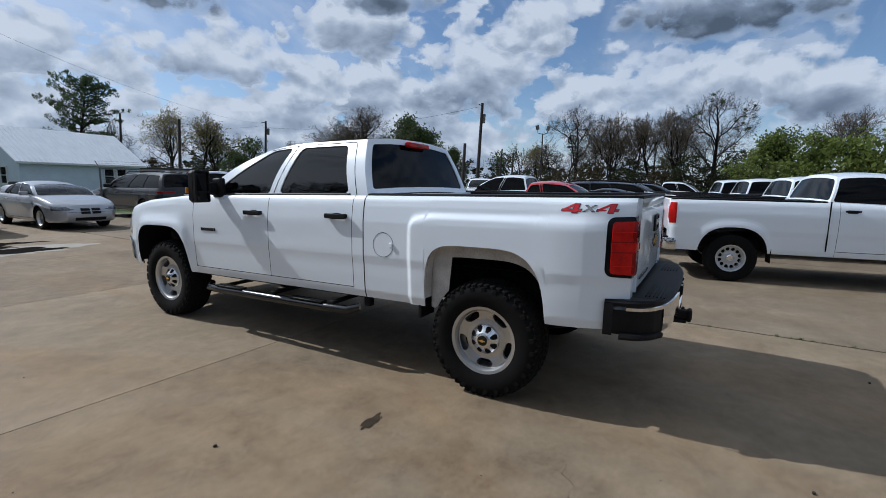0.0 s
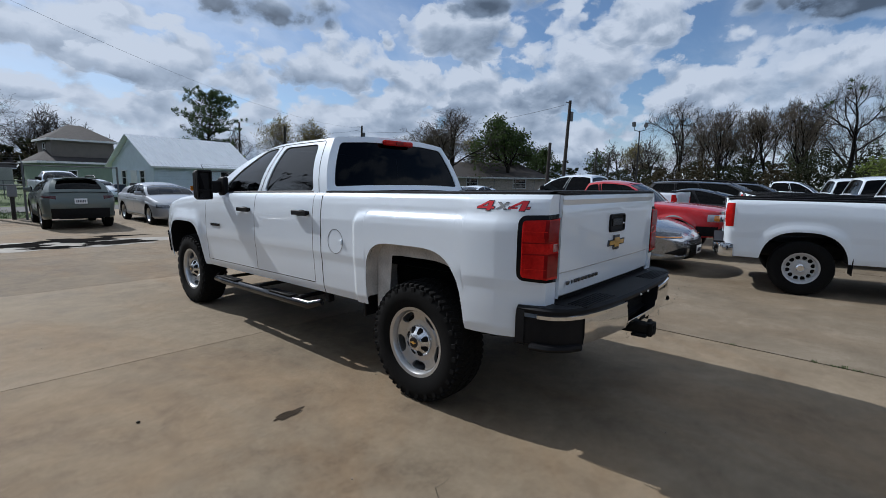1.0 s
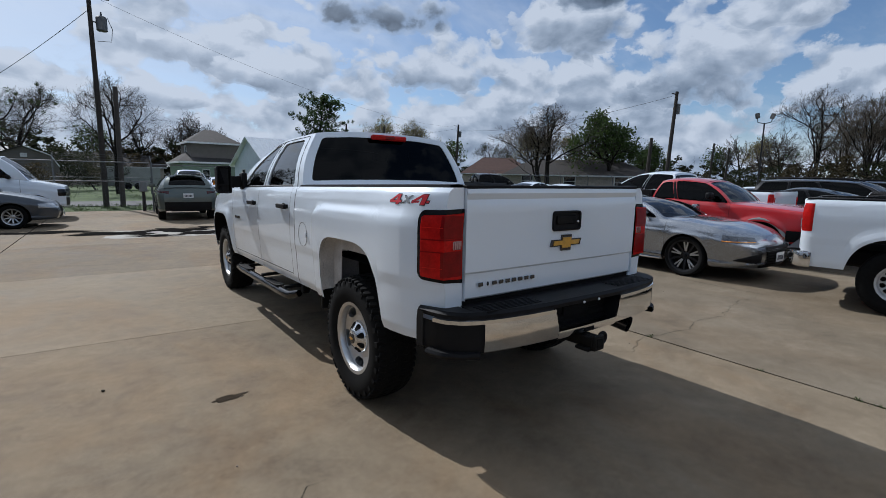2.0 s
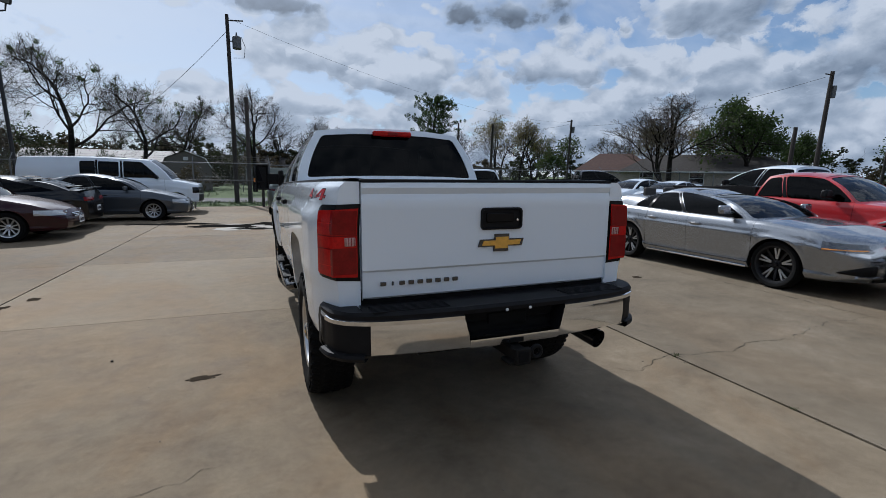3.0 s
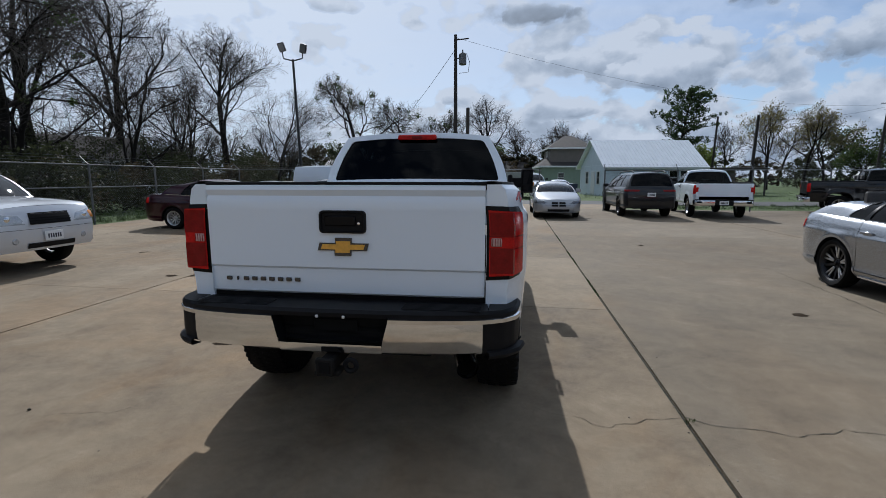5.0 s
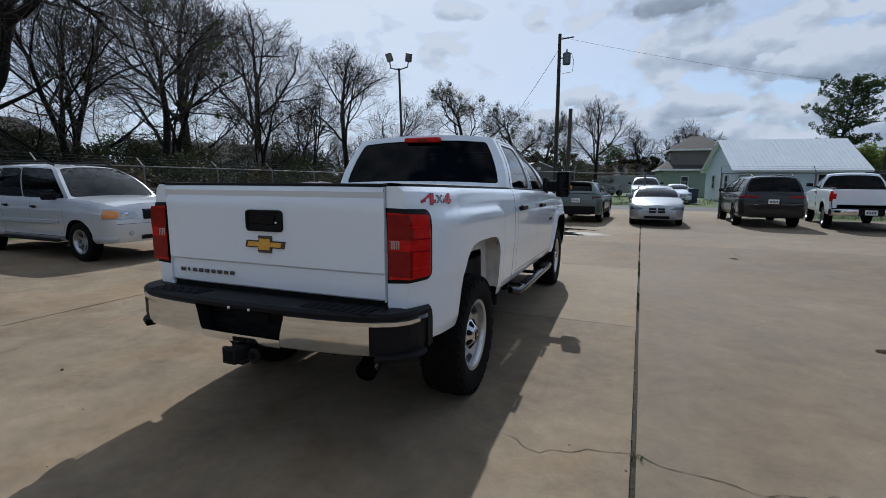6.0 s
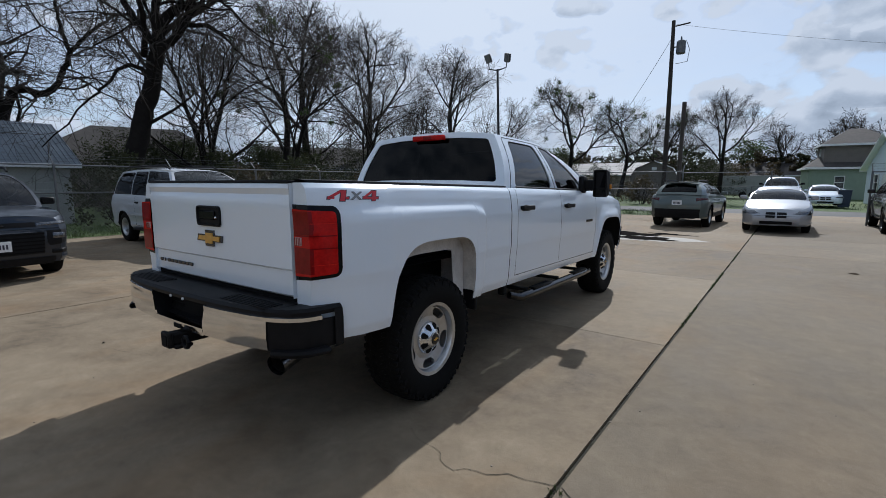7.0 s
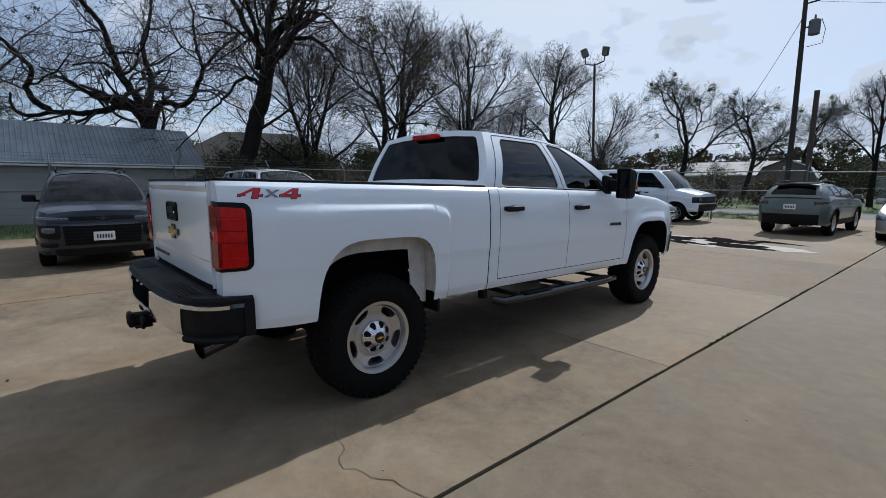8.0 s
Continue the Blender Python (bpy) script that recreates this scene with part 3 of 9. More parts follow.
    def top(self, a, b, crown=0.04, inset=0.0, power=3.0):
        g = Geo()
        bf, br = self.s.get("bul", 0.06), self.s.get("bul_r", 0.05)

        def fn(y, s):
            z = self.sh(y)
            f, r = self.ends(y)
            return (s * (self.X(y, z) - inset), self.Y(y, z) + (1 - s * s) * (bf * f ** 3 - br * r ** 3), z + crown * (1 - abs(s) ** power))

        return g.grid(fn, self.stations(a, b), [k / 8 - 1 for k in range(17)])


def cabin(car, sp, s, skin, glass_side, glass_front, glass_rear):
    """Roof, pillars and panes on top of the shoulder line."""
    yb, yf, yr1, yf1, zr = s["yb"], s["yf"], s["yr1"], s["yf1"], s["zr"]
    wt, inset = s["wt"] / 2, s.get("inset", 0.015)

    def low(u):
        y = yb + (yf - yb) * u
        z = sp.sh(y)
        return Vector((sp.X(y, z) - inset, y, z))

    def high(u):
        return Vector((wt * (1 - 0.05 * max(0, u - 0.5) ** 2 * 4), yr1 + (yf1 - yr1) * u, zr - s.get("drop_f", 0.06) * max(0, u - 0.45) ** 2 * 3.3 - s.get("drop_r", 0.04) * max(0, 0.4 - u) ** 2 * 6))

    bow_f, bow_r = s.get("bow_f", 0.0), s.get("bow_r", 0.0)

    def bowed(p, u, v):
        """Pillars that arch outwards between belt and roof."""
        k, f, r = math.sin(math.pi * v), max(0.0, (u - 0.55) / 0.45) ** 1.5, max(0.0, (0.45 - u) / 0.45) ** 1.5
        return Vector((p.x, p.y + 0.6 * k * (bow_f * f - bow_r * r), p.z + k * (bow_f * f + bow_r * r)))

    def S(side):
        def fn(u, v):
            p = bowed(low(u).lerp(high(float(np.interp(u, s["breaks"], s.get("breaks_top", s["breaks"])))), v), u, v)
            return (side * (p.x + 0.05 * math.sin(math.pi * v) * 0.7), p.y, p.z)
        return fn

    frame_geo = Geo()
    breaks = s["breaks"]
    for side in (-1, 1):
        for k in range(len(breaks) - 1):
            pane = Geo()
            m = s.get("margins", {}).get(k, (0.035, 0.035, 0.012, 0.045))
            if k in s.get("blind", ()):
                frame_geo.grid(S(side), list(np.linspace(breaks[k], breaks[k + 1], 7)), [0, 0.25, 0.5, 0.75, 1])
                continue
            windowed(S(side), breaks[k], breaks[k + 1], m, s.get("wr", 0.05), 0.012, (-side, 0, 0), frame_geo, pane)
            part("side_window", pane, glass_side[k] if isinstance(glass_side, (list, tuple)) else glass_side, car)
        if s.get("trim", True):
            for k in range(1, len(breaks) - 1):
                if k - 1 in s.get("blind", ()) or breaks[k] in (0.0, 1.0):
                    continue
                strip_geo = Geo().grid(lambda u, v: (Vector(S(side)(breaks[k] + u * 0.035 / max(0.5, yf - yb), v)) + Vector((side * 0.004, 0, 0))), [-1.0, 0.0, 1.0], [0.03, 0.25, 0.5, 0.75, 0.9])
                part("pillar_trim", strip_geo, GLOSS_BLACK, car)
    # roof, over the side rails
    def roof(u, k):
        p = high(u)
        return (k * p.x, p.y, p.z + s.get("crown", 0.055) * (1 - abs(k) ** 2.6))
    frame_geo.grid(roof, [k / 14 for k in range(15)], [k / 8 - 1 for k in range(17)])

    def across(u, bulge):
        a, b = low(u), high(u)
        def fn(k, v):
            p = bowed(a.lerp(b, v), u, v)
            c = 2 * k - 1
            crown = s.get("crown", 0.055) * v * (1 - abs(c) ** 2.6) + s.get("base_crown", 0.02) * (1 - v) * (1 - abs(c) ** 2.6)
            return (c * (p.x + 0.035 * math.sin(math.pi * v)), p.y + bulge * (1 - c * c) * (1 - 0.4 * v), p.z + crown)
        return fn

    screen, back = Geo(), Geo()
    windowed(across(1.0, s.get("bulge_f", 0.14)), 0, 1, (0.05, 0.05, 0.03, 0.05), 0.07, 0.01, (0, -1, -0.5), frame_geo, screen)
    windowed(across(0.0, -s.get("bulge_r", 0.08)), 0, 1, s.get("back_margins", (0.06, 0.06, 0.03, 0.06)), s.get("back_r", 0.06), 0.01, (0, 1, -0.2), frame_geo, back)
    part("cab_frame", frame_geo, skin, car)
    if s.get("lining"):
        # near-black inset copy of the frame: the cab's inner shade put into colour
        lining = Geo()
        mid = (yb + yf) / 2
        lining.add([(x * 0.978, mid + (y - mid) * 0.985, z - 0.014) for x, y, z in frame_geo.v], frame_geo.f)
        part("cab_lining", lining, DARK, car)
    part("windshield", screen, glass_front, car)
    part("rear_window", back, glass_rear, car)
    return S


def seats(car, rows, z, width, colour=None):
    for y, count in rows:
        for k in range(count):
            x = (k - (count - 1) / 2) * width
            g = Geo()
            g.box((x, y, z + 0.10), (0.50, 0.52, 0.20), 0.06)
            g.box((x, y - 0.28, z + 0.44), (0.48, 0.16, 0.62), 0.07, Matrix.Rotation(radians(-12), 4, "X"))
            g.box((x, y - 0.37, z + 0.84), (0.27, 0.10, 0.18), 0.045)
            part("seat", g, colour or SEAT, car)


def number_plate(car, y, z, facing, width=0.30, height=0.15, x=0.0):
    p = part("number_plate", Geo().box((x, y, z), (width, 0.008, height), 0.003), PLATE, car, "white number plate with dark characters")
    bars = Geo()
    for k in range(6):
        bars.box((x + (k - 2.5) * width * 0.13, y + facing * 0.006, z - 0.004), (width * 0.075, 0.004, height * 0.45))
    part("plate_bars", bars, INK, p)


PROF_CAR = [(0, 0.90), (0.10, 0.965), (0.15, 0.972), (0.19, 0.958), (0.35, 0.972), (0.55, 0.987), (0.70, 1.0), (0.735, 0.999), (0.76, 0.986), (0.86, 0.972), (0.95, 0.945), (1.0, 0.905)]
PROF_SUV = [(0, 0.92), (0.08, 0.972), (0.15, 0.978), (0.19, 0.962), (0.45, 0.985), (0.70, 1.0), (0.74, 0.998), (0.765, 0.987), (0.87, 0.975), (0.95, 0.955), (1.0, 0.925)]
PROF_TRUCK = [(0, 0.955), (0.07, 0.975), (0.22, 0.985), (0.34, 0.99), (0.42, 1.0), (0.75, 1.0), (0.9, 0.985), (0.97, 0.97), (1.0, 0.94)]


def base_car(name, label, category, m, s, skin, glass=None):
    """Shell, doors, cabin, wheel wells and wheels common to all makes; the details follow in each maker below."""
    car = thing(name, label, category, m, s.get("group", ""))
    sp = Shape(s)
    glass = glass or (GLASS, SCREEN, GLASS)
    d = s["doors"]
    cuts = [sp.rear] + d + [sp.front]
    rock = s.get("rock", s["z0"] + 0.09)
    for side in (-1, 1):
        part("quarter_panel", sp.panel(side, sp.rear, d[0] - 0.003), skin, car)
        part("fender", sp.panel(side, d[-1] + 0.003, sp.front), skin, car)
        for a, b in zip(d[:-1], d[1:]):
            door = part("door", sp.panel(side, a + 0.003, b - 0.003, lambda y: max(rock + 0.004, sp.lo(y))), skin, car)
            y = a + 0.16 if b - a > 0.5 else (a + b) / 2
            z = sp.sh(y) - s.get("handle_drop", 0.14)
            g = Geo()
            g.box((side * (sp.X(y, z) + 0.018), y, z), (0.022, 0.20, 0.030), 0.009)
            g.box((side * (sp.X(y, z) + 0.006), y, z - 0.006), (0.014, 0.13, 0.05), 0.006)
            part("door_handle", g, s.get("handle", skin), door)
        part("rocker_panel", sp.panel(side, d[0] - 0.0, d[-1] + 0.0, None, lambda y: max(rock - 0.004, sp.lo(y) + 0.002), 3), s.get("rocker", skin), car)
        part("inner_shell", sp.panel(side, sp.rear + 0.04, sp.front - 0.04, lambda y: sp.lo(y) + 0.01, lambda y: sp.sh(y) - 0.02, 5, -0.03), DARK, car)
        for yc in sp.arches:
            well = Geo().grid(lambda a, x: (side * (sp.X(yc + s["Ra"] * math.sin(a) * 0.999, sp.lo(yc + s["Ra"] * math.sin(a) * 0.999)) - 0.004 - x), yc + s["Ra"] * math.sin(a) * 0.999, sp.lo(yc + s["Ra"] * math.sin(a) * 0.999)),
                              list(np.linspace(-math.pi / 2, math.pi / 2, 21)), [0, 0.03, 0.36])
            part("wheel_well", well, s.get("well", DARK), car)
        # mirror
        my, mz = s["mirror"]
        mx = sp.X(my, sp.sh(my)) + 0.0
        g = Geo()
        g.box((side * (mx + 0.13), my, mz), (0.20, 0.10, 0.13), 0.04)
        g.box((side * (mx + 0.0), my + 0.01, mz - 0.05), (0.14, 0.05, 0.04), 0.012)
        part("mirror", g, s.get("mirror_mat", skin), car)
    under = Geo()
    wi = s["W"] - 0.72
    under.box((0, (sp.rear + sp.front) / 2, s["z0"] + 0.12), (wi, sp.front - sp.rear - 0.3, 0.22), 0.03)
    under.box((0, (s["yf"] + sp.front) / 2, (s["z0"] + sp.sh(sp.front - 0.3)) / 2), (wi, sp.front - s["yf"] - 0.35, sp.sh(sp.front - 0.3) - s["z0"] - 0.06), 0.03)
    part("underbody", under, CHASSIS, car)
    if s.get("clad"):
        for side in (-1, 1):
            for yc in sp.arches:
                def trim(a, k):
                    r = 0.985 + 0.15 * k
                    e = 2 / s["an"]
                    y, z = yc + s["Ra"] * r * math.copysign(abs(math.sin(a)) ** e, a), s["R"] * 0.9 + s["Ha"] * r * math.cos(a) ** e
                    return (side * (sp.X(y, max(z, s["z0"])) + 0.006 - 0.012 * abs(2 * k - 1) ** 3), sp.Y(y, z), z)
                part("arch_trim", Geo().grid(trim, list(np.linspace(-1.42, 1.42, 17)), [0, 0.25, 0.5, 0.75, 1]), PLASTIC, car)
    if s.get("cabin", True):
        cabin(car, sp, s, s.get("roof_mat", skin), glass[0], glass[1], glass[2])
        seats(car, s.get("seats", [(s["wb"] * 0.50, 2), (s["wb"] * 0.16, 3)]), s["z0"] + 0.18, s["W"] * 0.27)
        dash = Geo().box((0, s["yf"] - 0.28, sp.sh(s["yf"] - 0.3) - 0.12), (s["W"] - 0.34, 0.5, 0.2), 0.06)
        dash.box((0, (s["yb"] + s["yf"]) / 2, s["z0"] + 0.10), (s["W"] - 0.3, s["yf"] - s["yb"], 0.06), 0.01)
        part("dashboard", dash, DARK, car)
    wh = s["wheel"]
    add_wheels(car, wh["meshes"], s["R"], [(x * (s["W"] / 2 - wh["in"]), y) for x in (-1, 1) for y in sp.arches])
    return car, sp


def face(car, sp, skin, s, grille, lamps, bumper=None, low_intake=None, lamp_mat=None, plate=None, fog=None):
    """The front end. grille: (half-width fraction, z low, z high, bars, material)."""
    f = sp.front
    bul = s.get("bul", 0.06)
    zt = sp.sh(f)
    lo = sp.lo(f)
    zb = s["fascia"]
    part("front_bumper", sp.end(True, lo, zb - 0.003, bulge=bul), bumper or skin, car)
    part("nose", sp.end(True, zb + 0.003, zt, bulge=bul, crown=0.046), skin, car)
    if grille:
        hw, z0, z1, bars, mat = grille
        g = sp.end(True, z0, z1, -hw, hw, 4, 0.012, 12, bul)
        gr = part("grille", g, PLASTIC, car)
        b = Geo()
        for k in range(bars):
            z = z0 + (z1 - z0) * (k + 0.5) / bars
            piece = sp.end(True, z - 0.35 * (z1 - z0) / bars * 0.5, z + 0.35 * (z1 - z0) / bars * 0.5, -hw, hw, 1, 0.026, 12, bul)
            b.add(piece.v, piece.f)
        if bars:
            part("grille_bar", b, mat, gr)
    if low_intake:
        hw, z0, z1 = low_intake
        part("lower_intake", sp.end(True, z0, z1, -hw, hw, 2, 0.012, 10, bul), PLASTIC, car)
    reach, inner, zl, zh = lamps
    for side in (-1, 1):
        lamp_ob = part("headlight", sp.wrap(side, True, reach, inner, zl, zh, bulge=bul), lamp_mat or HEAD, car)
        bulb = Geo()
        u = 0.8
        z = (zl(u) + zh(u)) / 2
        x = side * sp.X(f, z) * (1 - (1 - inner) * 0.4)
        y = sp.Y(f, z) + bul * 0.5 + 0.008
        bulb.lathe([(0.0, 0.012), (0.03, 0.01), (0.045, 0.0)], 14)
        bulb.v = [(x + b, y + a, z + c) for a, b, c in bulb.v]
        if lamp_mat != HEAD_DARK:
            part("bulb", bulb, CHROME, lamp_ob)
        if fog:
            fx, fz, fr = fog
            g = Geo().lathe([(0.0, 0.02), (fr * 0.8, 0.018), (fr, 0.0)], 14)
            yy = sp.Y(f, fz) + bul * (1 - fx * fx)
            g.v = [(side * fx * sp.X(f, fz) + b, yy + a, fz + c) for a, b, c in g.v]
            part("fog_light", g, HEAD, car)
    if plate:
        number_plate(car, sp.Y(f, plate) + bul + 0.03, plate, 1)


def tail(car, sp, skin, s, lamps, bumper=None, plate=None, lid=None, lamp_mat=None):
    r = sp.rear
    bul = s.get("bul_r", 0.05)
    part("rear_bumper", sp.end(False, sp.lo(r), s["fascia_r"] - 0.003, bulge=bul), bumper or skin, car)
    part("tail_panel", sp.end(False, s["fascia_r"] + 0.003, sp.sh(r), bulge=bul, crown=0.02), skin, car)
    reach, inner, zl, zh = lamps
    for side in (-1, 1):
        part("tail_light", sp.wrap(side, False, reach, inner, zl, zh, bulge=bul), lamp_mat or TAIL, car)
    if plate:
        number_plate(car, sp.Y(r, plate) - bul - 0.012, plate, -1)


def cross_badge(g, place, w, h, deep):
    """A plain cross with slanted arm ends."""
    a, b, k = w / 2, h / 2, w * 0.17
    g.prism([(-a, -b * 0.42), (-k, -b * 0.42), (-k, -b), (k * 0.9, -b), (k * 0.9, -b * 0.42), (a * 0.92, -b * 0.42), (a, b * 0.42), (k, b * 0.42), (k, b), (-k * 0.9, b), (-k * 0.9, b * 0.42), (-a * 0.92, b * 0.42)], place, deep)


HD_WHEEL = wheel_meshes(0.425, 0.245, 0.29, 5, (0.150, 0.208), 0.052, 0.024, ALLOY, CHROME, tread=54, dish=0.03, n=48)

HERO = dict(wb=3.904, ro=0.965, fo=0.97, W=1.965, z0=0.62, R=0.425, a0=0.035, Ra=0.45, Ha=0.728, an=5.6, flare=0.034, fw=1.02, fs=0.10, cf=0.5, cr=0.36, pf=0.80, pr=0.915, nf=0.05, nr=0.0,
            lift_f=0.06, lift_r=0.015, blur=0.05, prof=PROF_TRUCK, sh=[(-1.1, 1.462), (1.09, 1.462), (1.2, 1.462), (3.1, 1.45), (3.5, 1.44), (4.2, 1.385), (4.6, 1.31), (4.9, 1.2)],
            yb=1.10, yf=3.30, yr1=1.255, yf1=2.52, zr=1.938, wt=1.40, inset=0.028, crown=0.042, back_r=0.03, drop_f=0.05, drop_r=0.0, breaks=[0, 0.515, 1.0], breaks_top=[0, 0.635, 1.0], wr=0.045, bulge=(-0.92, 0.655, 1.335, 0.030, 0.42), Ra_r=0.49, an_r=3.7, extra=[0.50 + 0.012 * k for k in range(16)],
            margins={0: (0.20, 0.075, 0.018, 0.05), 1: (0.055, 0.17, 0.018, 0.05)}, back_margins=(0.08, 0.08, 0.05, 0.055), bulge_r=0.015, bulge_f=0.16, trim=False, lining=True, bow_f=0.03)


def hero_truck():
    truck = thing("pickup_truck", "white crew-cab pickup truck with chunky off-road tyres parked on concrete", "pickup truck", pose(0.012, 0, 0, 0, 0, 0.3))
    sp = Shape(HERO)
    bed_y, rail = 1.075, 0.075
    flush = lambda y: 0.70
    for side in (-1, 1):
        bed = part("bed_side", sp.panel(side, sp.rear, bed_y, rows=34), WHITE, truck)
        # tail end of the bed side, beside the tailgate
        g = Geo().grid(lambda z, k: (side * (0.778 + (sp.X(sp.rear, z) - 0.778) * k), sp.rear, z), list(np.linspace(sp.lo(sp.rear), sp.sh(sp.rear), 61)), [0, 0.5, 1])
        g.grid(lambda z, k: (side * 0.778, sp.rear + 0.09 * k, z), list(np.linspace(sp.lo(sp.rear), sp.sh(sp.rear), 9)), [0, 1])
        part("bed_corner", g, WHITE, bed)
        # inner wall and rail cap
        g = Geo().grid(lambda y, z: (side * (0.86 if not (abs(y) < 0.46 and z < 1.15) else 0.62), y, z), [sp.rear + 0.08, -0.5, -0.461, -0.459, 0, 0.459, 0.461, bed_y - 0.05], [0.93, 1.1, 1.149, 1.151, 1.44])
        part("bed_inner_wall", g, PLASTIC, truck)
        g = Geo()
        for y0, y1 in ((sp.rear + 0.02, bed_y),):
            g.grid(lambda y, k: (side * (sp.X(y, sp.sh(y)) + 0.004 - 0.12 * (0, 0.06, 0.5, 0.95, 1.0)[k]), y, sp.sh(y) + (-0.012, 0.014, 0.018, 0.014, -0.03)[k]), list(np.linspace(y0, y1, 9)), range(5))
        part("rail_cap", g, PLASTIC, truck, "black plastic bed rail cap")
        # cab
        part("cab_corner", sp.panel(side, bed_y + 0.011, 1.197, rows=14), WHITE, truck)
        for a, b in ((1.203, 2.207), (2.213, 3.35)):
            front = a > 2
            door = part("door", sp.panel(side, a, b, lambda y: flush(y), rows=14), WHITE, truck)
            y = 1.36 if not front else 2.40
            z = 1.29
            g = Geo()
            g.box((side * (sp.X(y, z) + 0.028), y, z), (0.024, 0.235, 0.040), 0.012)
            for dy in (-0.09, 0.09):
                g.box((side * (sp.X(y, z) + 0.010), y + dy, z), (0.03, 0.04, 0.034), 0.006)
            part("door_handle", g, PLASTIC, door, "black plastic door handle")
            # no hollow here: a flat dark disc paints the shade of the handle's cup
            g = Geo().grid(lambda yy, r: (side * (sp.X(y, z) + 0.003), y + 0.085 * r * math.cos(yy), z - 0.012 + 0.038 * r * math.sin(yy)), [k * math.pi / 8 for k in range(17)], [0, 1])
            part("handle_cup", g, DARK, door)
            if front:
                for k in range(7):
                    part("badge_bar", Geo().box((side * (sp.X(3.12, 1.14) + 0.004), 3.00 + 0.034 * k, 1.10), (0.006, 0.024, 0.030)), BLACK_CHROME, door)
        part("rocker_panel", sp.panel(side, 1.10, 3.38, None, lambda y: 0.694, 4), WHITE, truck)
        part("belt_moulding", Geo().grid(lambda y, k: (side * (sp.X(y, sp.sh(y)) - 0.012 + 0.010 * math.sin(math.pi * k)), y, sp.sh(y) - 0.004 + 0.022 * k), list(np.linspace(1.26, 3.0, 12)), [0, 0.25, 0.5, 0.75, 1]), PLASTIC, truck)
        part("fender", sp.panel(side, 3.356, sp.front, rows=14), WHITE, truck)
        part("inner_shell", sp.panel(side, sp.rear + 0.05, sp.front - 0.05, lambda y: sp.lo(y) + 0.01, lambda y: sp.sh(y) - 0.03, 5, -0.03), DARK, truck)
        def well(yc, a0, a1, depths):
            def fn(a, x):
                y = yc + (HERO["Ra_r"] if a < 0 else HERO["Ra"]) * math.sin(a) * 0.999
                return (side * (sp.X(y, sp.lo(y)) - 0.003 - x), y, sp.lo(y) + (0.014 if x > 0.02 else 0))
            return Geo().grid(fn, list(np.linspace(a0, a1, 33)), depths)
        half = math.pi / 2
        part("wheel_well", well(0.035, -half, half, [0, 0.022, 0.04, 0.14]), WELL, truck, "dusty inner wheel well")
        part("well_panel", well(0.035, 0.35, half, [0.14, 0.32]), WELL, truck)
        part("wheel_well", well(0.035, -half, 0.35, [0.14, 0.38]), DARK, truck)
        part("well_panel", Geo().grid(lambda y, z: (side * 0.665, y, z), [-0.45, 0.0, 0.475], [0.60, 0.9, 1.14]), DARK, truck)
        def inner(y, k):
            top = sp.lo(y) + 0.012
            low = max(0.60 if y > 0.31 else top - 0.11, 0.425 + math.sqrt(max(0.0, 0.455 ** 2 - y * y)))
            return (side * (sp.X(y, top) - 0.115), y, top + (min(low, top - 0.01) - top) * k)
        part("inner_fender", Geo().grid(inner, list(np.linspace(-0.42, 0.483, 40)), [0, 0.5, 1]), WELL, truck, "pale dusty inner fender panel")
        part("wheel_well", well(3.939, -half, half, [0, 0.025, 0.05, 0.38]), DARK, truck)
        g = Geo().box((side * 0.60, 0, 0.84), (0.03, 1.0, 0.42), 0.01)
        part("bed_skirt", g, CHASSIS, truck)
        # fuel door on the driver's side only
        if side < 0:
            ring = [(0.88 + 0.098 * math.cos(k * math.pi / 14), 1.075 + 0.098 * math.sin(k * math.pi / 14)) for k in range(28)]
            g = Geo().tube([(-(sp.X(a, b) + 0.0005), a, b) for a, b in ring + ring[:1]], 0.0016, 5, caps=False)
            part("fuel_door_seam", g, DARK, truck)
            part("fuel_door_pull", Geo().box((-(sp.X(0.80, 1.075) + 0.006), 0.80, 1.075), (0.014, 0.03, 0.036), 0.006), WHITE, truck)
        # decal near the tail
        y, z = -0.70, 1.398
        base = Matrix.Translation((side * (sp.X(y, z) + 0.0035), y, z)) @ Matrix.Rotation(radians(90 * side), 4, "Z") @ Matrix.Rotation(radians(90), 4, "X")
        four = [[(0.0, 0.18), (1.0, 0.18), (1.0, 0.38), (0.0, 0.38)], [(0.0, 0.38), (0.24, 0.38), (0.76, 1.0), (0.50, 1.0)], [(0.58, 0.0), (0.82, 0.0), (0.82, 1.0), (0.58, 1.0)]]
        cross = [[(0.0, 0.0), (0.30, 0.0), (1.0, 1.0), (0.70, 1.0)], [(0.0, 1.0), (0.30, 1.0), (1.0, 0.0), (0.70, 0.0)]]
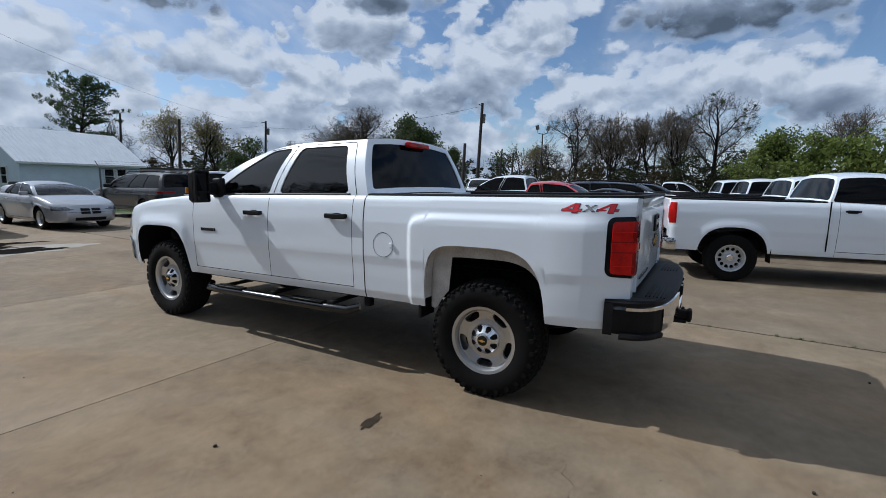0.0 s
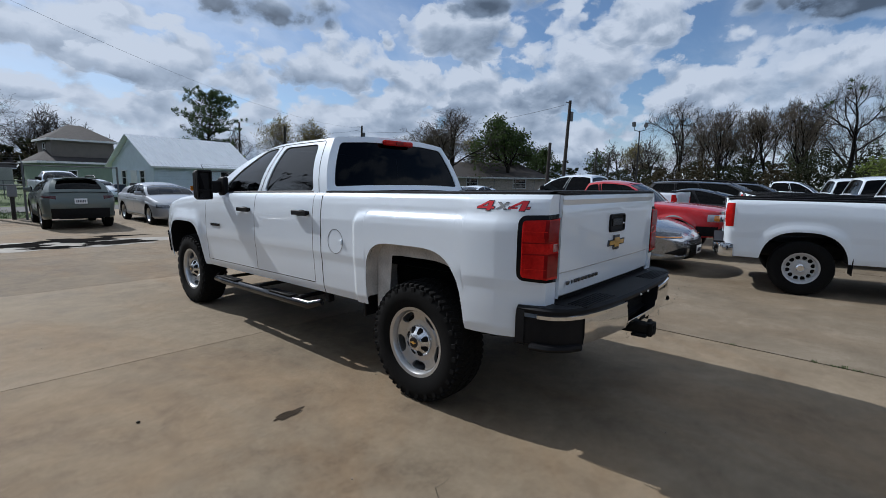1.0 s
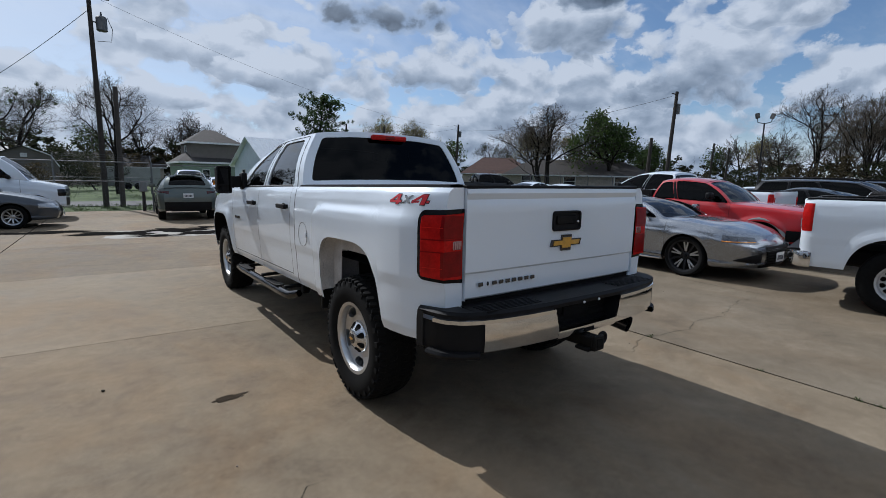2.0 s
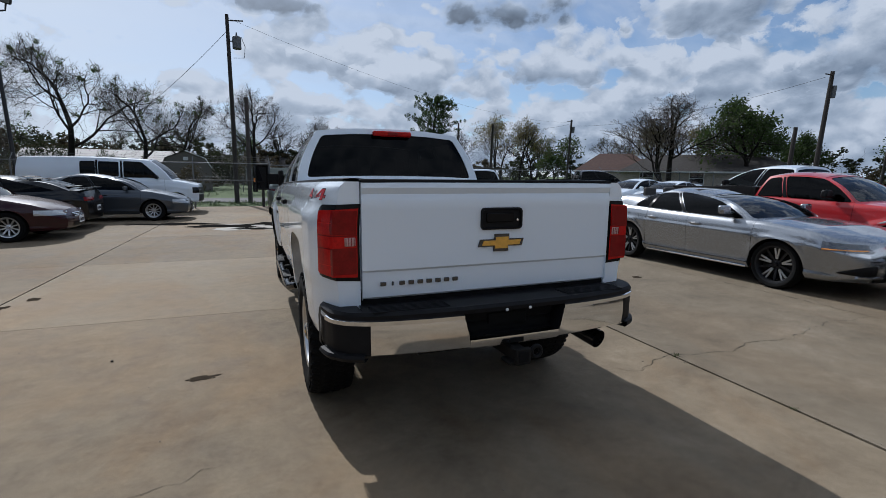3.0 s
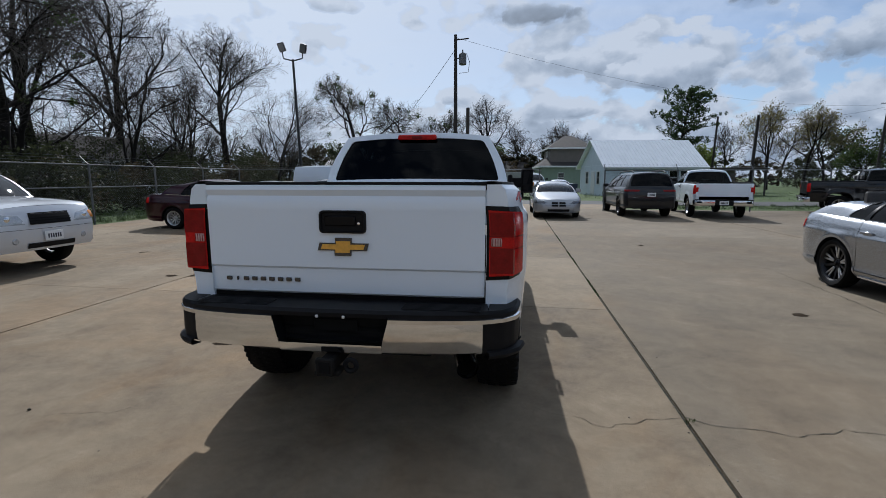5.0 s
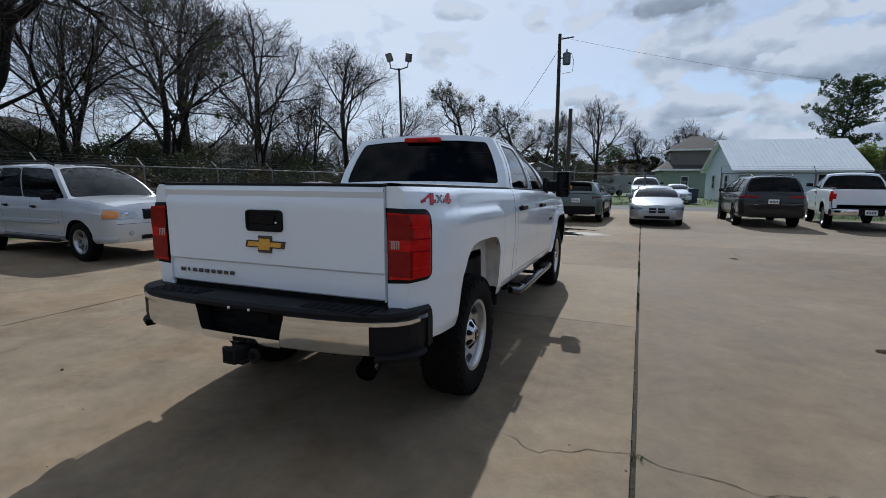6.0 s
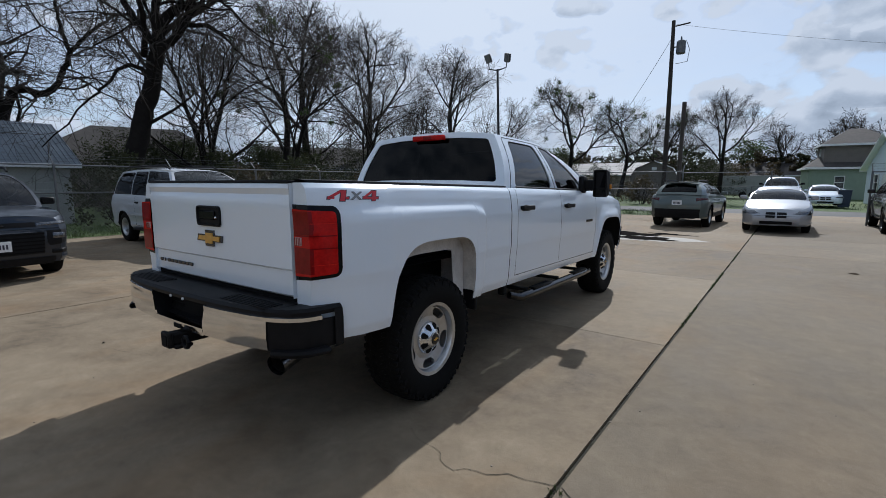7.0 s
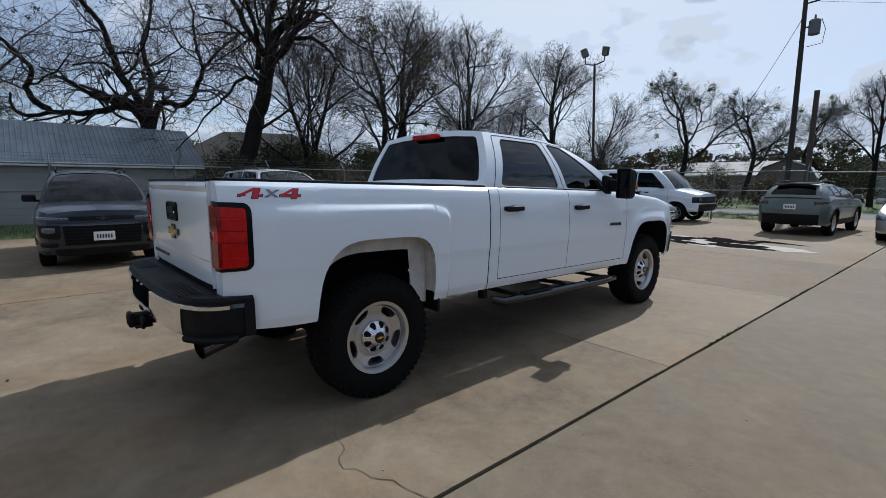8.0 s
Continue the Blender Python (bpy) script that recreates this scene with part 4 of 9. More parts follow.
        for glyph, dx, wide, high, mat, label in ((four, -0.106, 0.120, 0.054, RED_DECAL, "red figure with dark edge"), (cross, 0.003, 0.072, 0.036, GREY_DECAL, "grey letter with dark edge"), (four, 0.110, 0.120, 0.054, RED_DECAL, "red figure with dark edge")):
            figure, edge = Geo(), Geo()
            for n, stroke in enumerate(glyph):
                mid = [sum(p[k] for p in stroke) / 4 for k in (0, 1)]
                for geo, grow, lift in ((edge, 0.0045, 0.0), (figure, 0.0, 0.0008)):
                    def place(a, b, d):
                        px, pz = (a - 0.5) * wide, (b - 0.5) * high
                        px += math.copysign(grow, a - mid[0])
                        pz += math.copysign(grow * 0.8, b - mid[1])
                        px += pz * 0.34
                        q = base @ Vector((dx + px, pz, lift + 0.0002 * n + d))
                        return (side * (sp.X(q.y, q.z) + 0.0012 + lift + 0.0002 * n + d), q.y, q.z)
                    geo.prism(stroke, place, 0.0005)
            decal = part("decal", figure, mat, truck, label)
            part("decal_edge", edge, INK, decal)
        # tow mirror
        g = Geo()
        g.box((side * 1.150, 2.98, 1.535), (0.155, 0.12, 0.31), 0.035)
        mirror = part("tow_mirror", g, PLASTIC, truck, "tall black tow mirror")
        turn = Matrix.Rotation(radians(side * -16), 4, "Z") @ Matrix.Rotation(radians(-4), 4, "X")
        # mirror faces are painted black in place of a dark reflection
        for dz, hh in ((0.05, 0.19), (-0.108, 0.075)):
            part("mirror_glass", Geo().box((side * 1.150, 2.930, 1.535 + dz), (0.118, 0.008, hh), 0.003, turn), GLOSS_BLACK, mirror)
        for dx, dz, w, hh in ((-0.070, 0, 0.014, 0.29), (0.070, 0, 0.014, 0.29), (0, 0.143, 0.14, 0.02), (0, -0.143, 0.14, 0.02), (0, -0.055, 0.14, 0.016)):
            part("mirror_rim", Geo().box((side * 1.150 + dx, 2.922, 1.535 + dz), (w, 0.04, hh), 0.006), PLASTIC, mirror)
        g = Geo().box((side * 1.02, 2.99, 1.515), (0.24, 0.06, 0.13), 0.02)
        g.box((side * 1.02, 2.99, 1.56), (0.24, 0.05, 0.04), 0.012)
        g.box((side * 0.93, 2.97, 1.52), (0.06, 0.14, 0.20), 0.02)
        part("mirror_arm", g, PLASTIC, mirror)
        part("mirror_marker", Geo().box((side * 1.222, 3.03, 1.50), (0.05, 0.012, 0.05), 0.005), AMBER, mirror, "amber marker light")
        # running board tube
        g = Geo().tube([(side * 0.93, 1.16, 0.52), (side * 0.98, 1.26, 0.49), (side * 0.99, 1.5, 0.49), (side * 0.99, 2.9, 0.49), (side * 0.98, 3.12, 0.49), (side * 0.90, 3.2, 0.52)], [0.032, 0.038, 0.040, 0.040, 0.038, 0.032], 12)
        board = part("running_board", g, CHROME_BLACK, truck, "polished black tubular running board")
        for y0 in (1.72, 2.78):
            pad = Geo().box((side * 0.985, y0, 0.534), (0.078, 0.40, 0.016), 0.007)
            for k in range(5):
                pad.box((side * 0.985, y0 - 0.14 + 0.07 * k, 0.543), (0.06, 0.018, 0.006), 0.002)
            part("step_pad", pad, PLASTIC, board)
        for y0 in (1.45, 2.2, 2.9):
            part("bracket", Geo().box((side * 0.80, y0, 0.53), (0.34, 0.05, 0.03), 0.006), CHASSIS, board)
        part("sill_flange", Geo().box((side * 0.845, 2.24, 0.622), (0.03, 2.2, 0.07), 0.008), CHASSIS, truck)
        part("cab_mount", Geo().box((side * 0.90, 1.085, 0.60), (0.06, 0.07, 0.13), 0.01), DARK, truck)
        part("mud_guard", Geo().box((side * 0.87, 0.535, 0.62), (0.20, 0.03, 0.20), 0.01), PLASTIC, truck)
        # tail light: dark housing, red lens, small clear lamp
        def rounded(r, over, lo, hi):
            """Lower and upper edge with rounded front corners."""
            def drop(u):
                k = max(0.0, 1 - u / over)
                return r * (1 - math.sqrt(max(0.0, 1 - k * k)))
            return (lambda u: lo(u) + drop(u)), (lambda u: hi(u) - drop(u))
        zl, zh = rounded(0.045, 0.15, lambda u: 0.958 + 0.020 * (1 - u), lambda u: 1.346 + 0.006 * u)
        lamp_ob = part("tail_light", sp.wrap(side, False, 0.150, 0.868, zl, zh, 0.010, 6, bulge=0.0), GLOSS_BLACK, truck, "red tail light in black housing")
        rl, rh = rounded(0.020, 0.07, lambda u: 0.982 + 0.016 * (1 - u), lambda u: 1.318 + 0.012 * u)
        part("red_lens", sp.wrap(side, False, 0.118, 0.884, rl, rh, 0.019, 6, bulge=0.0, rim=0.09), TAIL, lamp_ob)
        # chambers of the lens: three tiers, the middle one clear towards the tailgate
        for z0, z1 in ((1.200, 1.318), (1.000, 1.128)):
            part("lens_chamber", sp.wrap(side, False, 0.034, 0.890, lambda u: z0, lambda u: z1, 0.0208, 4, bulge=0.0, rim=0.1), TAIL_DARK, lamp_ob, "darker red lens chamber")
        for z0 in (1.128, 1.192):
            part("lens_groove", sp.wrap(side, False, 0.114, 0.886, lambda u: z0, lambda u: z0 + 0.006, 0.0206, 2, bulge=0.0, rim=0.1), TAIL_DARK, lamp_ob)
        for z0 in (1.045, 1.256):
            part("lens_groove", sp.wrap(side, False, 0.112, 0.99, lambda u: z0, lambda u: z0 + 0.003, 0.0202, 2, bulge=0.0, rim=0.1), TAIL_PALE, lamp_ob)
        clear = part("clear_lamp", Geo().box((side * 0.832, sp.rear - 0.018, 1.164), (0.054, 0.014, 0.044), 0.006), CLEAR_LENS, lamp_ob)
        for k in range(4):
            part("lamp_rib", Geo().box((side * (0.812 + 0.0135 * k), sp.rear - 0.0258, 1.164), (0.003, 0.003, 0.040)), TAIL_DARK, clear)
    # hood, cowl and nose
    part("hood", sp.top(3.34, sp.front, 0.05, 0.004), WHITE, truck)
    part("nose", sp.end(True, 0.95, sp.sh(sp.front), bulge=0.07), CHROME, truck)
    part("front_bumper", sp.end(True, 0.62, 0.94, bulge=0.09, off=0.05), CHROME, truck)
    for side in (-1, 1):
        part("bumper_end", sp.panel(side, 4.60, sp.front, lambda y: 0.66, lambda y: 0.94, 4, 0.02), CHROME, truck, "chrome bumper end")
        part("headlight", sp.wrap(side, True, 0.3, 0.6, lambda u: 0.98, lambda u: 1.16, bulge=0.07), HEAD, truck)
    # bed floor, front wall
    part("bed_floor", Geo().grid(lambda x, y: (x, y, 0.94 + 0.008 * math.cos(x * 42)), list(np.linspace(-0.86, 0.86, 92)), [-0.90, 1.05]), PLASTIC, truck)
    g = Geo().box((0, bed_y - 0.025, 1.19), (1.78, 0.04, 0.53), 0.008)
    g.box((0, bed_y - 0.03, 1.462), (1.80, 0.09, 0.022), 0.008)
    part("bed_front_wall", g, WHITE, truck)
    # tailgate: a pressed panel with a lip above, a crease below
    prof = [(0.857, -0.002), (0.868, 0.012), (0.95, 0.016), (1.000, 0.013), (1.013, 0.030), (1.10, 0.030), (1.32, 0.030), (1.365, 0.034), (1.40, 0.022), (1.432, 0.036), (1.455, 0.030), (1.462, 0.012)]
    g = Geo().grid(lambda x, k: (x, sp.rear - prof[k][1] + 0.012 * abs(x / 0.77) ** 6, prof[k][0]), list(np.linspace(-0.772, 0.772, 25)), range(len(prof)))
    g.grid(lambda x, k: (x, sp.rear - 0.012 + (0, 0.07)[k], 1.462), list(np.linspace(-0.772, 0.772, 9)), [0, 1])
    for x in (-0.772, 0.772):
        g.grid(lambda z, k: (x, sp.rear - 0.018 + 0.08 * k, z), [0.857, 1.46], [0, 1])
    g.box((0, sp.rear + 0.06, 1.17), (1.53, 0.012, 0.57))
    part("sill_panel", Geo().box((0, sp.rear + 0.035, 0.835), (1.56, 0.05, 0.16), 0.008), DARK, truck)
    gate = part("tailgate", g, WHITE, truck, "white pressed tailgate, closed")
    part("gate_cap", Geo().box((0, sp.rear + 0.02, 1.466), (1.55, 0.085, 0.018), 0.007), PLASTIC, gate)
    def ring_of(w, h, r):
        return [(sx * (w - r) + r * math.cos(a), sz * (h - r) + r * math.sin(a)) for k, (sx, sz) in enumerate(((1, 1), (-1, 1), (-1, -1), (1, -1))) for a in [k * math.pi / 2 + j * math.pi / 10 for j in range(6)]]
    g = Geo()
    rings = [(0.130, 0.062, 0.024, 0.028), (0.128, 0.060, 0.023, 0.044), (0.119, 0.052, 0.018, 0.045), (0.114, 0.047, 0.014, 0.0335)]
    verts = [(0.012 + a, sp.rear - d, 1.262 + b) for w, h, r, d in rings for a, b in ring_of(w, h, r)]
    g.add(verts, [(i * 24 + j, i * 24 + (j + 1) % 24, (i + 1) * 24 + (j + 1) % 24, (i + 1) * 24 + j) for i in range(3) for j in range(24)] + [tuple(range(72, 96))])
    handle = part("gate_handle", g, PLASTIC, gate, "black gate handle bezel")
    part("handle_paddle", Geo().box((0.000, sp.rear - 0.037, 1.268), (0.17, 0.016, 0.052), 0.010), GLOSS_BLACK, handle)
    g = Geo().lathe([(0.0, 0.006), (0.007, 0.005), (0.009, 0.0)], 12)
    g.v = [(0.105 + b, sp.rear - 0.044 - a, 1.255 + c) for a, b, c in g.v]
    part("lock", g, CHROME, handle)
    g = Geo()
    cross_badge(g, lambda a, b, d: (0.012 + a, sp.rear - 0.028 - d, 1.128 + b), 0.285, 0.098, 0.012)
    badge = part("badge", g, BLACK_CHROME, gate, "chrome-edged gold cross badge")
    g = Geo()
    cross_badge(g, lambda a, b, d: (0.012 + a, sp.rear - 0.040 - d, 1.128 + b), 0.246, 0.064, 0.004)
    part("badge_face", g, GOLD, badge, "gold badge face")
    for k in range(9):
        x = -0.665 + 0.0505 * k
        part("name_bar", Geo().box((x, sp.rear - 0.022, 0.938), (0.010 if k == 1 else 0.031, 0.010, 0.022), 0.004), BLACK_CHROME, gate)
    # rear bumper: one bowed form, chrome faces, black pads, plate well
    yb = -1.255
    plan = [(0.0, yb), (0.30, yb + 0.004), (0.50, yb + 0.018), (0.66, yb + 0.040), (0.79, yb + 0.068), (0.875, yb + 0.110), (0.93, yb + 0.175), (0.951, yb + 0.25), (0.960, yb + 0.32), (0.964, yb + 0.385)]
    run = [0.0]
    for (x0, y0), (x1, y1) in zip(plan[:-1], plan[1:]):
        run.append(run[-1] + math.hypot(x1 - x0, y1 - y0))

    def along(d, out=0.0):
        x, y = float(np.interp(d, run, [p[0] for p in plan])), float(np.interp(d, run, [p[1] for p in plan]))
        k = soft_step(0.66, 1.0, d)
        return x + out * k, y - out * (1 - k)

    def strip(side, a, b, rows, steps=16):
        """rows: (height, proud, shift of the inner end)."""
        g = Geo()
        def fn(k, r):
            z, proud, shift = rows[r]
            x, y = along(a + shift + (b - a - shift) * k, proud)
            return (side * x, y, z)
        return g.grid(fn, [i / steps for i in range(steps + 1)], range(len(rows)))

    total = run[-1]
    bumper = new("rear_bumper")
    bumper.parent = truck
    bumper.matrix_basis = Matrix.Translation((0, 0.042, -0.038))
    tagged(bumper, "chrome rear bumper with black step pads")
    for side in (-1, 1):
        top = Geo()
        def pad(k, r):
            x, y = along(total * k, (0.0, 0.004, -0.012, 0)[r])
            if r == 3:
                x, y = min(x, 0.80), max(y, sp.rear - 0.03) if x < 0.80 else y
            return (side * x, y, (0.834, 0.856, 0.872, 0.868)[r])
        part("top_pad", top.grid(pad, [i / 24 for i in range(25)], range(4)), PLASTIC, bumper)
        for k in range(6):
            part("pad_rib", Geo().box((side * 0.56, -1.085 - 0.022 * k, 0.873), (0.40, 0.008, 0.008), 0.002), PLASTIC, bumper)
        part("chrome_face", strip(side, 0.262, 0.775, [(0.650, -0.012, 0.0), (0.66, 0.004, 0.004), (0.72, 0.012, 0.016), (0.79, 0.010, 0.034), (0.818, 0.006, 0.042)]), CHROME, bumper)
        part("chrome_strip", strip(side, 0.262 + 0.042, total - 0.13, [(0.806, -0.004, 0), (0.810, 0.011, 0), (0.830, 0.011, 0), (0.836, -0.004, 0)], 24), CHROME, bumper)
        part("corner_rim", strip(side, total - 0.055, total, [(0.645, 0.0, 0.0), (0.66, 0.012, 0.0), (0.80, 0.013, 0.0), (0.85, 0.008, 0.0)], 5), PLASTIC, bumper)
        part("corner_panel", strip(side, 0.74, total, [(0.655, -0.004, 0.0), (0.70, 0.002, 0.01), (0.76, 0.0, 0.02), (0.812, 0.002, 0.03)], 20), PLASTIC, bumper)
        part("corner_step", strip(side, 0.80, total - 0.10, [(0.632, -0.05, 0.0), (0.628, 0.022, 0.0), (0.646, 0.036, 0.0), (0.662, 0.028, 0.0), (0.670, -0.03, 0)], 14), PLASTIC, bumper, "black plastic corner step")
    g = Geo().grid(lambda x, v: (x, yb + 0.13 * (1 - abs(2 * v - 1) ** 4) + 0.01, 0.685 + 0.160 * v), list(np.linspace(-0.31, 0.31, 13)), [0, 0.1, 0.25, 0.5, 0.75, 0.9, 1])
    for s in (-1, 1):
        g.grid(lambda a, v: (s * (0.265 + 0.045 * v), yb + 0.14 * a, 0.675 + 0.165 * v), [0, 1], [0, 1])
    part("plate_well", g, PLASTIC, bumper)
    lip = [(0.642, -0.012), (0.652, 0.003), (0.684, 0.009), (0.694, 0.008), (0.700, -0.004), (0.698, -0.05)]
    g = Geo().grid(lambda x, k: (x, yb + 0.004 * (x / 0.27) ** 2 - lip[k][1], lip[k][0]), list(np.linspace(-0.27, 0.27, 9)), range(6))
    part("chrome_lip", g, CHROME, bumper)
    part("hitch_cover", Geo().box((0, yb - 0.008, 0.667), (0.085, 0.008, 0.026), 0.004), DARK, bumper)
    part("plate_bracket", Geo().box((0, yb + 0.105, 0.755), (0.24, 0.02, 0.085), 0.006), DARK, bumper)
    part("bumper_filler", Geo().box((0, -1.045, 0.800), (1.60, 0.21, 0.10), 0.01), DARK, bumper)
    part("bumper_core", Geo().box((0, -1.08, 0.70), (1.5, 0.16, 0.11), 0.02), DARK, bumper)
    for x in (-0.062, 0.078):
        part("plate_screw", Geo().box((x, yb - 0.006, 0.838), (0.014, 0.010, 0.014), 0.003), PLATE, bumper)
    # hitch, exhaust, axle, chassis rails
    g = Geo().box((0, -1.12, 0.56), (0.076, 0.36, 0.076), 0.012)
    g.box((0, -1.285, 0.56), (0.092, 0.03, 0.092), 0.008)
    g.box((0, -1.0, 0.59), (1.0, 0.08, 0.09), 0.012)
    g.box((0, -1.22, 0.518), (0.13, 0.10, 0.02), 0.006)
    hitch = part("tow_hitch", g, CHASSIS, truck)
    ring = [(0.115 + 0.030 * math.cos(k * math.pi / 8), -1.235, 0.555 + 0.030 * math.sin(k * math.pi / 8)) for k in range(17)]
    part("trailer_plug", Geo().tube(ring, 0.013, 7, caps=False), PLASTIC, hitch)
    part("hitch_mouth", Geo().box((0, -1.299, 0.56), (0.058, 0.01, 0.058), 0.004), DARK, hitch)
    g = Geo().tube([(0.52, 0.9, 0.56), (0.56, -0.2, 0.60), (0.61, -0.70, 0.565), (0.680, -1.00, 0.505)], 0.042, 14, caps=False)
    g.tube([(0.650, -0.86, 0.533), (0.686, -1.03, 0.499)], [0.052, 0.054], 16, caps=False)
    pipe = part("exhaust_pipe", g, CHASSIS, truck)
    part("pipe_tip", Geo().tube([(0.647, -0.85, 0.535), (0.692, -1.055, 0.494)], [0.056, 0.058], 18, caps=False), BLACK_CHROME, pipe)
    g = Geo().tube([(-0.82, 0, 0.425), (-0.16, 0, 0.425), (0.0, 0, 0.425), (0.16, 0, 0.425), (0.82, 0, 0.425)], [0.055, 0.06, 0.19, 0.06, 0.055], 14)
    part("rear_axle", g, CHASSIS, truck)
    g = Geo()
    for side in (-1, 1):
        g.box((side * 0.46, 1.9, 0.66), (0.09, 5.6, 0.16), 0.012)
        g.tube([(side * 0.62, -0.75, 0.60), (side * 0.62, -0.3, 0.50), (side * 0.62, 0, 0.48), (side * 0.62, 0.3, 0.50), (side * 0.62, 0.75, 0.62)], 0.035, 8)
        g.tube([(side * 0.55, 0.12, 0.43), (side * 0.58, 0.25, 0.85)], 0.035, 10)
    part("chassis", g, CHASSIS, truck)
    g = Geo().box((0, 2.2, 0.70), (1.60, 2.2, 0.12), 0.02)
    g.box((0, 4.1, 0.85), (1.05, 1.2, 0.6), 0.03)
    part("underbody", g, DARK, truck)
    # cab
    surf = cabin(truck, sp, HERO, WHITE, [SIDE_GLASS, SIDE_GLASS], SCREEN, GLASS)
    for side in (-1, 1):
        at_side = lambda u, v: Vector(surf(side)(u, v)) + Vector((side * 0.001, 0, 0))
        lines = [[at_side(0.052 + 0.012 * v, v) for v in (0, 0.25, 0.5, 0.75, 0.93)] + [at_side(0.075 + 0.9 * k, 0.955) for k in (0.0, 0.15, 0.3, 0.45, 0.6, 0.75, 0.9)],
                 [at_side(0.512, v) for v in (0, 0.25, 0.5, 0.75, 0.955)]]
        for line in lines:
            part("door_seam", Geo().tube(line, 0.003, 5, caps=False), DARK, truck)
    seats(truck, [(2.42, 2), (1.88, 3)], 0.80, 0.54)
    part("dashboard", Geo().box((0, 3.0, 1.34), (1.62, 0.5, 0.2), 0.06), DARK, truck)
    g = Geo().tube([(-0.40 + 0.19 * math.cos(a), 2.68 + 0.07 * math.sin(a), 1.36 + 0.18 * math.sin(a)) for a in [k * math.pi / 10 for k in range(21)]], 0.014, 6, caps=False)
    part("steering_wheel", g, DARK, truck)
    # lamp over the rear window
    g = Geo().box((0.01, 1.205, 1.930), (0.38, 0.05, 0.050), 0.014)
    lamp_ob = part("high_brake_light", g, TAIL, truck, "red brake light above the rear window")
    part("clear_lamp", Geo().box((0.01, 1.182, 1.930), (0.10, 0.014, 0.032), 0.004), TAIL_DARK, lamp_ob)
    # the body stands a little higher at the tail
    rake = Matrix()
    rake[2][1] = -0.021
    done = set()
    for ob in truck.children_recursive:
        if ob.type == "MESH" and ob.data.name not in done:
            if ob.matrix_basis != Matrix():
                ob.matrix_basis = Matrix.Translation((0, 0, -0.021 * ob.matrix_basis.translation.y)) @ ob.matrix_basis
                continue
            ob.data.transform(rake)
            done.add(ob.data.name)
    add_wheels(truck, HD_WHEEL, 0.425, [(x * 0.84, y) for x in (-1, 1) for y in (0, 3.904)])
    for w in [o for o in truck.children if o.name.startswith("wheel") and "well" not in o.name]:
        cap = part("hub_cover", Geo().lathe([(0.114, 0.060), (0.112, 0.076), (0.104, 0.086), (0.060, 0.118), (0.048, 0.126), (0.0, 0.128)], 40), SATIN, w)
        # dark plates on the cover paint the shade inside its eight openings
        for k in range(8):
            turn = Matrix.Rotation(2 * math.pi * (k + 0.5) / 8, 4, "X")
            g = Geo().prism([(-0.008, 0.066), (0.008, 0.066), (0.020, 0.090), (0.019, 0.100), (0.010, 0.106), (-0.010, 0.106), (-0.019, 0.100), (-0.020, 0.090)], lambda a, b, d: turn @ Vector((0.0855 + max(0.0, 0.104 - b) * 0.727 + d, a, b)), 0.004)
            part("lug_recess", g, DARK, cap)
        part("cap_badge", Geo().lathe([(0.0, 0.134), (0.036, 0.132), (0.041, 0.122)], 24), BLACK, cap)
        g = Geo()
        cross_badge(g, lambda a, b, d: (0.1325 + d, a, b), 0.050, 0.019, 0.004)
        part("badge_cross", g, GOLD, cap)
    return truck


hero_truck()


def at(x, y, heading, z=0.0):
    """heading: degrees, counter-clockwise from +y."""
    return pose(x, y, z, 0, 0, heading)


W_SEDAN = wheel_meshes(0.325, 0.215, 0.21, 10, (0.055, 0.195), 0.011, 0.012, ALLOY, ALLOY)
W_BLACK = wheel_meshes(0.335, 0.262, 0.225, 10, (0.055, 0.246), 0.012, 0.01, BLACK_ALLOY, BLACK_ALLOY, blades=5)
W_SUV = wheel_meshes(0.37, 0.225, 0.23, 6, (0.06, 0.205), 0.02, 0.03, ALLOY, ALLOY)
W_DARK = wheel_meshes(0.385, 0.26, 0.25, 10, (0.06, 0.24), 0.012, 0.012, BLACK_ALLOY, BLACK_ALLOY)
W_STEEL = wheel_meshes(0.395, 0.22, 0.25, 12, (0.115, 0.175), 0.009, 0.026, STEEL_WHEEL, CHROME, dish=0.02)


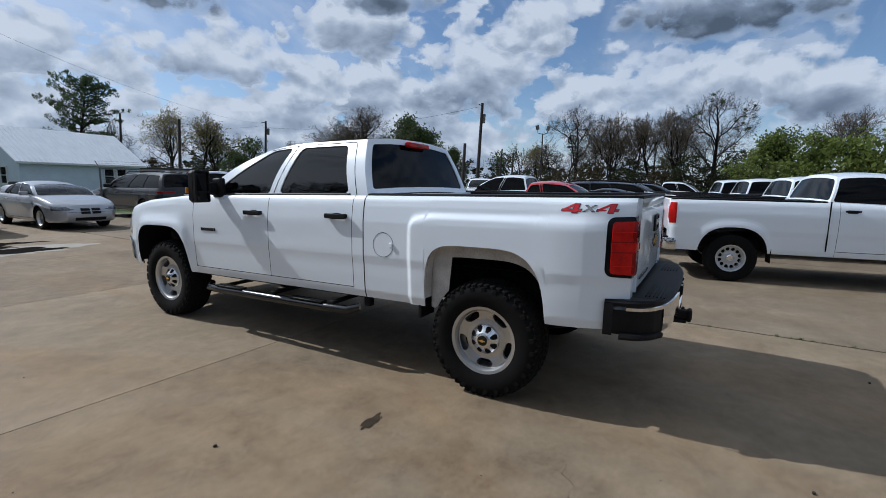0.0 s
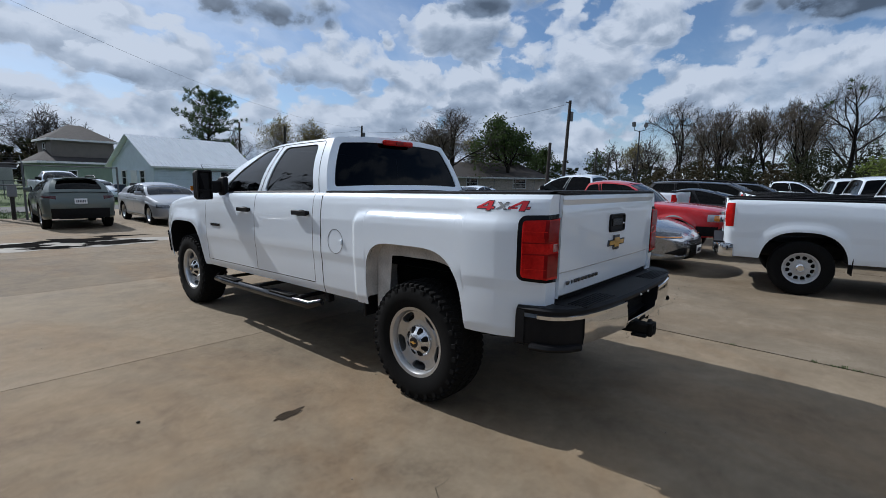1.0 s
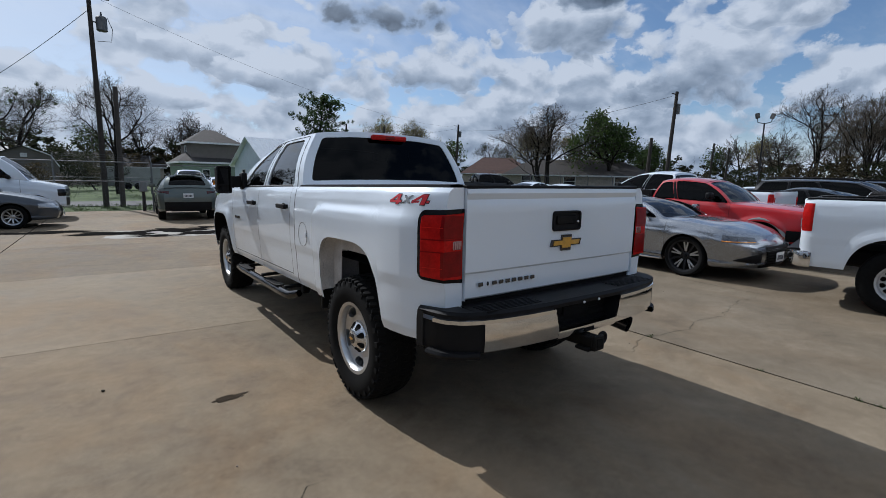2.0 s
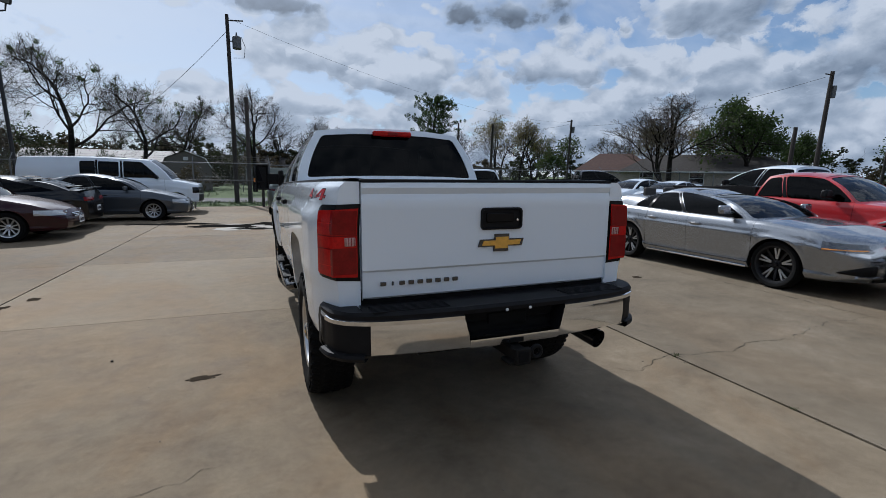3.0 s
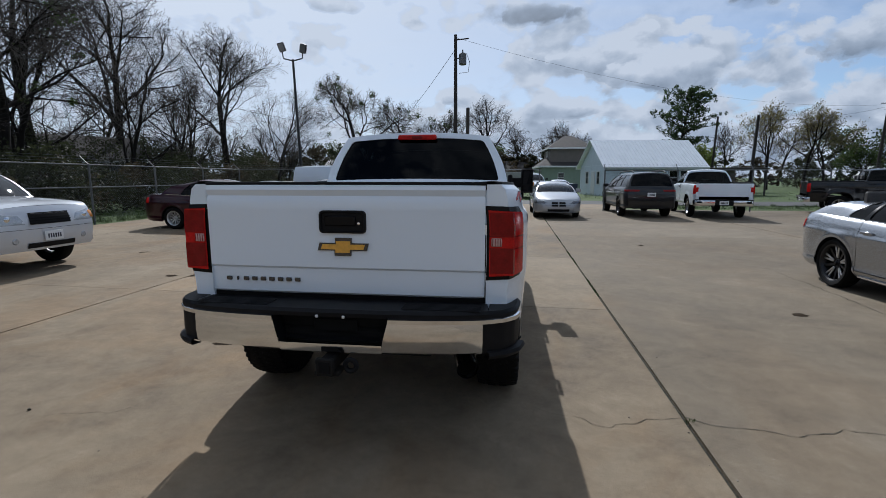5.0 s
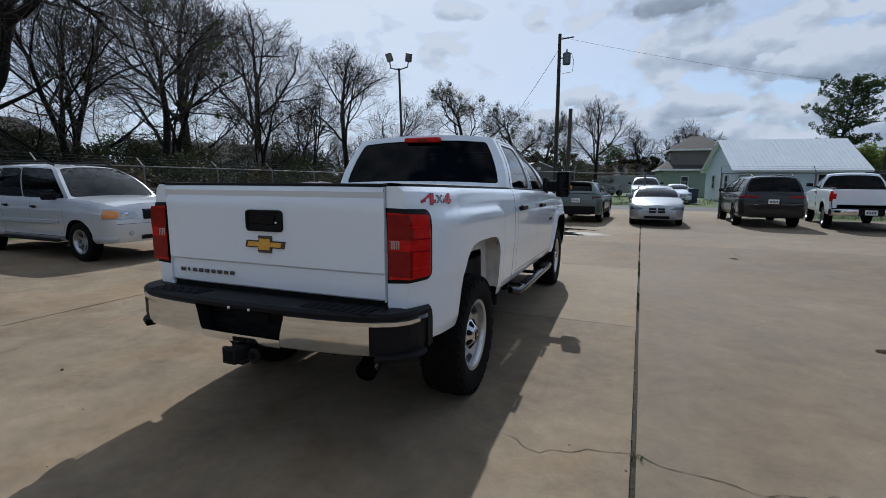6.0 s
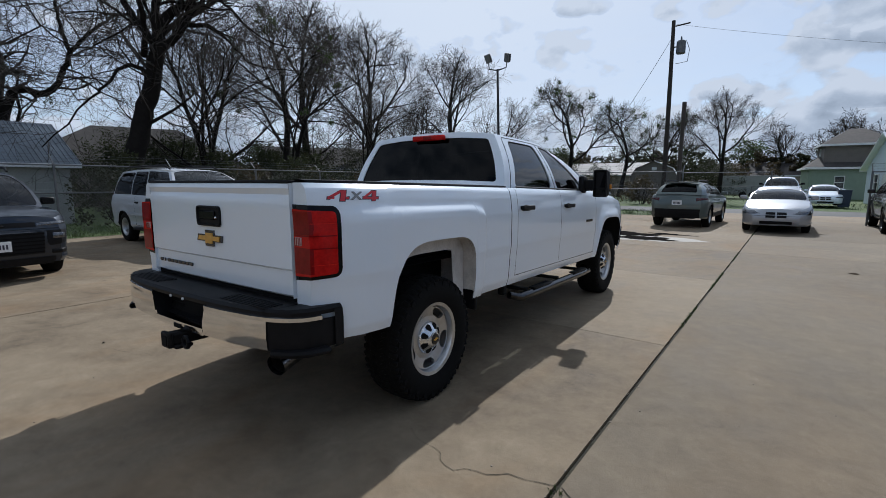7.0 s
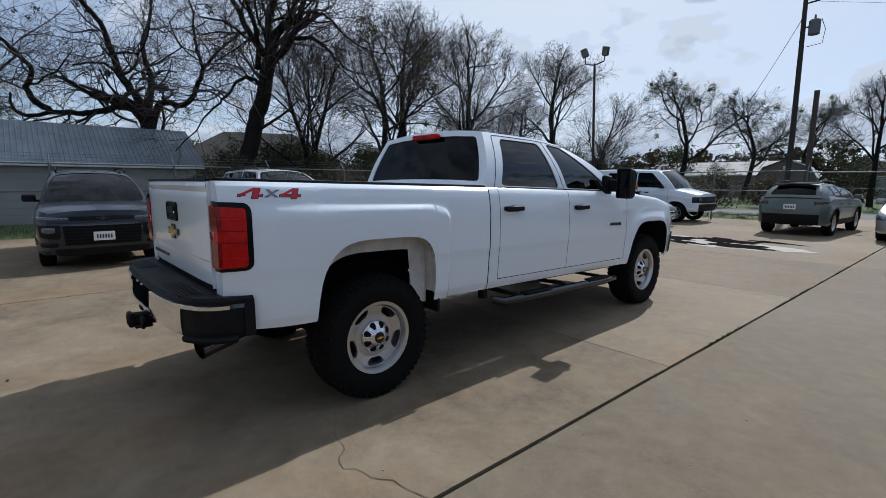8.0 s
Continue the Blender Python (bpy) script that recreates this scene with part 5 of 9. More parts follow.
def sedan(name, label, m, skin, trunk=0.0, **over):
    s = dict(wb=2.80, ro=1.02, fo=0.96, W=1.83, z0=0.22, R=0.325, Ra=0.385, Ha=0.40, an=2.0, flare=0.012, cf=0.65, cr=0.6, pf=0.66, pr=0.74, nf=0.10, nr=0.07,
             prof=PROF_CAR, sh=[(-1.1, 0.93), (-0.9, 1.03), (-0.3, 1.02), (1.0, 0.98), (2.2, 0.95), (2.6, 0.93), (3.2, 0.80), (3.62, 0.68), (3.8, 0.62)],
             yb=-0.42, yf=2.42, yr1=0.38, yf1=1.55, zr=1.40, wt=1.14, breaks=[0.0, 0.21, 0.335, 0.60, 1.0], breaks_top=[0.0, 0.13, 0.22, 0.52, 1.0], blind=(0,), doors=[0.42, 1.30, 2.42],
             margins={1: (0.025, 0.012, 0.015, 0.05), 2: (0.02, 0.03, 0.015, 0.045), 3: (0.03, 0.10, 0.015, 0.045)}, mirror=(2.05, 1.02), fascia=0.52, fascia_r=0.62,
             wheel={"meshes": W_SEDAN, "in": 0.125}, bow_f=0.075, bow_r=0.085, drop_f=0.09, drop_r=0.09)
    s.update(over)
    car, sp = base_car(name, label, "car", m, s, skin)
    part("hood", sp.top(s["yf"] - 0.05, sp.front, 0.045, 0.003), skin, car)
    part("trunk_lid", sp.top(sp.rear, s["yb"] + 0.08, 0.03, 0.003), skin, car)
    return car, sp, s


def suv(name, label, m, skin, **over):
    s = dict(wb=2.78, ro=0.92, fo=0.90, W=1.85, z0=0.28, R=0.36, Ra=0.43, Ha=0.45, an=2.2, flare=0.015, cf=0.5, cr=0.35, pf=0.76, pr=0.86, nf=0.07, nr=0.05,
             prof=PROF_SUV, sh=[(-1.0, 1.08), (0.0, 1.07), (2.2, 1.02), (2.5, 1.02), (3.1, 0.97), (3.5, 0.88), (3.7, 0.78)],
             yb=-0.86, yf=2.42, yr1=-0.55, yf1=1.55, zr=1.62, wt=1.22, breaks=[0.0, 0.30, 0.58, 1.0], doors=[0.45, 1.35, 2.35],
             margins={0: (0.14, 0.04, 0.015, 0.06), 1: (0.03, 0.03, 0.015, 0.05), 2: (0.03, 0.12, 0.015, 0.05)}, mirror=(2.05, 1.10), fascia=0.62, fascia_r=0.62,
             wheel={"meshes": W_SUV, "in": 0.13}, bulge_r=0.06, handle_drop=0.16, bow_f=0.055, bow_r=0.02, drop_f=0.07)
    s.update(over)
    car, sp = base_car(name, label, "car", m, s, skin)
    part("hood", sp.top(s["yf"] - 0.05, sp.front, 0.05, 0.003), skin, car)
    part("tail_deck", sp.top(sp.rear, s["yb"] + 0.06, 0.01, 0.003), skin, car)
    rails = s.get("rails")
    if rails:
        for side in (-1, 1):
            pts = [(side * (s["wt"] / 2 - 0.06), s["yr1"] + (s["yf1"] - s["yr1"]) * u, s["zr"] + 0.070 + (0.018 if 0 < k < 4 else -0.05) - 0.05 * max(0, u - 0.5)) for k, u in enumerate((0.04, 0.12, 0.5, 0.88, 0.96))]
            part("roof_rail", Geo().tube(pts, [0.018, 0.022, 0.022, 0.022, 0.018], 8), rails, car)
    return car, sp, s


def pickup(name, label, m, skin, bed_front, cab_rear, **over):
    s = dict(wb=3.6, ro=1.10, fo=0.92, W=2.0, z0=0.50, R=0.395, Ra=0.49, Ha=0.56, an=2.5, flare=0.02, fw=1.04, cf=0.45, cr=0.14, pf=0.80, pr=0.96, nf=0.04, nr=0.0,
             prof=PROF_TRUCK, sh=[(-1.2, 1.36), (1.3, 1.36), (2.6, 1.31), (3.3, 1.28), (3.9, 1.20), (4.4, 1.08)], blur=0.05, cabin=True,
             yr1=cab_rear + 0.14, yb=cab_rear, yf=2.95, yf1=2.25, zr=1.80, wt=1.38, breaks=[0.0, 1.0], doors=[cab_rear + 0.05, 2.95],
             margins={}, mirror=(2.65, 1.40), fascia=0.72, fascia_r=0.72, wheel={"meshes": W_STEEL, "in": 0.13}, bulge_r=0.02, handle=PLASTIC, handle_drop=0.12,
             seats=[(cab_rear + 0.75, 2)], inset=0.03, mirror_mat=PLASTIC, rocker=skin, bow_f=0.05)
    s.update(over)
    # the flank behind the cab belongs to the bed
    car, sp = base_car(name, label, "pickup truck", m, s, skin)
    part("hood", sp.top(s["yf"] - 0.05, sp.front, 0.05, 0.003), skin, car)
    zr = sp.sh(0)
    part("tailgate", Geo().box((0, sp.rear + 0.01, (zr + 0.82) / 2), (s["W"] - 0.36, 0.05, zr - 0.82), 0.012), skin, car)
    for side in (-1, 1):
        part("bed_corner", Geo().box((side * (s["W"] / 2 - 0.125), sp.rear + 0.01, (zr + 0.62) / 2), (0.125, 0.046, zr - 0.62), 0.012), skin, car)
    ym, yl = (sp.rear + bed_front) / 2, bed_front - sp.rear
    for side in (-1, 1):
        part("bed_rail", Geo().box((side * (s["W"] / 2 - 0.09), ym, zr + 0.002), (0.09, yl - 0.02, 0.03), 0.01), PLASTIC, car)
        part("bed_wall", Geo().box((side * (s["W"] / 2 - 0.16), ym, 1.1), (0.02, yl - 0.08, 0.5), 0.004), PLASTIC, car)
        part("cab_gap", Geo().box((side * (s["W"] / 2 - 0.004), bed_front + 0.02, 0.98), (0.012, 0.018, zr - s["z0"] - 0.08), 0.002), DARK, car)
    part("bed_floor", Geo().box((0, ym, 0.86), (s["W"] - 0.30, yl - 0.06, 0.03)), PLASTIC, car)
    part("bed_front_wall", Geo().box((0, bed_front - 0.01, 1.1), (s["W"] - 0.30, 0.04, 0.52)), PLASTIC, car)
    return car, sp, s


def truck_tail(car, sp, s, lamp_h=(0.92, 1.28), bumper=CHROME):
    zr = sp.sh(0)
    for side in (-1, 1):
        part("tail_light", sp.wrap(side, False, 0.10, 0.84, lambda u: lamp_h[0], lambda u: lamp_h[1], 0.014, 4, bulge=0.0), TAIL, car)
        plan = [(0.30, -0.145), (0.55, -0.140), (0.76, -0.120), (0.88, -0.085), (0.955, -0.030), (0.985, 0.045), (0.985, 0.12)]
        rows = [(0.485, -0.030), (0.500, -0.006), (0.540, 0.004), (0.640, 0.006), (0.690, -0.004), (0.702, -0.030)]

        def shell(k, r):
            (x, y), (z, proud) = plan[k], rows[r]
            turn = k / (len(plan) - 1)
            return (side * (x * s["W"] / 2.0 + proud * turn), sp.rear + y - proud * (1 - turn), z)
        bumper_ob = part("bumper_half", Geo().grid(shell, range(len(plan)), range(len(rows))), bumper, car)
        part("corner_step", Geo().box((side * 0.80 * s["W"] / 2, sp.rear - 0.10, 0.62), (0.17, 0.075, 0.075), 0.02), PLASTIC, bumper_ob)
    g = Geo().box((0, sp.rear - 0.06, 0.705), (1.9, 0.16, 0.03), 0.01)
    g.box((0, sp.rear - 0.09, 0.6), (0.64, 0.06, 0.18), 0.02)
    part("bumper_pad", g, PLASTIC, car)
    number_plate(car, sp.rear - 0.128, 0.6, -1)


def small_lot():
    # silver sedan with black roof edge, nose toward the lane
    car, sp, s = sedan("sedan", "silver sedan with dark alloy wheels on a concrete strip", at(6.31, 3.74, 180.3), SILVER, wb=2.77, ro=1.04, fo=0.98, W=1.84, R=0.335, Ra=0.385, Ha=0.40, zr=1.295, wt=1.10, yb=-0.70, yr1=0.26, yf=2.34, yf1=1.36, bow_f=0.085, bow_r=0.085, drop_r=0.13, breaks=[0.0, 0.235, 0.36, 0.62, 1.0], breaks_top=[0.0, 0.10, 0.20, 0.52, 1.0], mirror=(2.0, 1.05), mirror_mat=SILVER, sh=[(-1.1, 0.91), (-0.95, 0.995), (-0.4, 1.00), (0.4, 0.965), (1.0, 0.945), (2.2, 0.915), (2.6, 0.91), (3.2, 0.845), (3.55, 0.76), (3.8, 0.675)],
                       wheel={"meshes": W_BLACK, "in": 0.12})
    face(car, sp, SILVER, s, (0.62, 0.28, 0.50, 5, DARK), (0.42, 0.66, lambda u: 0.63 - 0.03 * u, lambda u: 0.74 - 0.05 * u), low_intake=(0.85, 0.24, 0.29), plate=0.40, lamp_mat=HEAD_DARK)
    part("upper_grille", sp.end(True, 0.535, 0.575, -0.66, 0.66, 2, 0.014, 12, 0.06), PLASTIC, car)
    tail(car, sp, SILVER, s, (0.28, 0.45, lambda u: 0.78, lambda u: 0.90))
    for side in (-1, 1):
        part("window_trim", Geo().grid(lambda y, k: (side * (sp.X(y, sp.sh(y)) - 0.010 + 0.004 * k), y, sp.sh(y) - 0.006 + 0.014 * k), list(np.linspace(-0.2, 2.2, 14)), [0, 1]), CHROME, car)
        part("sill_trim", Geo().box((side * 0.86, 1.4, 0.235), (0.03, 1.9, 0.03), 0.01), CHROME, car)
        part("side_intake", sp.wrap(side, True, 0.26, 0.84, lambda u: 0.30 + 0.05 * (1 - u), lambda u: 0.36 + 0.10 * min(1, 2 * u)), PLASTIC, car)
        part("nose_wing", sp.wrap(side, True, 0.10, 0.60, lambda u: 0.29, lambda u: 0.33, 0.022), SILVER, car)
        part("lamp_signal", sp.wrap(side, True, 0.41, 0.99, lambda u: 0.635, lambda u: 0.655, 0.014), AMBER, car)

    # red compact pickup
    car, sp, s = pickup("pickup_truck", "red compact pickup truck with grey wheel flares", at(8.55, 3.9, 182.0), RED, 0.85, 0.9, wb=3.1, ro=1.1, fo=0.85, W=1.78, z0=0.46, R=0.37, Ra=0.45, Ha=0.50,
                        yf=2.55, yf1=1.95, zr=1.60, wt=1.25, breaks=[0, 0.34, 1.0], breaks_top=[0, 0.30, 1.0], doors=[0.95, 2.55], mirror=(2.2, 1.28), sh=[(-1.2, 1.16), (1.3, 1.18), (2.6, 1.13), (3.3, 1.09), (3.75, 1.05), (4.0, 1.0)], pf=0.90, cf=0.30, nf=0.02,
                        flare=0.035, mirror_mat=PLASTIC, wheel={"meshes": W_SUV, "in": 0.13}, seats=[(1.6, 2)], fascia=0.66)
    face(car, sp, RED, s, (0.55, 0.70, 0.90, 4, CHROME), (0.20, 0.56, lambda u: 0.80, lambda u: 0.95), bumper=PLASTIC, low_intake=(0.6, 0.5, 0.6))
    part("hood_guard", sp.end(True, 0.96, 1.015, -0.92, 0.92, 2, 0.03, 12, 0.06), GLOSS_BLACK, car)
    for side in (-1, 1):
        for yc in (0, 3.1):
            g = Geo().grid(lambda a, k: (side * (0.905 + 0.02 * k * (1 - k) * 4), yc + (0.455 + 0.07 * k) * math.sin(a), 0.34 + (0.50 + 0.07 * k) * math.cos(a)), list(np.linspace(-1.5, 1.5, 17)), [0, 0.25, 0.5, 0.75, 1])
            part("wheel_flare", g, GREY_DECAL, car, "grey plastic wheel flare")
        part("bumper_end", sp.panel(side, sp.front - 0.40, sp.front, lambda y: 0.50, lambda y: 0.70, 4, 0.03), PLASTIC, car)
        part("turn_signal", sp.wrap(side, True, 0.09, 0.90, lambda u: 0.81, lambda u: 0.94, 0.013), AMBER, car)
    truck_tail(car, sp, s, (0.85, 1.1))

    # white pickup with steel wheels, tail toward the lane
    white, sp, s = pickup("pickup_truck", "white work pickup truck with painted steel wheels", at(6.12, -1.50, 191.5), WHITE, 1.27, 1.30, wb=3.75, yf=3.15, yf1=2.45, ro=0.97, Ra=0.52, Ha=0.56, an=2.6, bow_f=0.04,
                          doors=[1.42, 2.35, 3.15], breaks=[0, 0.5, 1.0], breaks_top=[0, 0.62, 1.0], mirror=(2.85, 1.42), seats=[(2.4, 2)])
    truck_tail(white, sp, s, (0.95, 1.30))
    face(white, sp, WHITE, s, (0.8, 0.75, 1.0, 3, DARK), (0.15, 0.7, lambda u: 0.85, lambda u: 1.0), bumper=PLASTIC)
    for side in (-1, 1):
        part("mud_flap", Geo().box((side * 0.88, 0.56, 0.47), (0.22, 0.012, 0.24), 0.004), PLASTIC, white)
    tagged(white, group="work trucks in a row")
    ux, uy = 0.98, 0.2
    for k in (1, 2, 3):
        copy_thing(white, at(6.45 + ux * 3.2 * k, -1.48 + uy * 3.2 * k - 0.5, 191.5))


small_lot()


def left_row():
    car, sp, s = sedan("sedan", "dark maroon sedan with silver alloy wheels", at(-8.95, 10.20, -90.0), MAROON, wb=2.78, ro=1.08, fo=0.98, W=1.85, zr=1.43)
    face(car, sp, MAROON, s, (0.5, 0.50, 0.60, 3, CHROME), (0.5, 0.52, lambda u: 0.56, lambda u: 0.68 - 0.03 * u), low_intake=(0.6, 0.28, 0.38), plate=0.42)
    tail(car, sp, MAROON, s, (0.3, 0.5, lambda u: 0.78, lambda u: 0.94))
    for side in (-1, 1):
        part("window_trim", Geo().grid(lambda y, k: (side * (sp.X(y, sp.sh(y)) - 0.010 + 0.004 * k), y, sp.sh(y) - 0.004 + 0.016 * k), list(np.linspace(-0.25, 2.3, 14)), [0, 1]), CHROME, car)

    car, sp, s = sedan("coupe", "black coupe with louvres over the rear window", at(-6.45, 12.35, 90.0), BLACK, wb=2.72, ro=1.1, fo=0.95, W=1.88, zr=1.36, yb=-0.75, yr1=0.45, doors=[0.75, 1.0, 2.3], breaks=[0, 0.4, 1.0], breaks_top=[0, 0.3, 1.0], blind=(),
                       margins={0: (0.25, 0.03, 0.02, 0.05), 1: (0.03, 0.1, 0.015, 0.045)}, sh=[(-1.2, 0.98), (-0.9, 1.04), (-0.3, 1.0), (1.0, 0.96), (2.2, 0.95), (2.6, 0.93), (3.2, 0.84), (3.62, 0.74), (3.8, 0.66)])
    face(car, sp, BLACK, s, None, (0.3, 0.6, lambda u: 0.55, lambda u: 0.66))
    tail(car, sp, BLACK, s, (0.05, 0.35, lambda u: 0.76, lambda u: 0.86), plate=0.55, lamp_mat=TAIL_DARK)
    for k in range(6):
        v = 0.12 + 0.15 * k
        part("louvre", Geo().box((0, -0.75 + 1.2 * v, 1.045 + 0.33 * v + 0.05), (1.05 - 0.12 * v, 0.17, 0.012), 0.004, Matrix.Rotation(radians(6), 4, "X")), PLASTIC, car)
    part("spoiler", Geo().box((0, -1.0, 1.09), (1.5, 0.16, 0.03), 0.01), BLACK, car)

    car, sp, s = sedan("sedan", "slate grey sedan with five-spoke wheels", at(-7.0, 14.75, -90.0), SLATE, wb=2.74, ro=1.0, fo=0.95, zr=1.41)
    face(car, sp, SLATE, s, (0.4, 0.42, 0.58, 2, CHROME), (0.4, 0.5, lambda u: 0.55, lambda u: 0.67), low_intake=(0.6, 0.26, 0.36), plate=0.36)
    tail(car, sp, SLATE, s, (0.3, 0.5, lambda u: 0.76, lambda u: 0.92))

    car, sp, s = suv("van", "white full-size cargo van with dark side windows", at(-7.55, 17.85, -90.0), WHITE, wb=3.5, ro=1.25, fo=0.80, W=2.0, z0=0.42, R=0.37, Ra=0.45, Ha=0.47, zr=2.02, wt=1.62, yb=-1.22, yr1=-1.12, yf=3.42, yf1=2.72,
                     sh=[(-1.3, 1.30), (2.0, 1.30), (3.0, 1.28), (3.5, 1.22), (4.0, 1.12), (4.4, 1.02)], breaks=[0, 0.385, 0.50, 0.66, 1.0], breaks_top=[0, 0.443, 0.578, 0.773, 1.0], blind=(0,), doors=[0.9, 1.9, 2.2, 3.2], nf=0.02, cf=0.3, pf=0.88, cr=0.2, pr=0.95,
                     margins={1: (0.03, 0.04, 0.06, 0.12), 2: (0.05, 0.08, 0.06, 0.12), 3: (0.06, 0.36, 0.03, 0.10)}, mirror=(2.95, 1.35), mirror_mat=PLASTIC, fascia=0.70, fascia_r=0.62, seats=[(2.4, 2)], handle=PLASTIC, base_crown=0.05)
    face(car, sp, WHITE, s, (0.80, 0.74, 0.98, 3, BLACK), (0.20, 0.66, lambda u: 0.76, lambda u: 0.98), bumper=PLASTIC, lamp_mat=BLACK)
    tail(car, sp, WHITE, s, (0.06, 0.84, lambda u: 0.9, lambda u: 1.2))

    car, sp, s = suv("suv", "silver-white long suv with black roof rack and price scrawl", at(-10.72, 3.42, -92.0), SILVER_WHITE, wb=3.28, ro=1.02, fo=0.93, W=1.88, z0=0.36, R=0.37, zr=1.80, yf=2.95, yf1=2.12, yb=-0.95, yr1=-0.70, wt=1.24,
                     sh=[(-1.1, 1.18), (0.0, 1.18), (2.6, 1.15), (3.0, 1.16), (3.6, 1.13), (4.0, 1.09), (4.3, 1.01)], cf=0.36, pf=0.85, breaks=[0, 0.34, 0.60, 1.0], doors=[0.75, 1.75, 2.85], mirror=(2.55, 1.2), mirror_mat=PLASTIC, handle=PLASTIC, fascia=0.72, rails=PLASTIC,
                     R2=0)
    face(car, sp, SILVER_WHITE, s, (0.42, 0.79, 0.99, 5, DARK), (0.20, 0.50, lambda u: 0.80, lambda u: 0.99), low_intake=(0.5, 0.42, 0.50), fog=(0.72, 0.55, 0.05), plate=0.60)
    tail(car, sp, SILVER_WHITE, s, (0.1, 0.8, lambda u: 0.9, lambda u: 1.2))
    for side in (-1, 1):
        part("turn_signal", sp.wrap(side, True, 0.19, 0.93, lambda u: 0.82, lambda u: 0.97, 0.014), AMBER, car)
        part("side_moulding", Geo().box((side * (s["W"] / 2 + 0.006), 1.5, 0.72), (0.02, 2.4, 0.07), 0.008), SILVER_WHITE, car)
        part("running_board", Geo().box((side * 0.88, 1.6, 0.36), (0.16, 2.0, 0.05), 0.015), PLASTIC, car)
    for k, w in enumerate((0.34, 0.22, 0.10)):
        g = Geo().box((-0.42, 2.50 - 0.10 * k, 1.552 + 0.073 * k), (w, 0.003, 0.035), 0.001, Matrix.Rotation(radians(-36), 4, "X"))
        part("window_scrawl", g, PLATE, car, "white scrawl on the windshield in plain bars")

    car, sp, s = suv("suv", "dark blue-grey compact suv facing out of its bay", at(-9.85, -0.66, -92.0), BLUE_GREY, wb=2.64, ro=0.85, fo=0.90, W=1.83, z0=0.25, zr=1.68, wt=1.24, yf=2.30, yf1=1.62, rails=PLASTIC, mirror=(1.98, 1.17), mirror_mat=PLASTIC, fascia=0.79, cf=0.46, pf=0.83, nf=0.05,
                     sh=[(-1.0, 1.12), (0.0, 1.11), (2.2, 1.07), (2.6, 1.07), (3.1, 1.03), (3.35, 0.99), (3.6, 0.93)], bow_f=0.06, crown=0.05)
    face(car, sp, BLUE_GREY, s, (0.72, 0.42, 0.745, 6, DARK), (0.26, 0.60, lambda u: 0.855 - 0.02 * u, lambda u: 0.905 - 0.02 * u), low_intake=(0.90, 0.25, 0.36), plate=0.56, bumper=BLUE_GREY, lamp_mat=HEAD_DARK)
    part("upper_grille", sp.end(True, 0.825, 0.895, -0.62, 0.62, 2, 0.014, 10, 0.06), PLASTIC, car)
    part("bright_bar", sp.end(True, 0.742, 0.756, -0.60, 0.60, 1, 0.022, 10, 0.06), BLACK_CHROME, car)
    g = Geo()
    cross_badge(g, lambda a, b, d: (a, sp.Y(sp.front, 0.86) + 0.078 + d, 0.86 + b), 0.20, 0.06, 0.01)
    part("badge", g, BLACK_CHROME, car)
    for side in (-1, 1):
        part("lamp_pod", sp.wrap(side, True, 0.16, 0.76, lambda u: 0.52 + 0.05 * (1 - u), lambda u: 0.76, 0.012), PLASTIC, car)
        part("low_headlight", sp.wrap(side, True, 0.07, 0.84, lambda u: 0.62, lambda u: 0.73, 0.020), HEAD_DARK, car)
        part("corner_slot", sp.wrap(side, True, 0.20, 0.84, lambda u: 0.40, lambda u: 0.47, 0.014), PLASTIC, car)
        part("arch_trim", Geo().grid(lambda a, k: (side * (0.905 + 0.014 * math.sin(math.pi * k)), 2.64 + (0.425 + 0.06 * k) * math.sin(a), 0.33 + (0.44 + 0.06 * k) * math.cos(a)), list(np.linspace(-1.4, 1.4, 15)), [0, 0.5, 1]), PLASTIC, car)
    tail(car, sp, BLUE_GREY, s, (0.2, 0.6, lambda u: 0.8, lambda u: 0.92))


left_row()


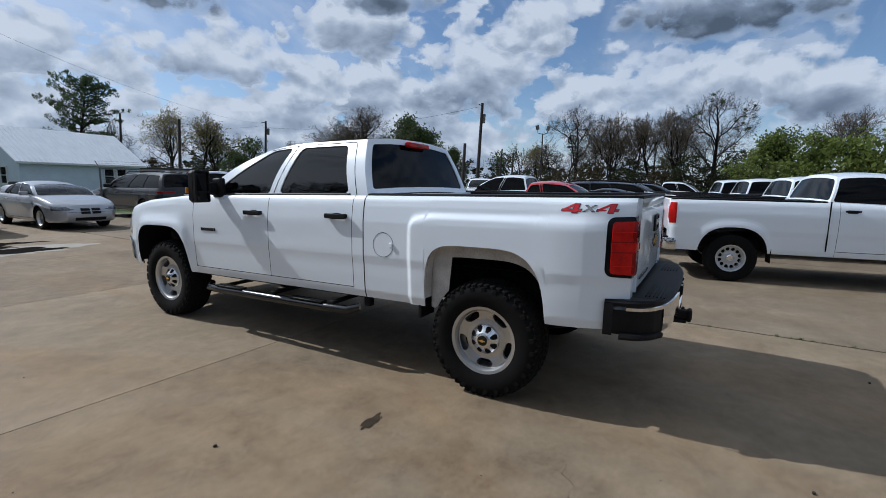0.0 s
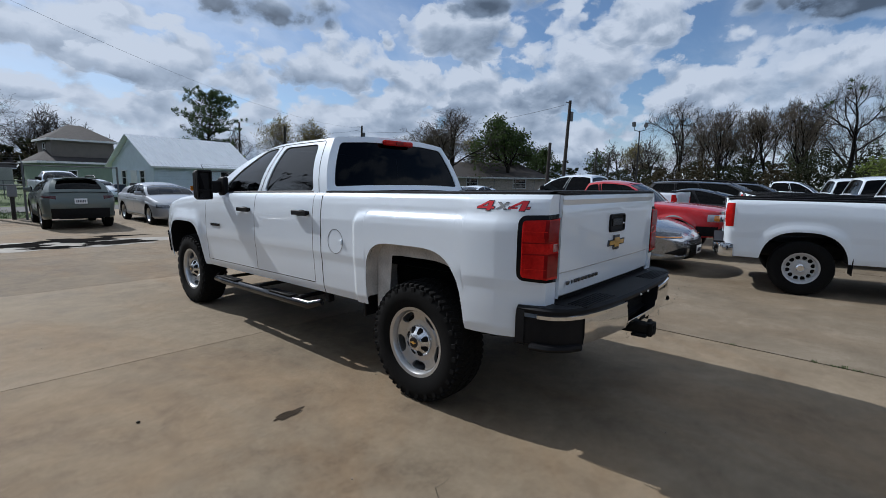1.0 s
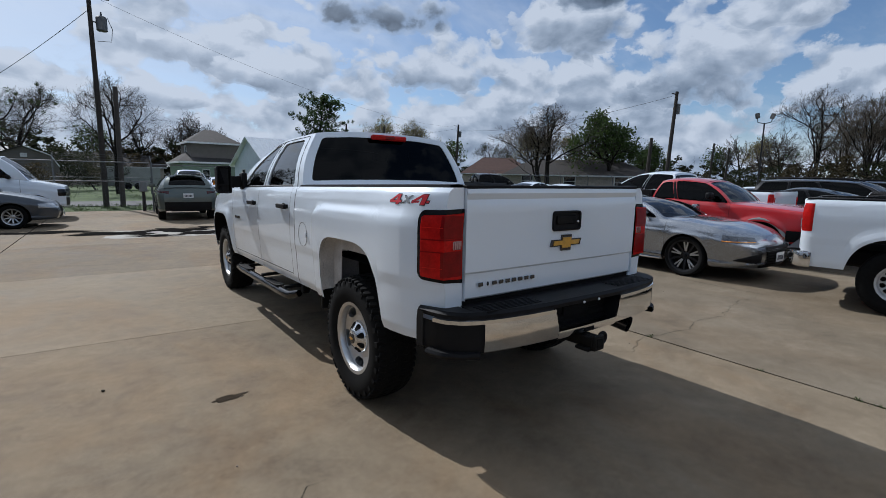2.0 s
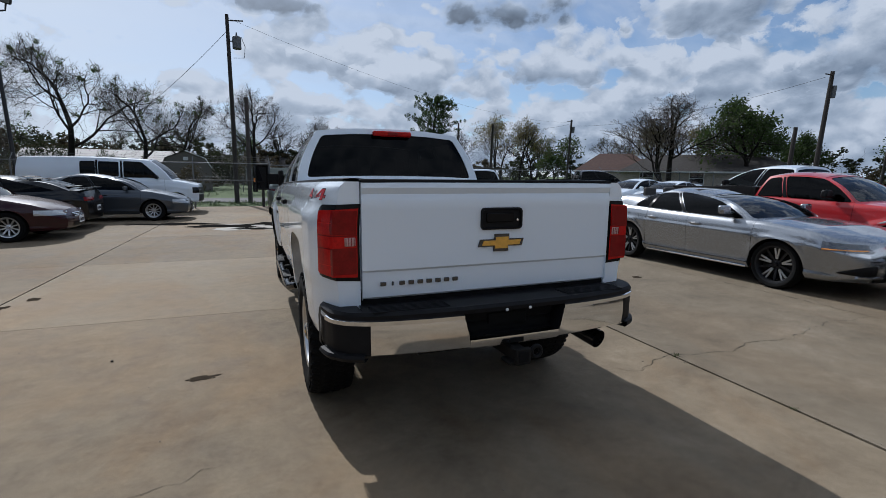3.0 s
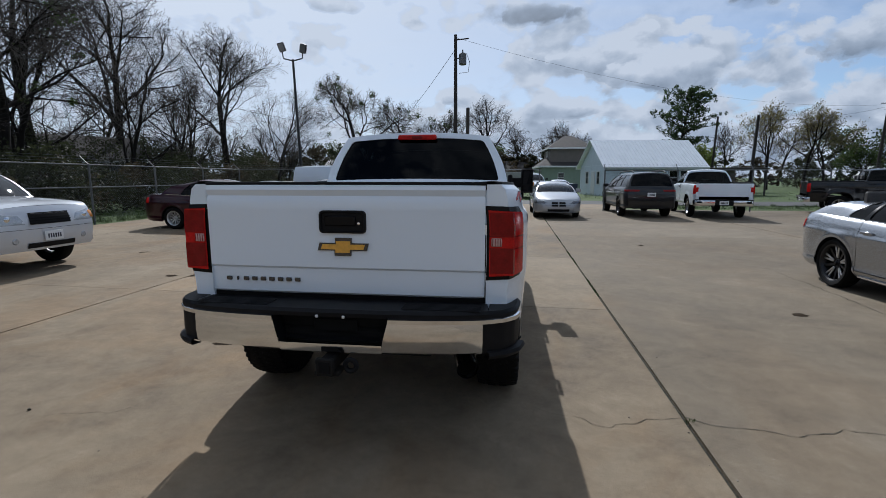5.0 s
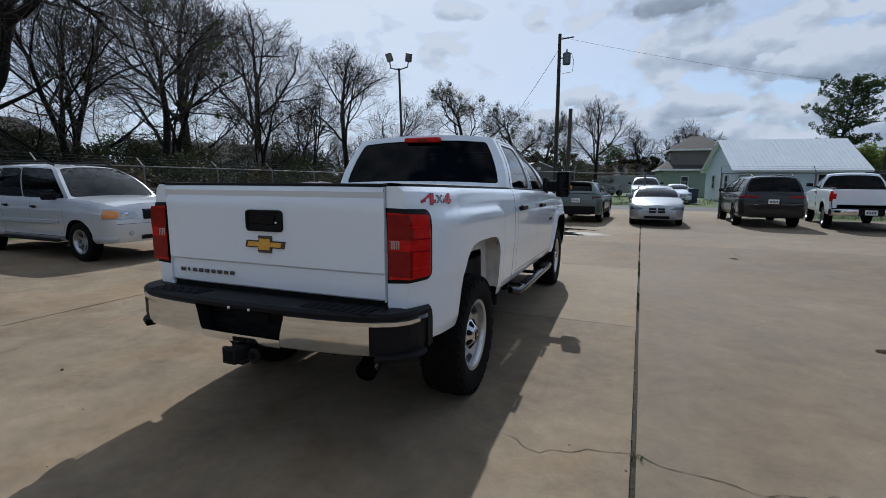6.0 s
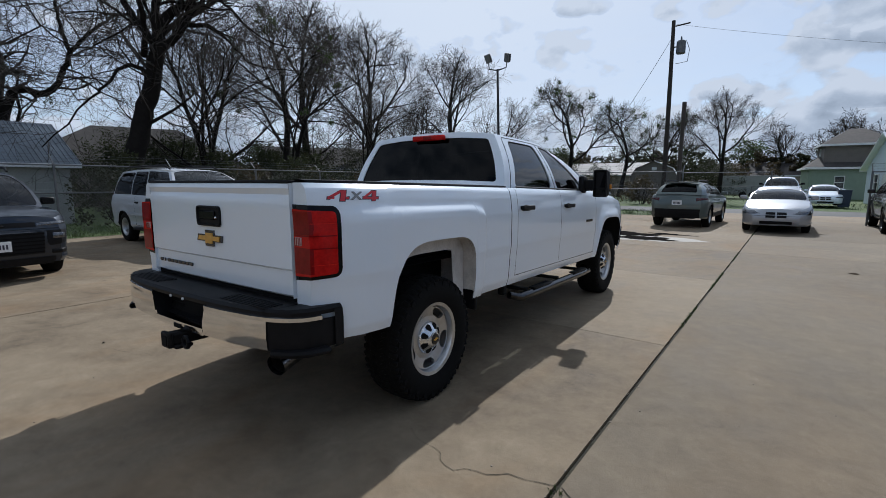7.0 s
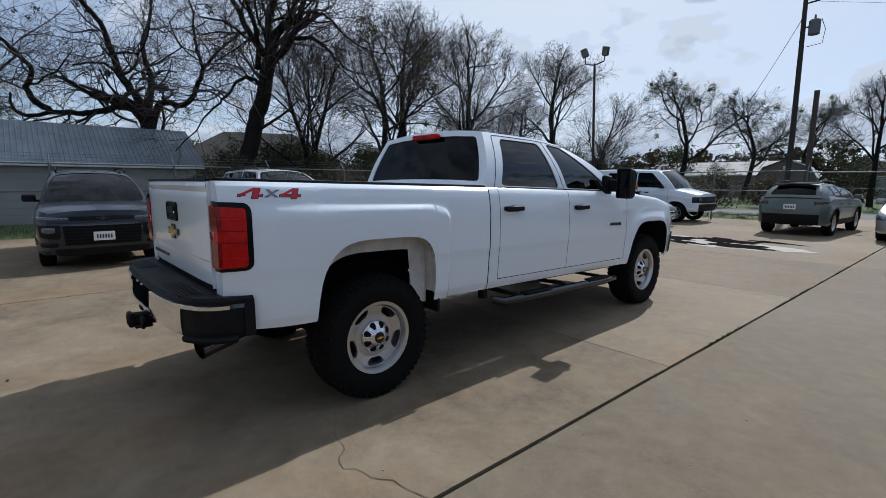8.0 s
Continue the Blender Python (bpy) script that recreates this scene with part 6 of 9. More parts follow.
def far_row():
    car, sp, s = suv("suv", "green-grey compact suv parked nose away", at(0.08, 15.6, -3.0), GREEN_GREY, wb=2.66, ro=0.86, fo=0.92, W=1.77, z0=0.29, zr=1.47, wt=1.08, rails=PLASTIC, clad=True, rocker=PLASTIC, yb=-0.80, yr1=-0.36, yf=2.35, crown=0.05, pr=0.80, cr=0.42, nr=0.07, back_margins=(0.13, 0.13, 0.10, 0.09), rock=0.46,
                     sh=[(-1.0, 1.04), (-0.7, 1.10), (0.0, 1.10), (1.2, 1.06), (2.2, 1.03), (2.5, 1.03), (3.1, 0.98), (3.5, 0.90), (3.7, 0.80)], margins={0: (0.30, 0.04, 0.05, 0.08), 1: (0.03, 0.03, 0.015, 0.05), 2: (0.03, 0.12, 0.015, 0.05)})
    face(car, sp, GREEN_GREY, s, (0.6, 0.4, 0.6, 3, DARK), (0.3, 0.6, lambda u: 0.7, lambda u: 0.78))
    tail(car, sp, GREEN_GREY, s, (0.28, 0.80, lambda u: 0.88 + 0.07 * (1 - u), lambda u: 0.985), bumper=PLASTIC, plate=0.83, lamp_mat=TAIL_SMOKE)
    part("roof_spoiler", Geo().box((0, -0.42, 1.492), (1.02, 0.24, 0.03), 0.015), GREEN_GREY, car)
    part("tailgate_crease", sp.end(False, 0.735, 0.755, -0.72, 0.72, 1, 0.012, 10, 0.05), GREEN_GREY, car)

    car, sp, s = sedan("sedan", "old silver sedan with twin grille openings", at(2.75, 18.0, 180.0), OLD_SILVER, wb=2.74, ro=1.0, fo=1.0, W=1.75, zr=1.32, sh=[(-1.1, 0.90), (-0.9, 0.98), (-0.3, 0.98), (1.0, 0.96), (2.2, 0.95), (2.6, 0.93), (3.2, 0.82), (3.62, 0.72), (3.8, 0.66)])
    face(car, sp, OLD_SILVER, s, None, (0.32, 0.50, lambda u: 0.57, lambda u: 0.67), low_intake=(0.70, 0.28, 0.37), lamp_mat=HEAD_DARK)
    for x in (-1, 1):
        for z in (0.47, 0.56):
            part("grille_opening", sp.end(True, z, z + 0.07, x * 0.04, x * 0.44, 2, 0.02, 6, 0.06), PLASTIC, car)
    tail(car, sp, OLD_SILVER, s, (0.2, 0.5, lambda u: 0.7, lambda u: 0.85))

    car, sp, s = suv("suv", "dark grey large suv with black wheels parked nose away", at(6.25, 16.3, -1.0), DARK_GREY, wb=3.04, ro=1.12, fo=0.95, W=1.93, z0=0.33, R=0.385, zr=1.68, yf=2.75, yf1=1.9, yb=-1.05, yr1=-0.80, wt=1.26,
                     sh=[(-1.2, 1.16), (0.0, 1.15), (2.4, 1.12), (2.8, 1.12), (3.4, 1.06), (3.8, 1.0), (4.2, 0.9)], breaks=[0, 0.32, 0.6, 1.0], doors=[0.7, 1.7, 2.7], mirror=(2.4, 1.2), wheel={"meshes": W_DARK, "in": 0.13}, rails=PLASTIC)
    face(car, sp, DARK_GREY, s, (0.6, 0.7, 0.9, 3, DARK), (0.3, 0.6, lambda u: 0.8, lambda u: 0.92))
    tail(car, sp, DARK_GREY, s, (0.22, 0.5, lambda u: 1.0, lambda u: 1.07), plate=0.88, lamp_mat=TAIL_DARK)

    car, sp, s = pickup("pickup_truck", "white regular-cab pickup truck parked nose away", at(8.85, 16.1, -8.0), WHITE, 1.27, 1.30, wb=3.2, yf=2.60, yf1=1.95, doors=[1.38, 2.55], mirror=(2.35, 1.42), fo=0.95, sh=[(-1.2, 1.30), (1.3, 1.30), (2.6, 1.26), (3.0, 1.22), (3.5, 1.16), (4.1, 1.02)], zr=1.80,
                        wheel={"meshes": W_SUV, "in": 0.14}, R=0.37)
    truck_tail(car, sp, s, (0.92, 1.24))
    face(car, sp, WHITE, s, (0.8, 0.75, 0.95, 3, DARK), (0.15, 0.7, lambda u: 0.8, lambda u: 0.95))

    car, sp, s = pickup("pickup_truck", "black crew-cab pickup truck with chrome grille", at(14.9, 19.1, -112.0), BLACK, 0.75, 0.78, wb=3.57, yf=3.0, yf1=2.25, doors=[0.85, 1.85, 2.95], breaks=[0, 0.48, 1.0], mirror=(2.65, 1.40), zr=1.84, seats=[(1.9, 2), (1.1, 3)], wheel={"meshes": W_SUV, "in": 0.13}, R=0.39)
    truck_tail(car, sp, s)
    face(car, sp, BLACK, s, (0.55, 0.74, 1.02, 3, CHROME), (0.16, 0.62, lambda u: 0.84, lambda u: 1.0), bumper=CHROME)


far_row()


def more_cars():
    """Cars in the rows to the east and across the street, each a copy of one of its kind."""
    found = {}
    for ob in list(scene.objects):
        if ob.parent is None and ob.get("label"):
            found.setdefault(ob["label"].split(" with ")[0].split(" parked")[0], ob)
    work = [o for k, o in found.items() if k.startswith("white work pickup")][0]
    red = [o for k, o in found.items() if k.startswith("red compact")][0]
    slate = [o for k, o in found.items() if k.startswith("slate grey")][0]
    dark = [o for k, o in found.items() if k.startswith("dark grey large")][0]
    black = [o for k, o in found.items() if k.startswith("black crew-cab")][0]
    old = [o for k, o in found.items() if k.startswith("old silver")][0]
    reg = [o for k, o in found.items() if k.startswith("white regular-cab")][0]

    def again(src, x, y, turn, label, group="parked cars in the far rows", skin=None):
        c = tagged(copy_thing(src, at(x, y, turn)), label, group=group)
        if skin:
            swap = {}
            for o in c.children_recursive:
                if o.type == "MESH" and o.data.materials and o.data.materials[0] in skin:
                    key = o.data.name
                    if key not in swap:
                        swap[key] = o.data.copy()
                        swap[key].materials[0] = skin[o.data.materials[0]]
                    o.data = swap[key]
        return c

    again(work, 11.2, 2.5, 4, "white pickup truck parked nose away beside a red one")
    again(slate, 14.7, 3.0, 180, "dark sedan parked in the east row", skin={SLATE: BLACK})
    again(dark, 17.6, 3.4, 180, "dark suv parked in the east row")
    again(slate, 12.6, -1.6, 180, "black sedan with white window stickers", skin={SLATE: BLACK})
    again(dark, 22.5, 3.2, 181, "black suv parked in the east row", skin={DARK_GREY: BLACK})
    again(work, 26.0, 2.6, 180, "white pickup truck parked in the east row")
    again(old, 20.3, 3.3, 180, "silver sedan parked in the east row")
    again(reg, 24.0, 12.0, 120, "white pickup truck parked by the fence")
    again(old, 19.3, 14.6, 100, "white sedan parked near the fence", skin={OLD_SILVER: WHITE})
    again(slate, 18.2, 19.0 - 3.2, 98, "white sedan parked behind a black pickup", skin={SLATE: WHITE})
    again(black, 30.0, 13.5, 110, "grey pickup truck parked by the fence", skin={BLACK: SLATE})
    again(old, 33.0, 10.5, 110, "white sedan in the far row", skin={OLD_SILVER: WHITE})
    again(reg, 36.5, 8.0, 110, "white pickup truck in the far row")
    again(slate, 39.5, 5.5, 110, "grey sedan in the far row")
    again(work, 31.0, -6.0, 200, "bright yellow pickup truck among white ones", skin={WHITE: YELLOW})
    again(reg, 36.0, -3.0, 200, "white pickup truck in the far row")
    again(old, 40.0, -2.0, 190, "white sedan in the far row", skin={OLD_SILVER: WHITE})
    again(reg, 2.7, 36.3, 182, "white pickup truck facing the street")
    again(old, 5.0, 37.5, 180, "white sedan standing by the metal-roofed house", skin={OLD_SILVER: WHITE})
    again(black, 17.5, 41.5, 90, "dark pickup truck under the carport")
    again(slate, -24.5, 27.5, 30, "pale car by the grey cottage", skin={SLATE: PALE_SILVER})


more_cars()

# ---- ground ----
def world_at(t):
    return t.nodes.new("ShaderNodeNewGeometry").outputs["Position"]


def concrete(name, stops, rust, fleck):
    m, t, b = material(name)
    at_w = world_at(t)
    n1 = node(t, "ShaderNodeTexNoise", Scale=0.22, Detail=5.0, Roughness=0.62)
    n2 = node(t, "ShaderNodeTexNoise", Scale=1.7, Detail=6.0, Roughness=0.65, Distortion=0.4)
    n3 = node(t, "ShaderNodeTexNoise", Scale=38.0, Detail=4.0, Roughness=0.7)
    n4 = node(t, "ShaderNodeTexNoise", Scale=260.0, Detail=2.0)
    n6 = node(t, "ShaderNodeTexNoise", Scale=7.5, Detail=6.0, Roughness=0.68, Distortion=0.3)
    for n in (n1, n2, n3, n4, n6):
        wire(t, (at_w, n.inputs["Vector"]))
    own = math_node(t, "MULTIPLY", math_node(t, "SUBTRACT", t.nodes.new("ShaderNodeObjectInfo").outputs["Random"], 0.5), 0.10)
    mix = math_node(t, "ADD", math_node(t, "ADD", math_node(t, "ADD", math_node(t, "MULTIPLY", n1.outputs["Fac"], 0.34), math_node(t, "MULTIPLY", n6.outputs["Fac"], 0.20)), math_node(t, "MULTIPLY", n2.outputs["Fac"], 0.34)),
                    math_node(t, "ADD", math_node(t, "MULTIPLY", n3.outputs["Fac"], 0.14), own))
    col = ramp_node(t, mix, list(zip((0.36, 0.46, 0.55, 0.66), stops)))
    # rusty brown washes, long and soft
    n5 = node(t, "ShaderNodeTexNoise", Scale=0.55, Detail=7.0, Roughness=0.66, Distortion=0.8)
    wire(t, (vec_node(t, "MULTIPLY", at_w, (1.0, 0.55, 1.0)).outputs[0], n5.inputs["Vector"]))
    wash = t.nodes.new("ShaderNodeMix")
    wash.data_type, wash.blend_type = "RGBA", "MULTIPLY"
    wash.inputs[7].default_value = (1.0, 0.82, 0.64, 1)
    wire(t, (math_node(t, "MULTIPLY", ramp_node(t, n5.outputs["Fac"], [(0.44, (0, 0, 0)), (0.66, (1, 1, 1))], "EASE"), rust), wash.inputs[0]), (col, wash.inputs[6]))
    # pale worn flecks of bare aggregate
    flecks = node(t, "ShaderNodeTexNoise", Scale=95.0, Detail=3.0, Roughness=0.6)
    wire(t, (at_w, flecks.inputs["Vector"]))
    bare = math_node(t, "MULTIPLY", ramp_node(t, math_node(t, "ADD", flecks.outputs["Fac"], math_node(t, "MULTIPLY", math_node(t, "SUBTRACT", n2.outputs["Fac"], 0.5), 0.35)), [(0.66, (0, 0, 0)), (0.74, (1, 1, 1))]), fleck)
    worn = t.nodes.new("ShaderNodeMix")
    worn.data_type = "RGBA"
    worn.inputs[7].default_value = (0.40, 0.36, 0.30, 1)
    wire(t, (bare, worn.inputs[0]), (wash.outputs[2], worn.inputs[6]))
    col = worn.outputs[2]
    # oily drips and specks
    spots = node(t, "ShaderNodeTexVoronoi", Scale=1.1)
    wire(t, (at_w, spots.inputs["Vector"]))
    near = ramp_node(t, math_node(t, "ADD", spots.outputs["Distance"], math_node(t, "MULTIPLY", n3.outputs["Fac"], 0.10)), [(0.065, (1, 1, 1)), (0.085, (0, 0, 0))])
    pick = t.nodes.new("ShaderNodeSeparateColor")
    wire(t, (spots.outputs["Color"], pick.inputs[0]))
    some = math_node(t, "GREATER_THAN", pick.outputs[0], 0.80)
    dirt = math_node(t, "MULTIPLY", near, math_node(t, "MULTIPLY", some, 0.55))
    grit = ramp_node(t, n4.outputs["Fac"], [(0.28, (0.50, 0.50, 0.50)), (0.44, (0.95, 0.95, 0.95)), (0.58, (1.04, 1.04, 1.04)), (0.74, (1.38, 1.38, 1.38))])
    mul = t.nodes.new("ShaderNodeMix")
    mul.data_type, mul.blend_type = "RGBA", "MULTIPLY"
    mul.inputs[0].default_value = 1.0
    wire(t, (col, mul.inputs[6]), (grit, mul.inputs[7]))
    dark = t.nodes.new("ShaderNodeMix")
    dark.data_type = "RGBA"
    dark.inputs[7].default_value = (0.05, 0.042, 0.035, 1)
    wire(t, (dirt, dark.inputs[0]), (mul.outputs[2], dark.inputs[6]), (dark.outputs[2], b.inputs["Base Color"]))
    wire(t, (ramp_node(t, n2.outputs["Fac"], [(0.35, (0.80, 0.80, 0.80)), (0.65, (0.95, 0.95, 0.95))]), b.inputs["Roughness"]))
    b.inputs["Specular IOR Level"].default_value = 0.3
    n = node(t, "ShaderNodeBump", Strength=0.5, Distance=0.004)
    wire(t, (math_node(t, "ADD", n3.outputs["Fac"], math_node(t, "MULTIPLY", n4.outputs["Fac"], 0.5)), n.inputs["Height"]), (n.outputs[0], b.inputs["Normal"]))
    return m


def ground_surface(name, low, high, rough, scale, fine=30.0, bump=0.03):
    m, t, b = material(name)
    at_w = world_at(t)
    n1 = node(t, "ShaderNodeTexNoise", Scale=scale, Detail=6.0, Roughness=0.6)
    n2 = node(t, "ShaderNodeTexNoise", Scale=fine, Detail=4.0, Roughness=0.7)
    wire(t, (at_w, n1.inputs["Vector"]), (at_w, n2.inputs["Vector"]))
    mix = math_node(t, "ADD", math_node(t, "MULTIPLY", n1.outputs["Fac"], 0.6), math_node(t, "MULTIPLY", n2.outputs["Fac"], 0.4))
    wire(t, (ramp_node(t, mix, [(0.35, low), (0.65, high)]), b.inputs["Base Color"]))
    b.inputs["Roughness"].default_value = rough
    n = node(t, "ShaderNodeBump", Strength=0.7, Distance=bump)
    wire(t, (n2.outputs["Fac"], n.inputs["Height"]), (n.outputs[0], b.inputs["Normal"]))
    return m


CONCRETE = concrete("old_tan_concrete", [(0.094, 0.070, 0.045), (0.170, 0.131, 0.086), (0.228, 0.180, 0.121), (0.294, 0.239, 0.169)], 0.55, 0.35)
GREY_CONCRETE = concrete("old_grey_concrete", [(0.094, 0.073, 0.049), (0.147, 0.117, 0.080), (0.188, 0.152, 0.106), (0.254, 0.211, 0.154)], 0.25, 0.75)
GRASS = ground_surface("spring_grass", (0.034, 0.056, 0.012), (0.086, 0.132, 0.029), 0.95, 0.35)
ASPHALT = ground_surface("road_asphalt", (0.045, 0.045, 0.046), (0.085, 0.083, 0.08), 0.85, 0.5, 60.0, 0.006)
SOIL = ground_surface("joint_soil", (0.018, 0.016, 0.010), (0.045, 0.040, 0.022), 0.95, 3.0)
BLADE = surface("grass_blade", (0.060, 0.098, 0.022), 0.7, scale=4, vary=0.4, island=0.5)
# puddle water without gloss; the dark trees it would mirror are in its colour
WET = surface("wet_film", (0.016, 0.015, 0.014), 0.35, scale=3, vary=0.3)
WET.node_tree.nodes["Principled BSDF"].inputs["Specular IOR Level"].default_value = 0.0
# wet sheen beside the puddles: the bright sky's reflection put into a matt colour
SKY_SHEEN = surface("pale_dried_edge", (0.27, 0.245, 0.205), 0.75, scale=3, vary=0.2)
OIL = surface("oil_stain", (0.045, 0.035, 0.026), 0.80, scale=8, vary=0.4)
OIL.node_tree.nodes["Principled BSDF"].inputs["Specular IOR Level"].default_value = 0.0
PEBBLE = surface("pebble", (0.20, 0.17, 0.14), 0.8, scale=20, vary=0.4, island=0.8)

EDGE_X, EDGE_Y = (-12.6, 46.0), (-24.0, 20.4)


def lay_ground():
    def rough_ring(a, b, n):
        return [a + (b - a) * k / n for k in range(n + 1)]
    steps = [-1500, -500, -150, -60] + rough_ring(-40, 80, 24) + [150, 500, 1500]
    g = Geo().grid(lambda x, y: (x, y, -0.055 + (0.035 * noise.noise((x * 0.21, y * 0.21, 0)) if (x < -14 or y > 31) and abs(x) < 120 and abs(y) < 120 else 0)), steps, steps)
    single("ground", g, GRASS, "grass ground with bare patches reaching the horizon", kind="structure")
    g = Geo().box((0, 0, -0.06), (0.1, 0.1, 0.01))
    road = single("road", Geo().grid(lambda x, y: (x, y, -0.018 - 0.0006 * (y - 27) ** 2), [-160, -60, -20, 0, 20, 60, 160], [24.6, 25.8, 27, 28.2, 29.4]), ASPHALT, "grey asphalt street beyond the lot", kind="structure")
    drive = single("driveway", Geo().box((3.3, 22.5, -0.04), (6.6, 4.3, 0.07), 0.02), CONCRETE, "concrete apron from the lot to the street", kind="structure")
    bed = single("lot_base", Geo().box(((EDGE_X[0] + EDGE_X[1]) / 2, (EDGE_Y[0] + EDGE_Y[1]) / 2, -0.045), (EDGE_X[1] - EDGE_X[0] - 0.04, EDGE_Y[1] - EDGE_Y[0] - 0.04, 0.05)), SOIL, "dark soil under the slabs", kind="structure")
    lot = thing("pavement", "tan concrete lot of large cast slabs", "pavement", kind="structure")
    xs = [-12.6, -10.15, -4.05, 2.05, 8.15, 14.25, 20.35, 26.45, 32.55, 38.65, 46.0]
    ys = [-24.0, -17.6, -11.5, -5.25, 2.08, 5.69, 9.33, 12.97, 16.61, 20.4]
    west_ys = ys
    for i in range(len(xs) - 1):
        # the slabs east of the wide joint are longer
        ys = west_ys if xs[i] < 2 else west_ys[:4] + west_ys[6:]
        for j in range(len(ys) - 1):
            gx0 = 0.013 if xs[i] == 2.05 else 0.009
            gx1 = 0.013 if xs[i + 1] == 2.05 else 0.009
            x0, x1, y0, y1 = xs[i] + gx0, xs[i + 1] - gx1, ys[j] + 0.004, ys[j + 1] - 0.004
            # edges run a little uneven, worn where the wide joint is
            nx, ny = 10, 14
            k = random.random() * 50

            def top(u, v):
                x, y = x0 + (x1 - x0) * u, y0 + (y1 - y0) * v
                wear = 0.007 * noise.noise((x * 3, y * 3, k))
                if u == 0:
                    x += abs(wear)
                if u == 1:
                    x -= abs(wear)
                return (x + 0.015 * y, y - 0.03 * (x - 2), 0.0)
            us, vs = [0, 0.004] + [a / nx for a in range(1, nx)] + [0.996, 1], [0] + [a / 18 for a in range(1, 18)] + [1]
            g = Geo().grid(top, us, vs)
            ring = [top(a, 0) for a in us] + [top(1, a) for a in vs[1:]] + [top(a, 1) for a in us[::-1][1:]] + [top(0, a) for a in vs[::-1][1:-1]]
            n = len(ring)
            g.add([p for p in ring] + [(p[0], p[1], -0.03) for p in ring], [(a, (a + 1) % n, n + (a + 1) % n, n + a) for a in range(n)])
            part("slab", g, GREY_CONCRETE if xs[i] > 2 else CONCRETE, lot)


lay_ground()


def ribbon(points, width, z=0.004, wild=0.03, seed=0):
    """A crack: a thin ragged strip along points."""
    rnd = random.Random(seed)
    pts = [Vector((x, y, 0)) for x, y in points]
    fine = []
    for a, b in zip(pts[:-1], pts[1:]):
        n = max(2, int((b - a).length / 0.05))
        side = Vector((-(b - a).y, (b - a).x, 0)).normalized()
        for k in range(n):
            p = a.lerp(b, k / n)
            fine.append(p + side * (noise.noise((p.x * 7, p.y * 7, seed)) * wild + rnd.uniform(-0.2, 0.2) * wild))
    fine.append(pts[-1])
    g = Geo()
    n = len(fine)
    rows = []
    for i, p in enumerate(fine):
        way = (fine[min(i + 1, n - 1)] - fine[max(i - 1, 0)]).normalized()
        side = Vector((-way.y, way.x, 0))
        w = width * (0.35 + 0.9 * rnd.random()) * min(1, 3 * min(i + 0.3, n - 0.7 - i) / n + 0.3)
        rows.append((p - side * w, p + side * w))
    g.add([(*q.xy, z) for r in rows for q in r], [(2 * i, 2 * i + 1, 2 * i + 3, 2 * i + 2) for i in range(n - 1)])
    return g


def blotch(cx, cy, rx, ry, z, seed, ragged=0.35, turn=0.0):
    g = Geo()
    ring = []
    for k in range(64):
        a = 2 * math.pi * k / 64
        r = 1 + ragged * noise.noise((math.cos(a) * 1.6, math.sin(a) * 1.6, seed)) + ragged * 0.5 * noise.noise((math.cos(a) * 5, math.sin(a) * 5, seed + 9))
        x, y = rx * r * math.cos(a), ry * r * math.sin(a)
        ring.append((cx + x * math.cos(turn) - y * math.sin(turn), cy + x * math.sin(turn) + y * math.cos(turn), z))
    g.add(ring + [(cx, cy, z)], [(k, (k + 1) % 64, 64) for k in range(64)])
    return g


def tuft(g, x, y, n, h, spread, rnd):
    for _ in range(n):
        a, r = rnd.uniform(0, 6.28), rnd.random() ** 0.5 * spread
        bx, by = x + r * math.cos(a), y + r * math.sin(a)
        t, lean, hh = rnd.uniform(0, 6.28), rnd.uniform(0.1, 0.7), h * rnd.uniform(0.4, 1.1)
        dx, dy = math.cos(t), math.sin(t)
        w = 0.0022 + 0.03 * hh * 0.2
        g.add([(bx - dy * w, by + dx * w, -0.012), (bx + dy * w, by - dx * w, -0.012), (bx + dx * lean * hh * 0.4 + dy * w * 0.6, by + dy * lean * hh * 0.4 - dx * w * 0.6, hh * 0.62), (bx + dx * lean * hh, by + dy * lean * hh, hh)], [(0, 1, 2), (0, 2, 3)])


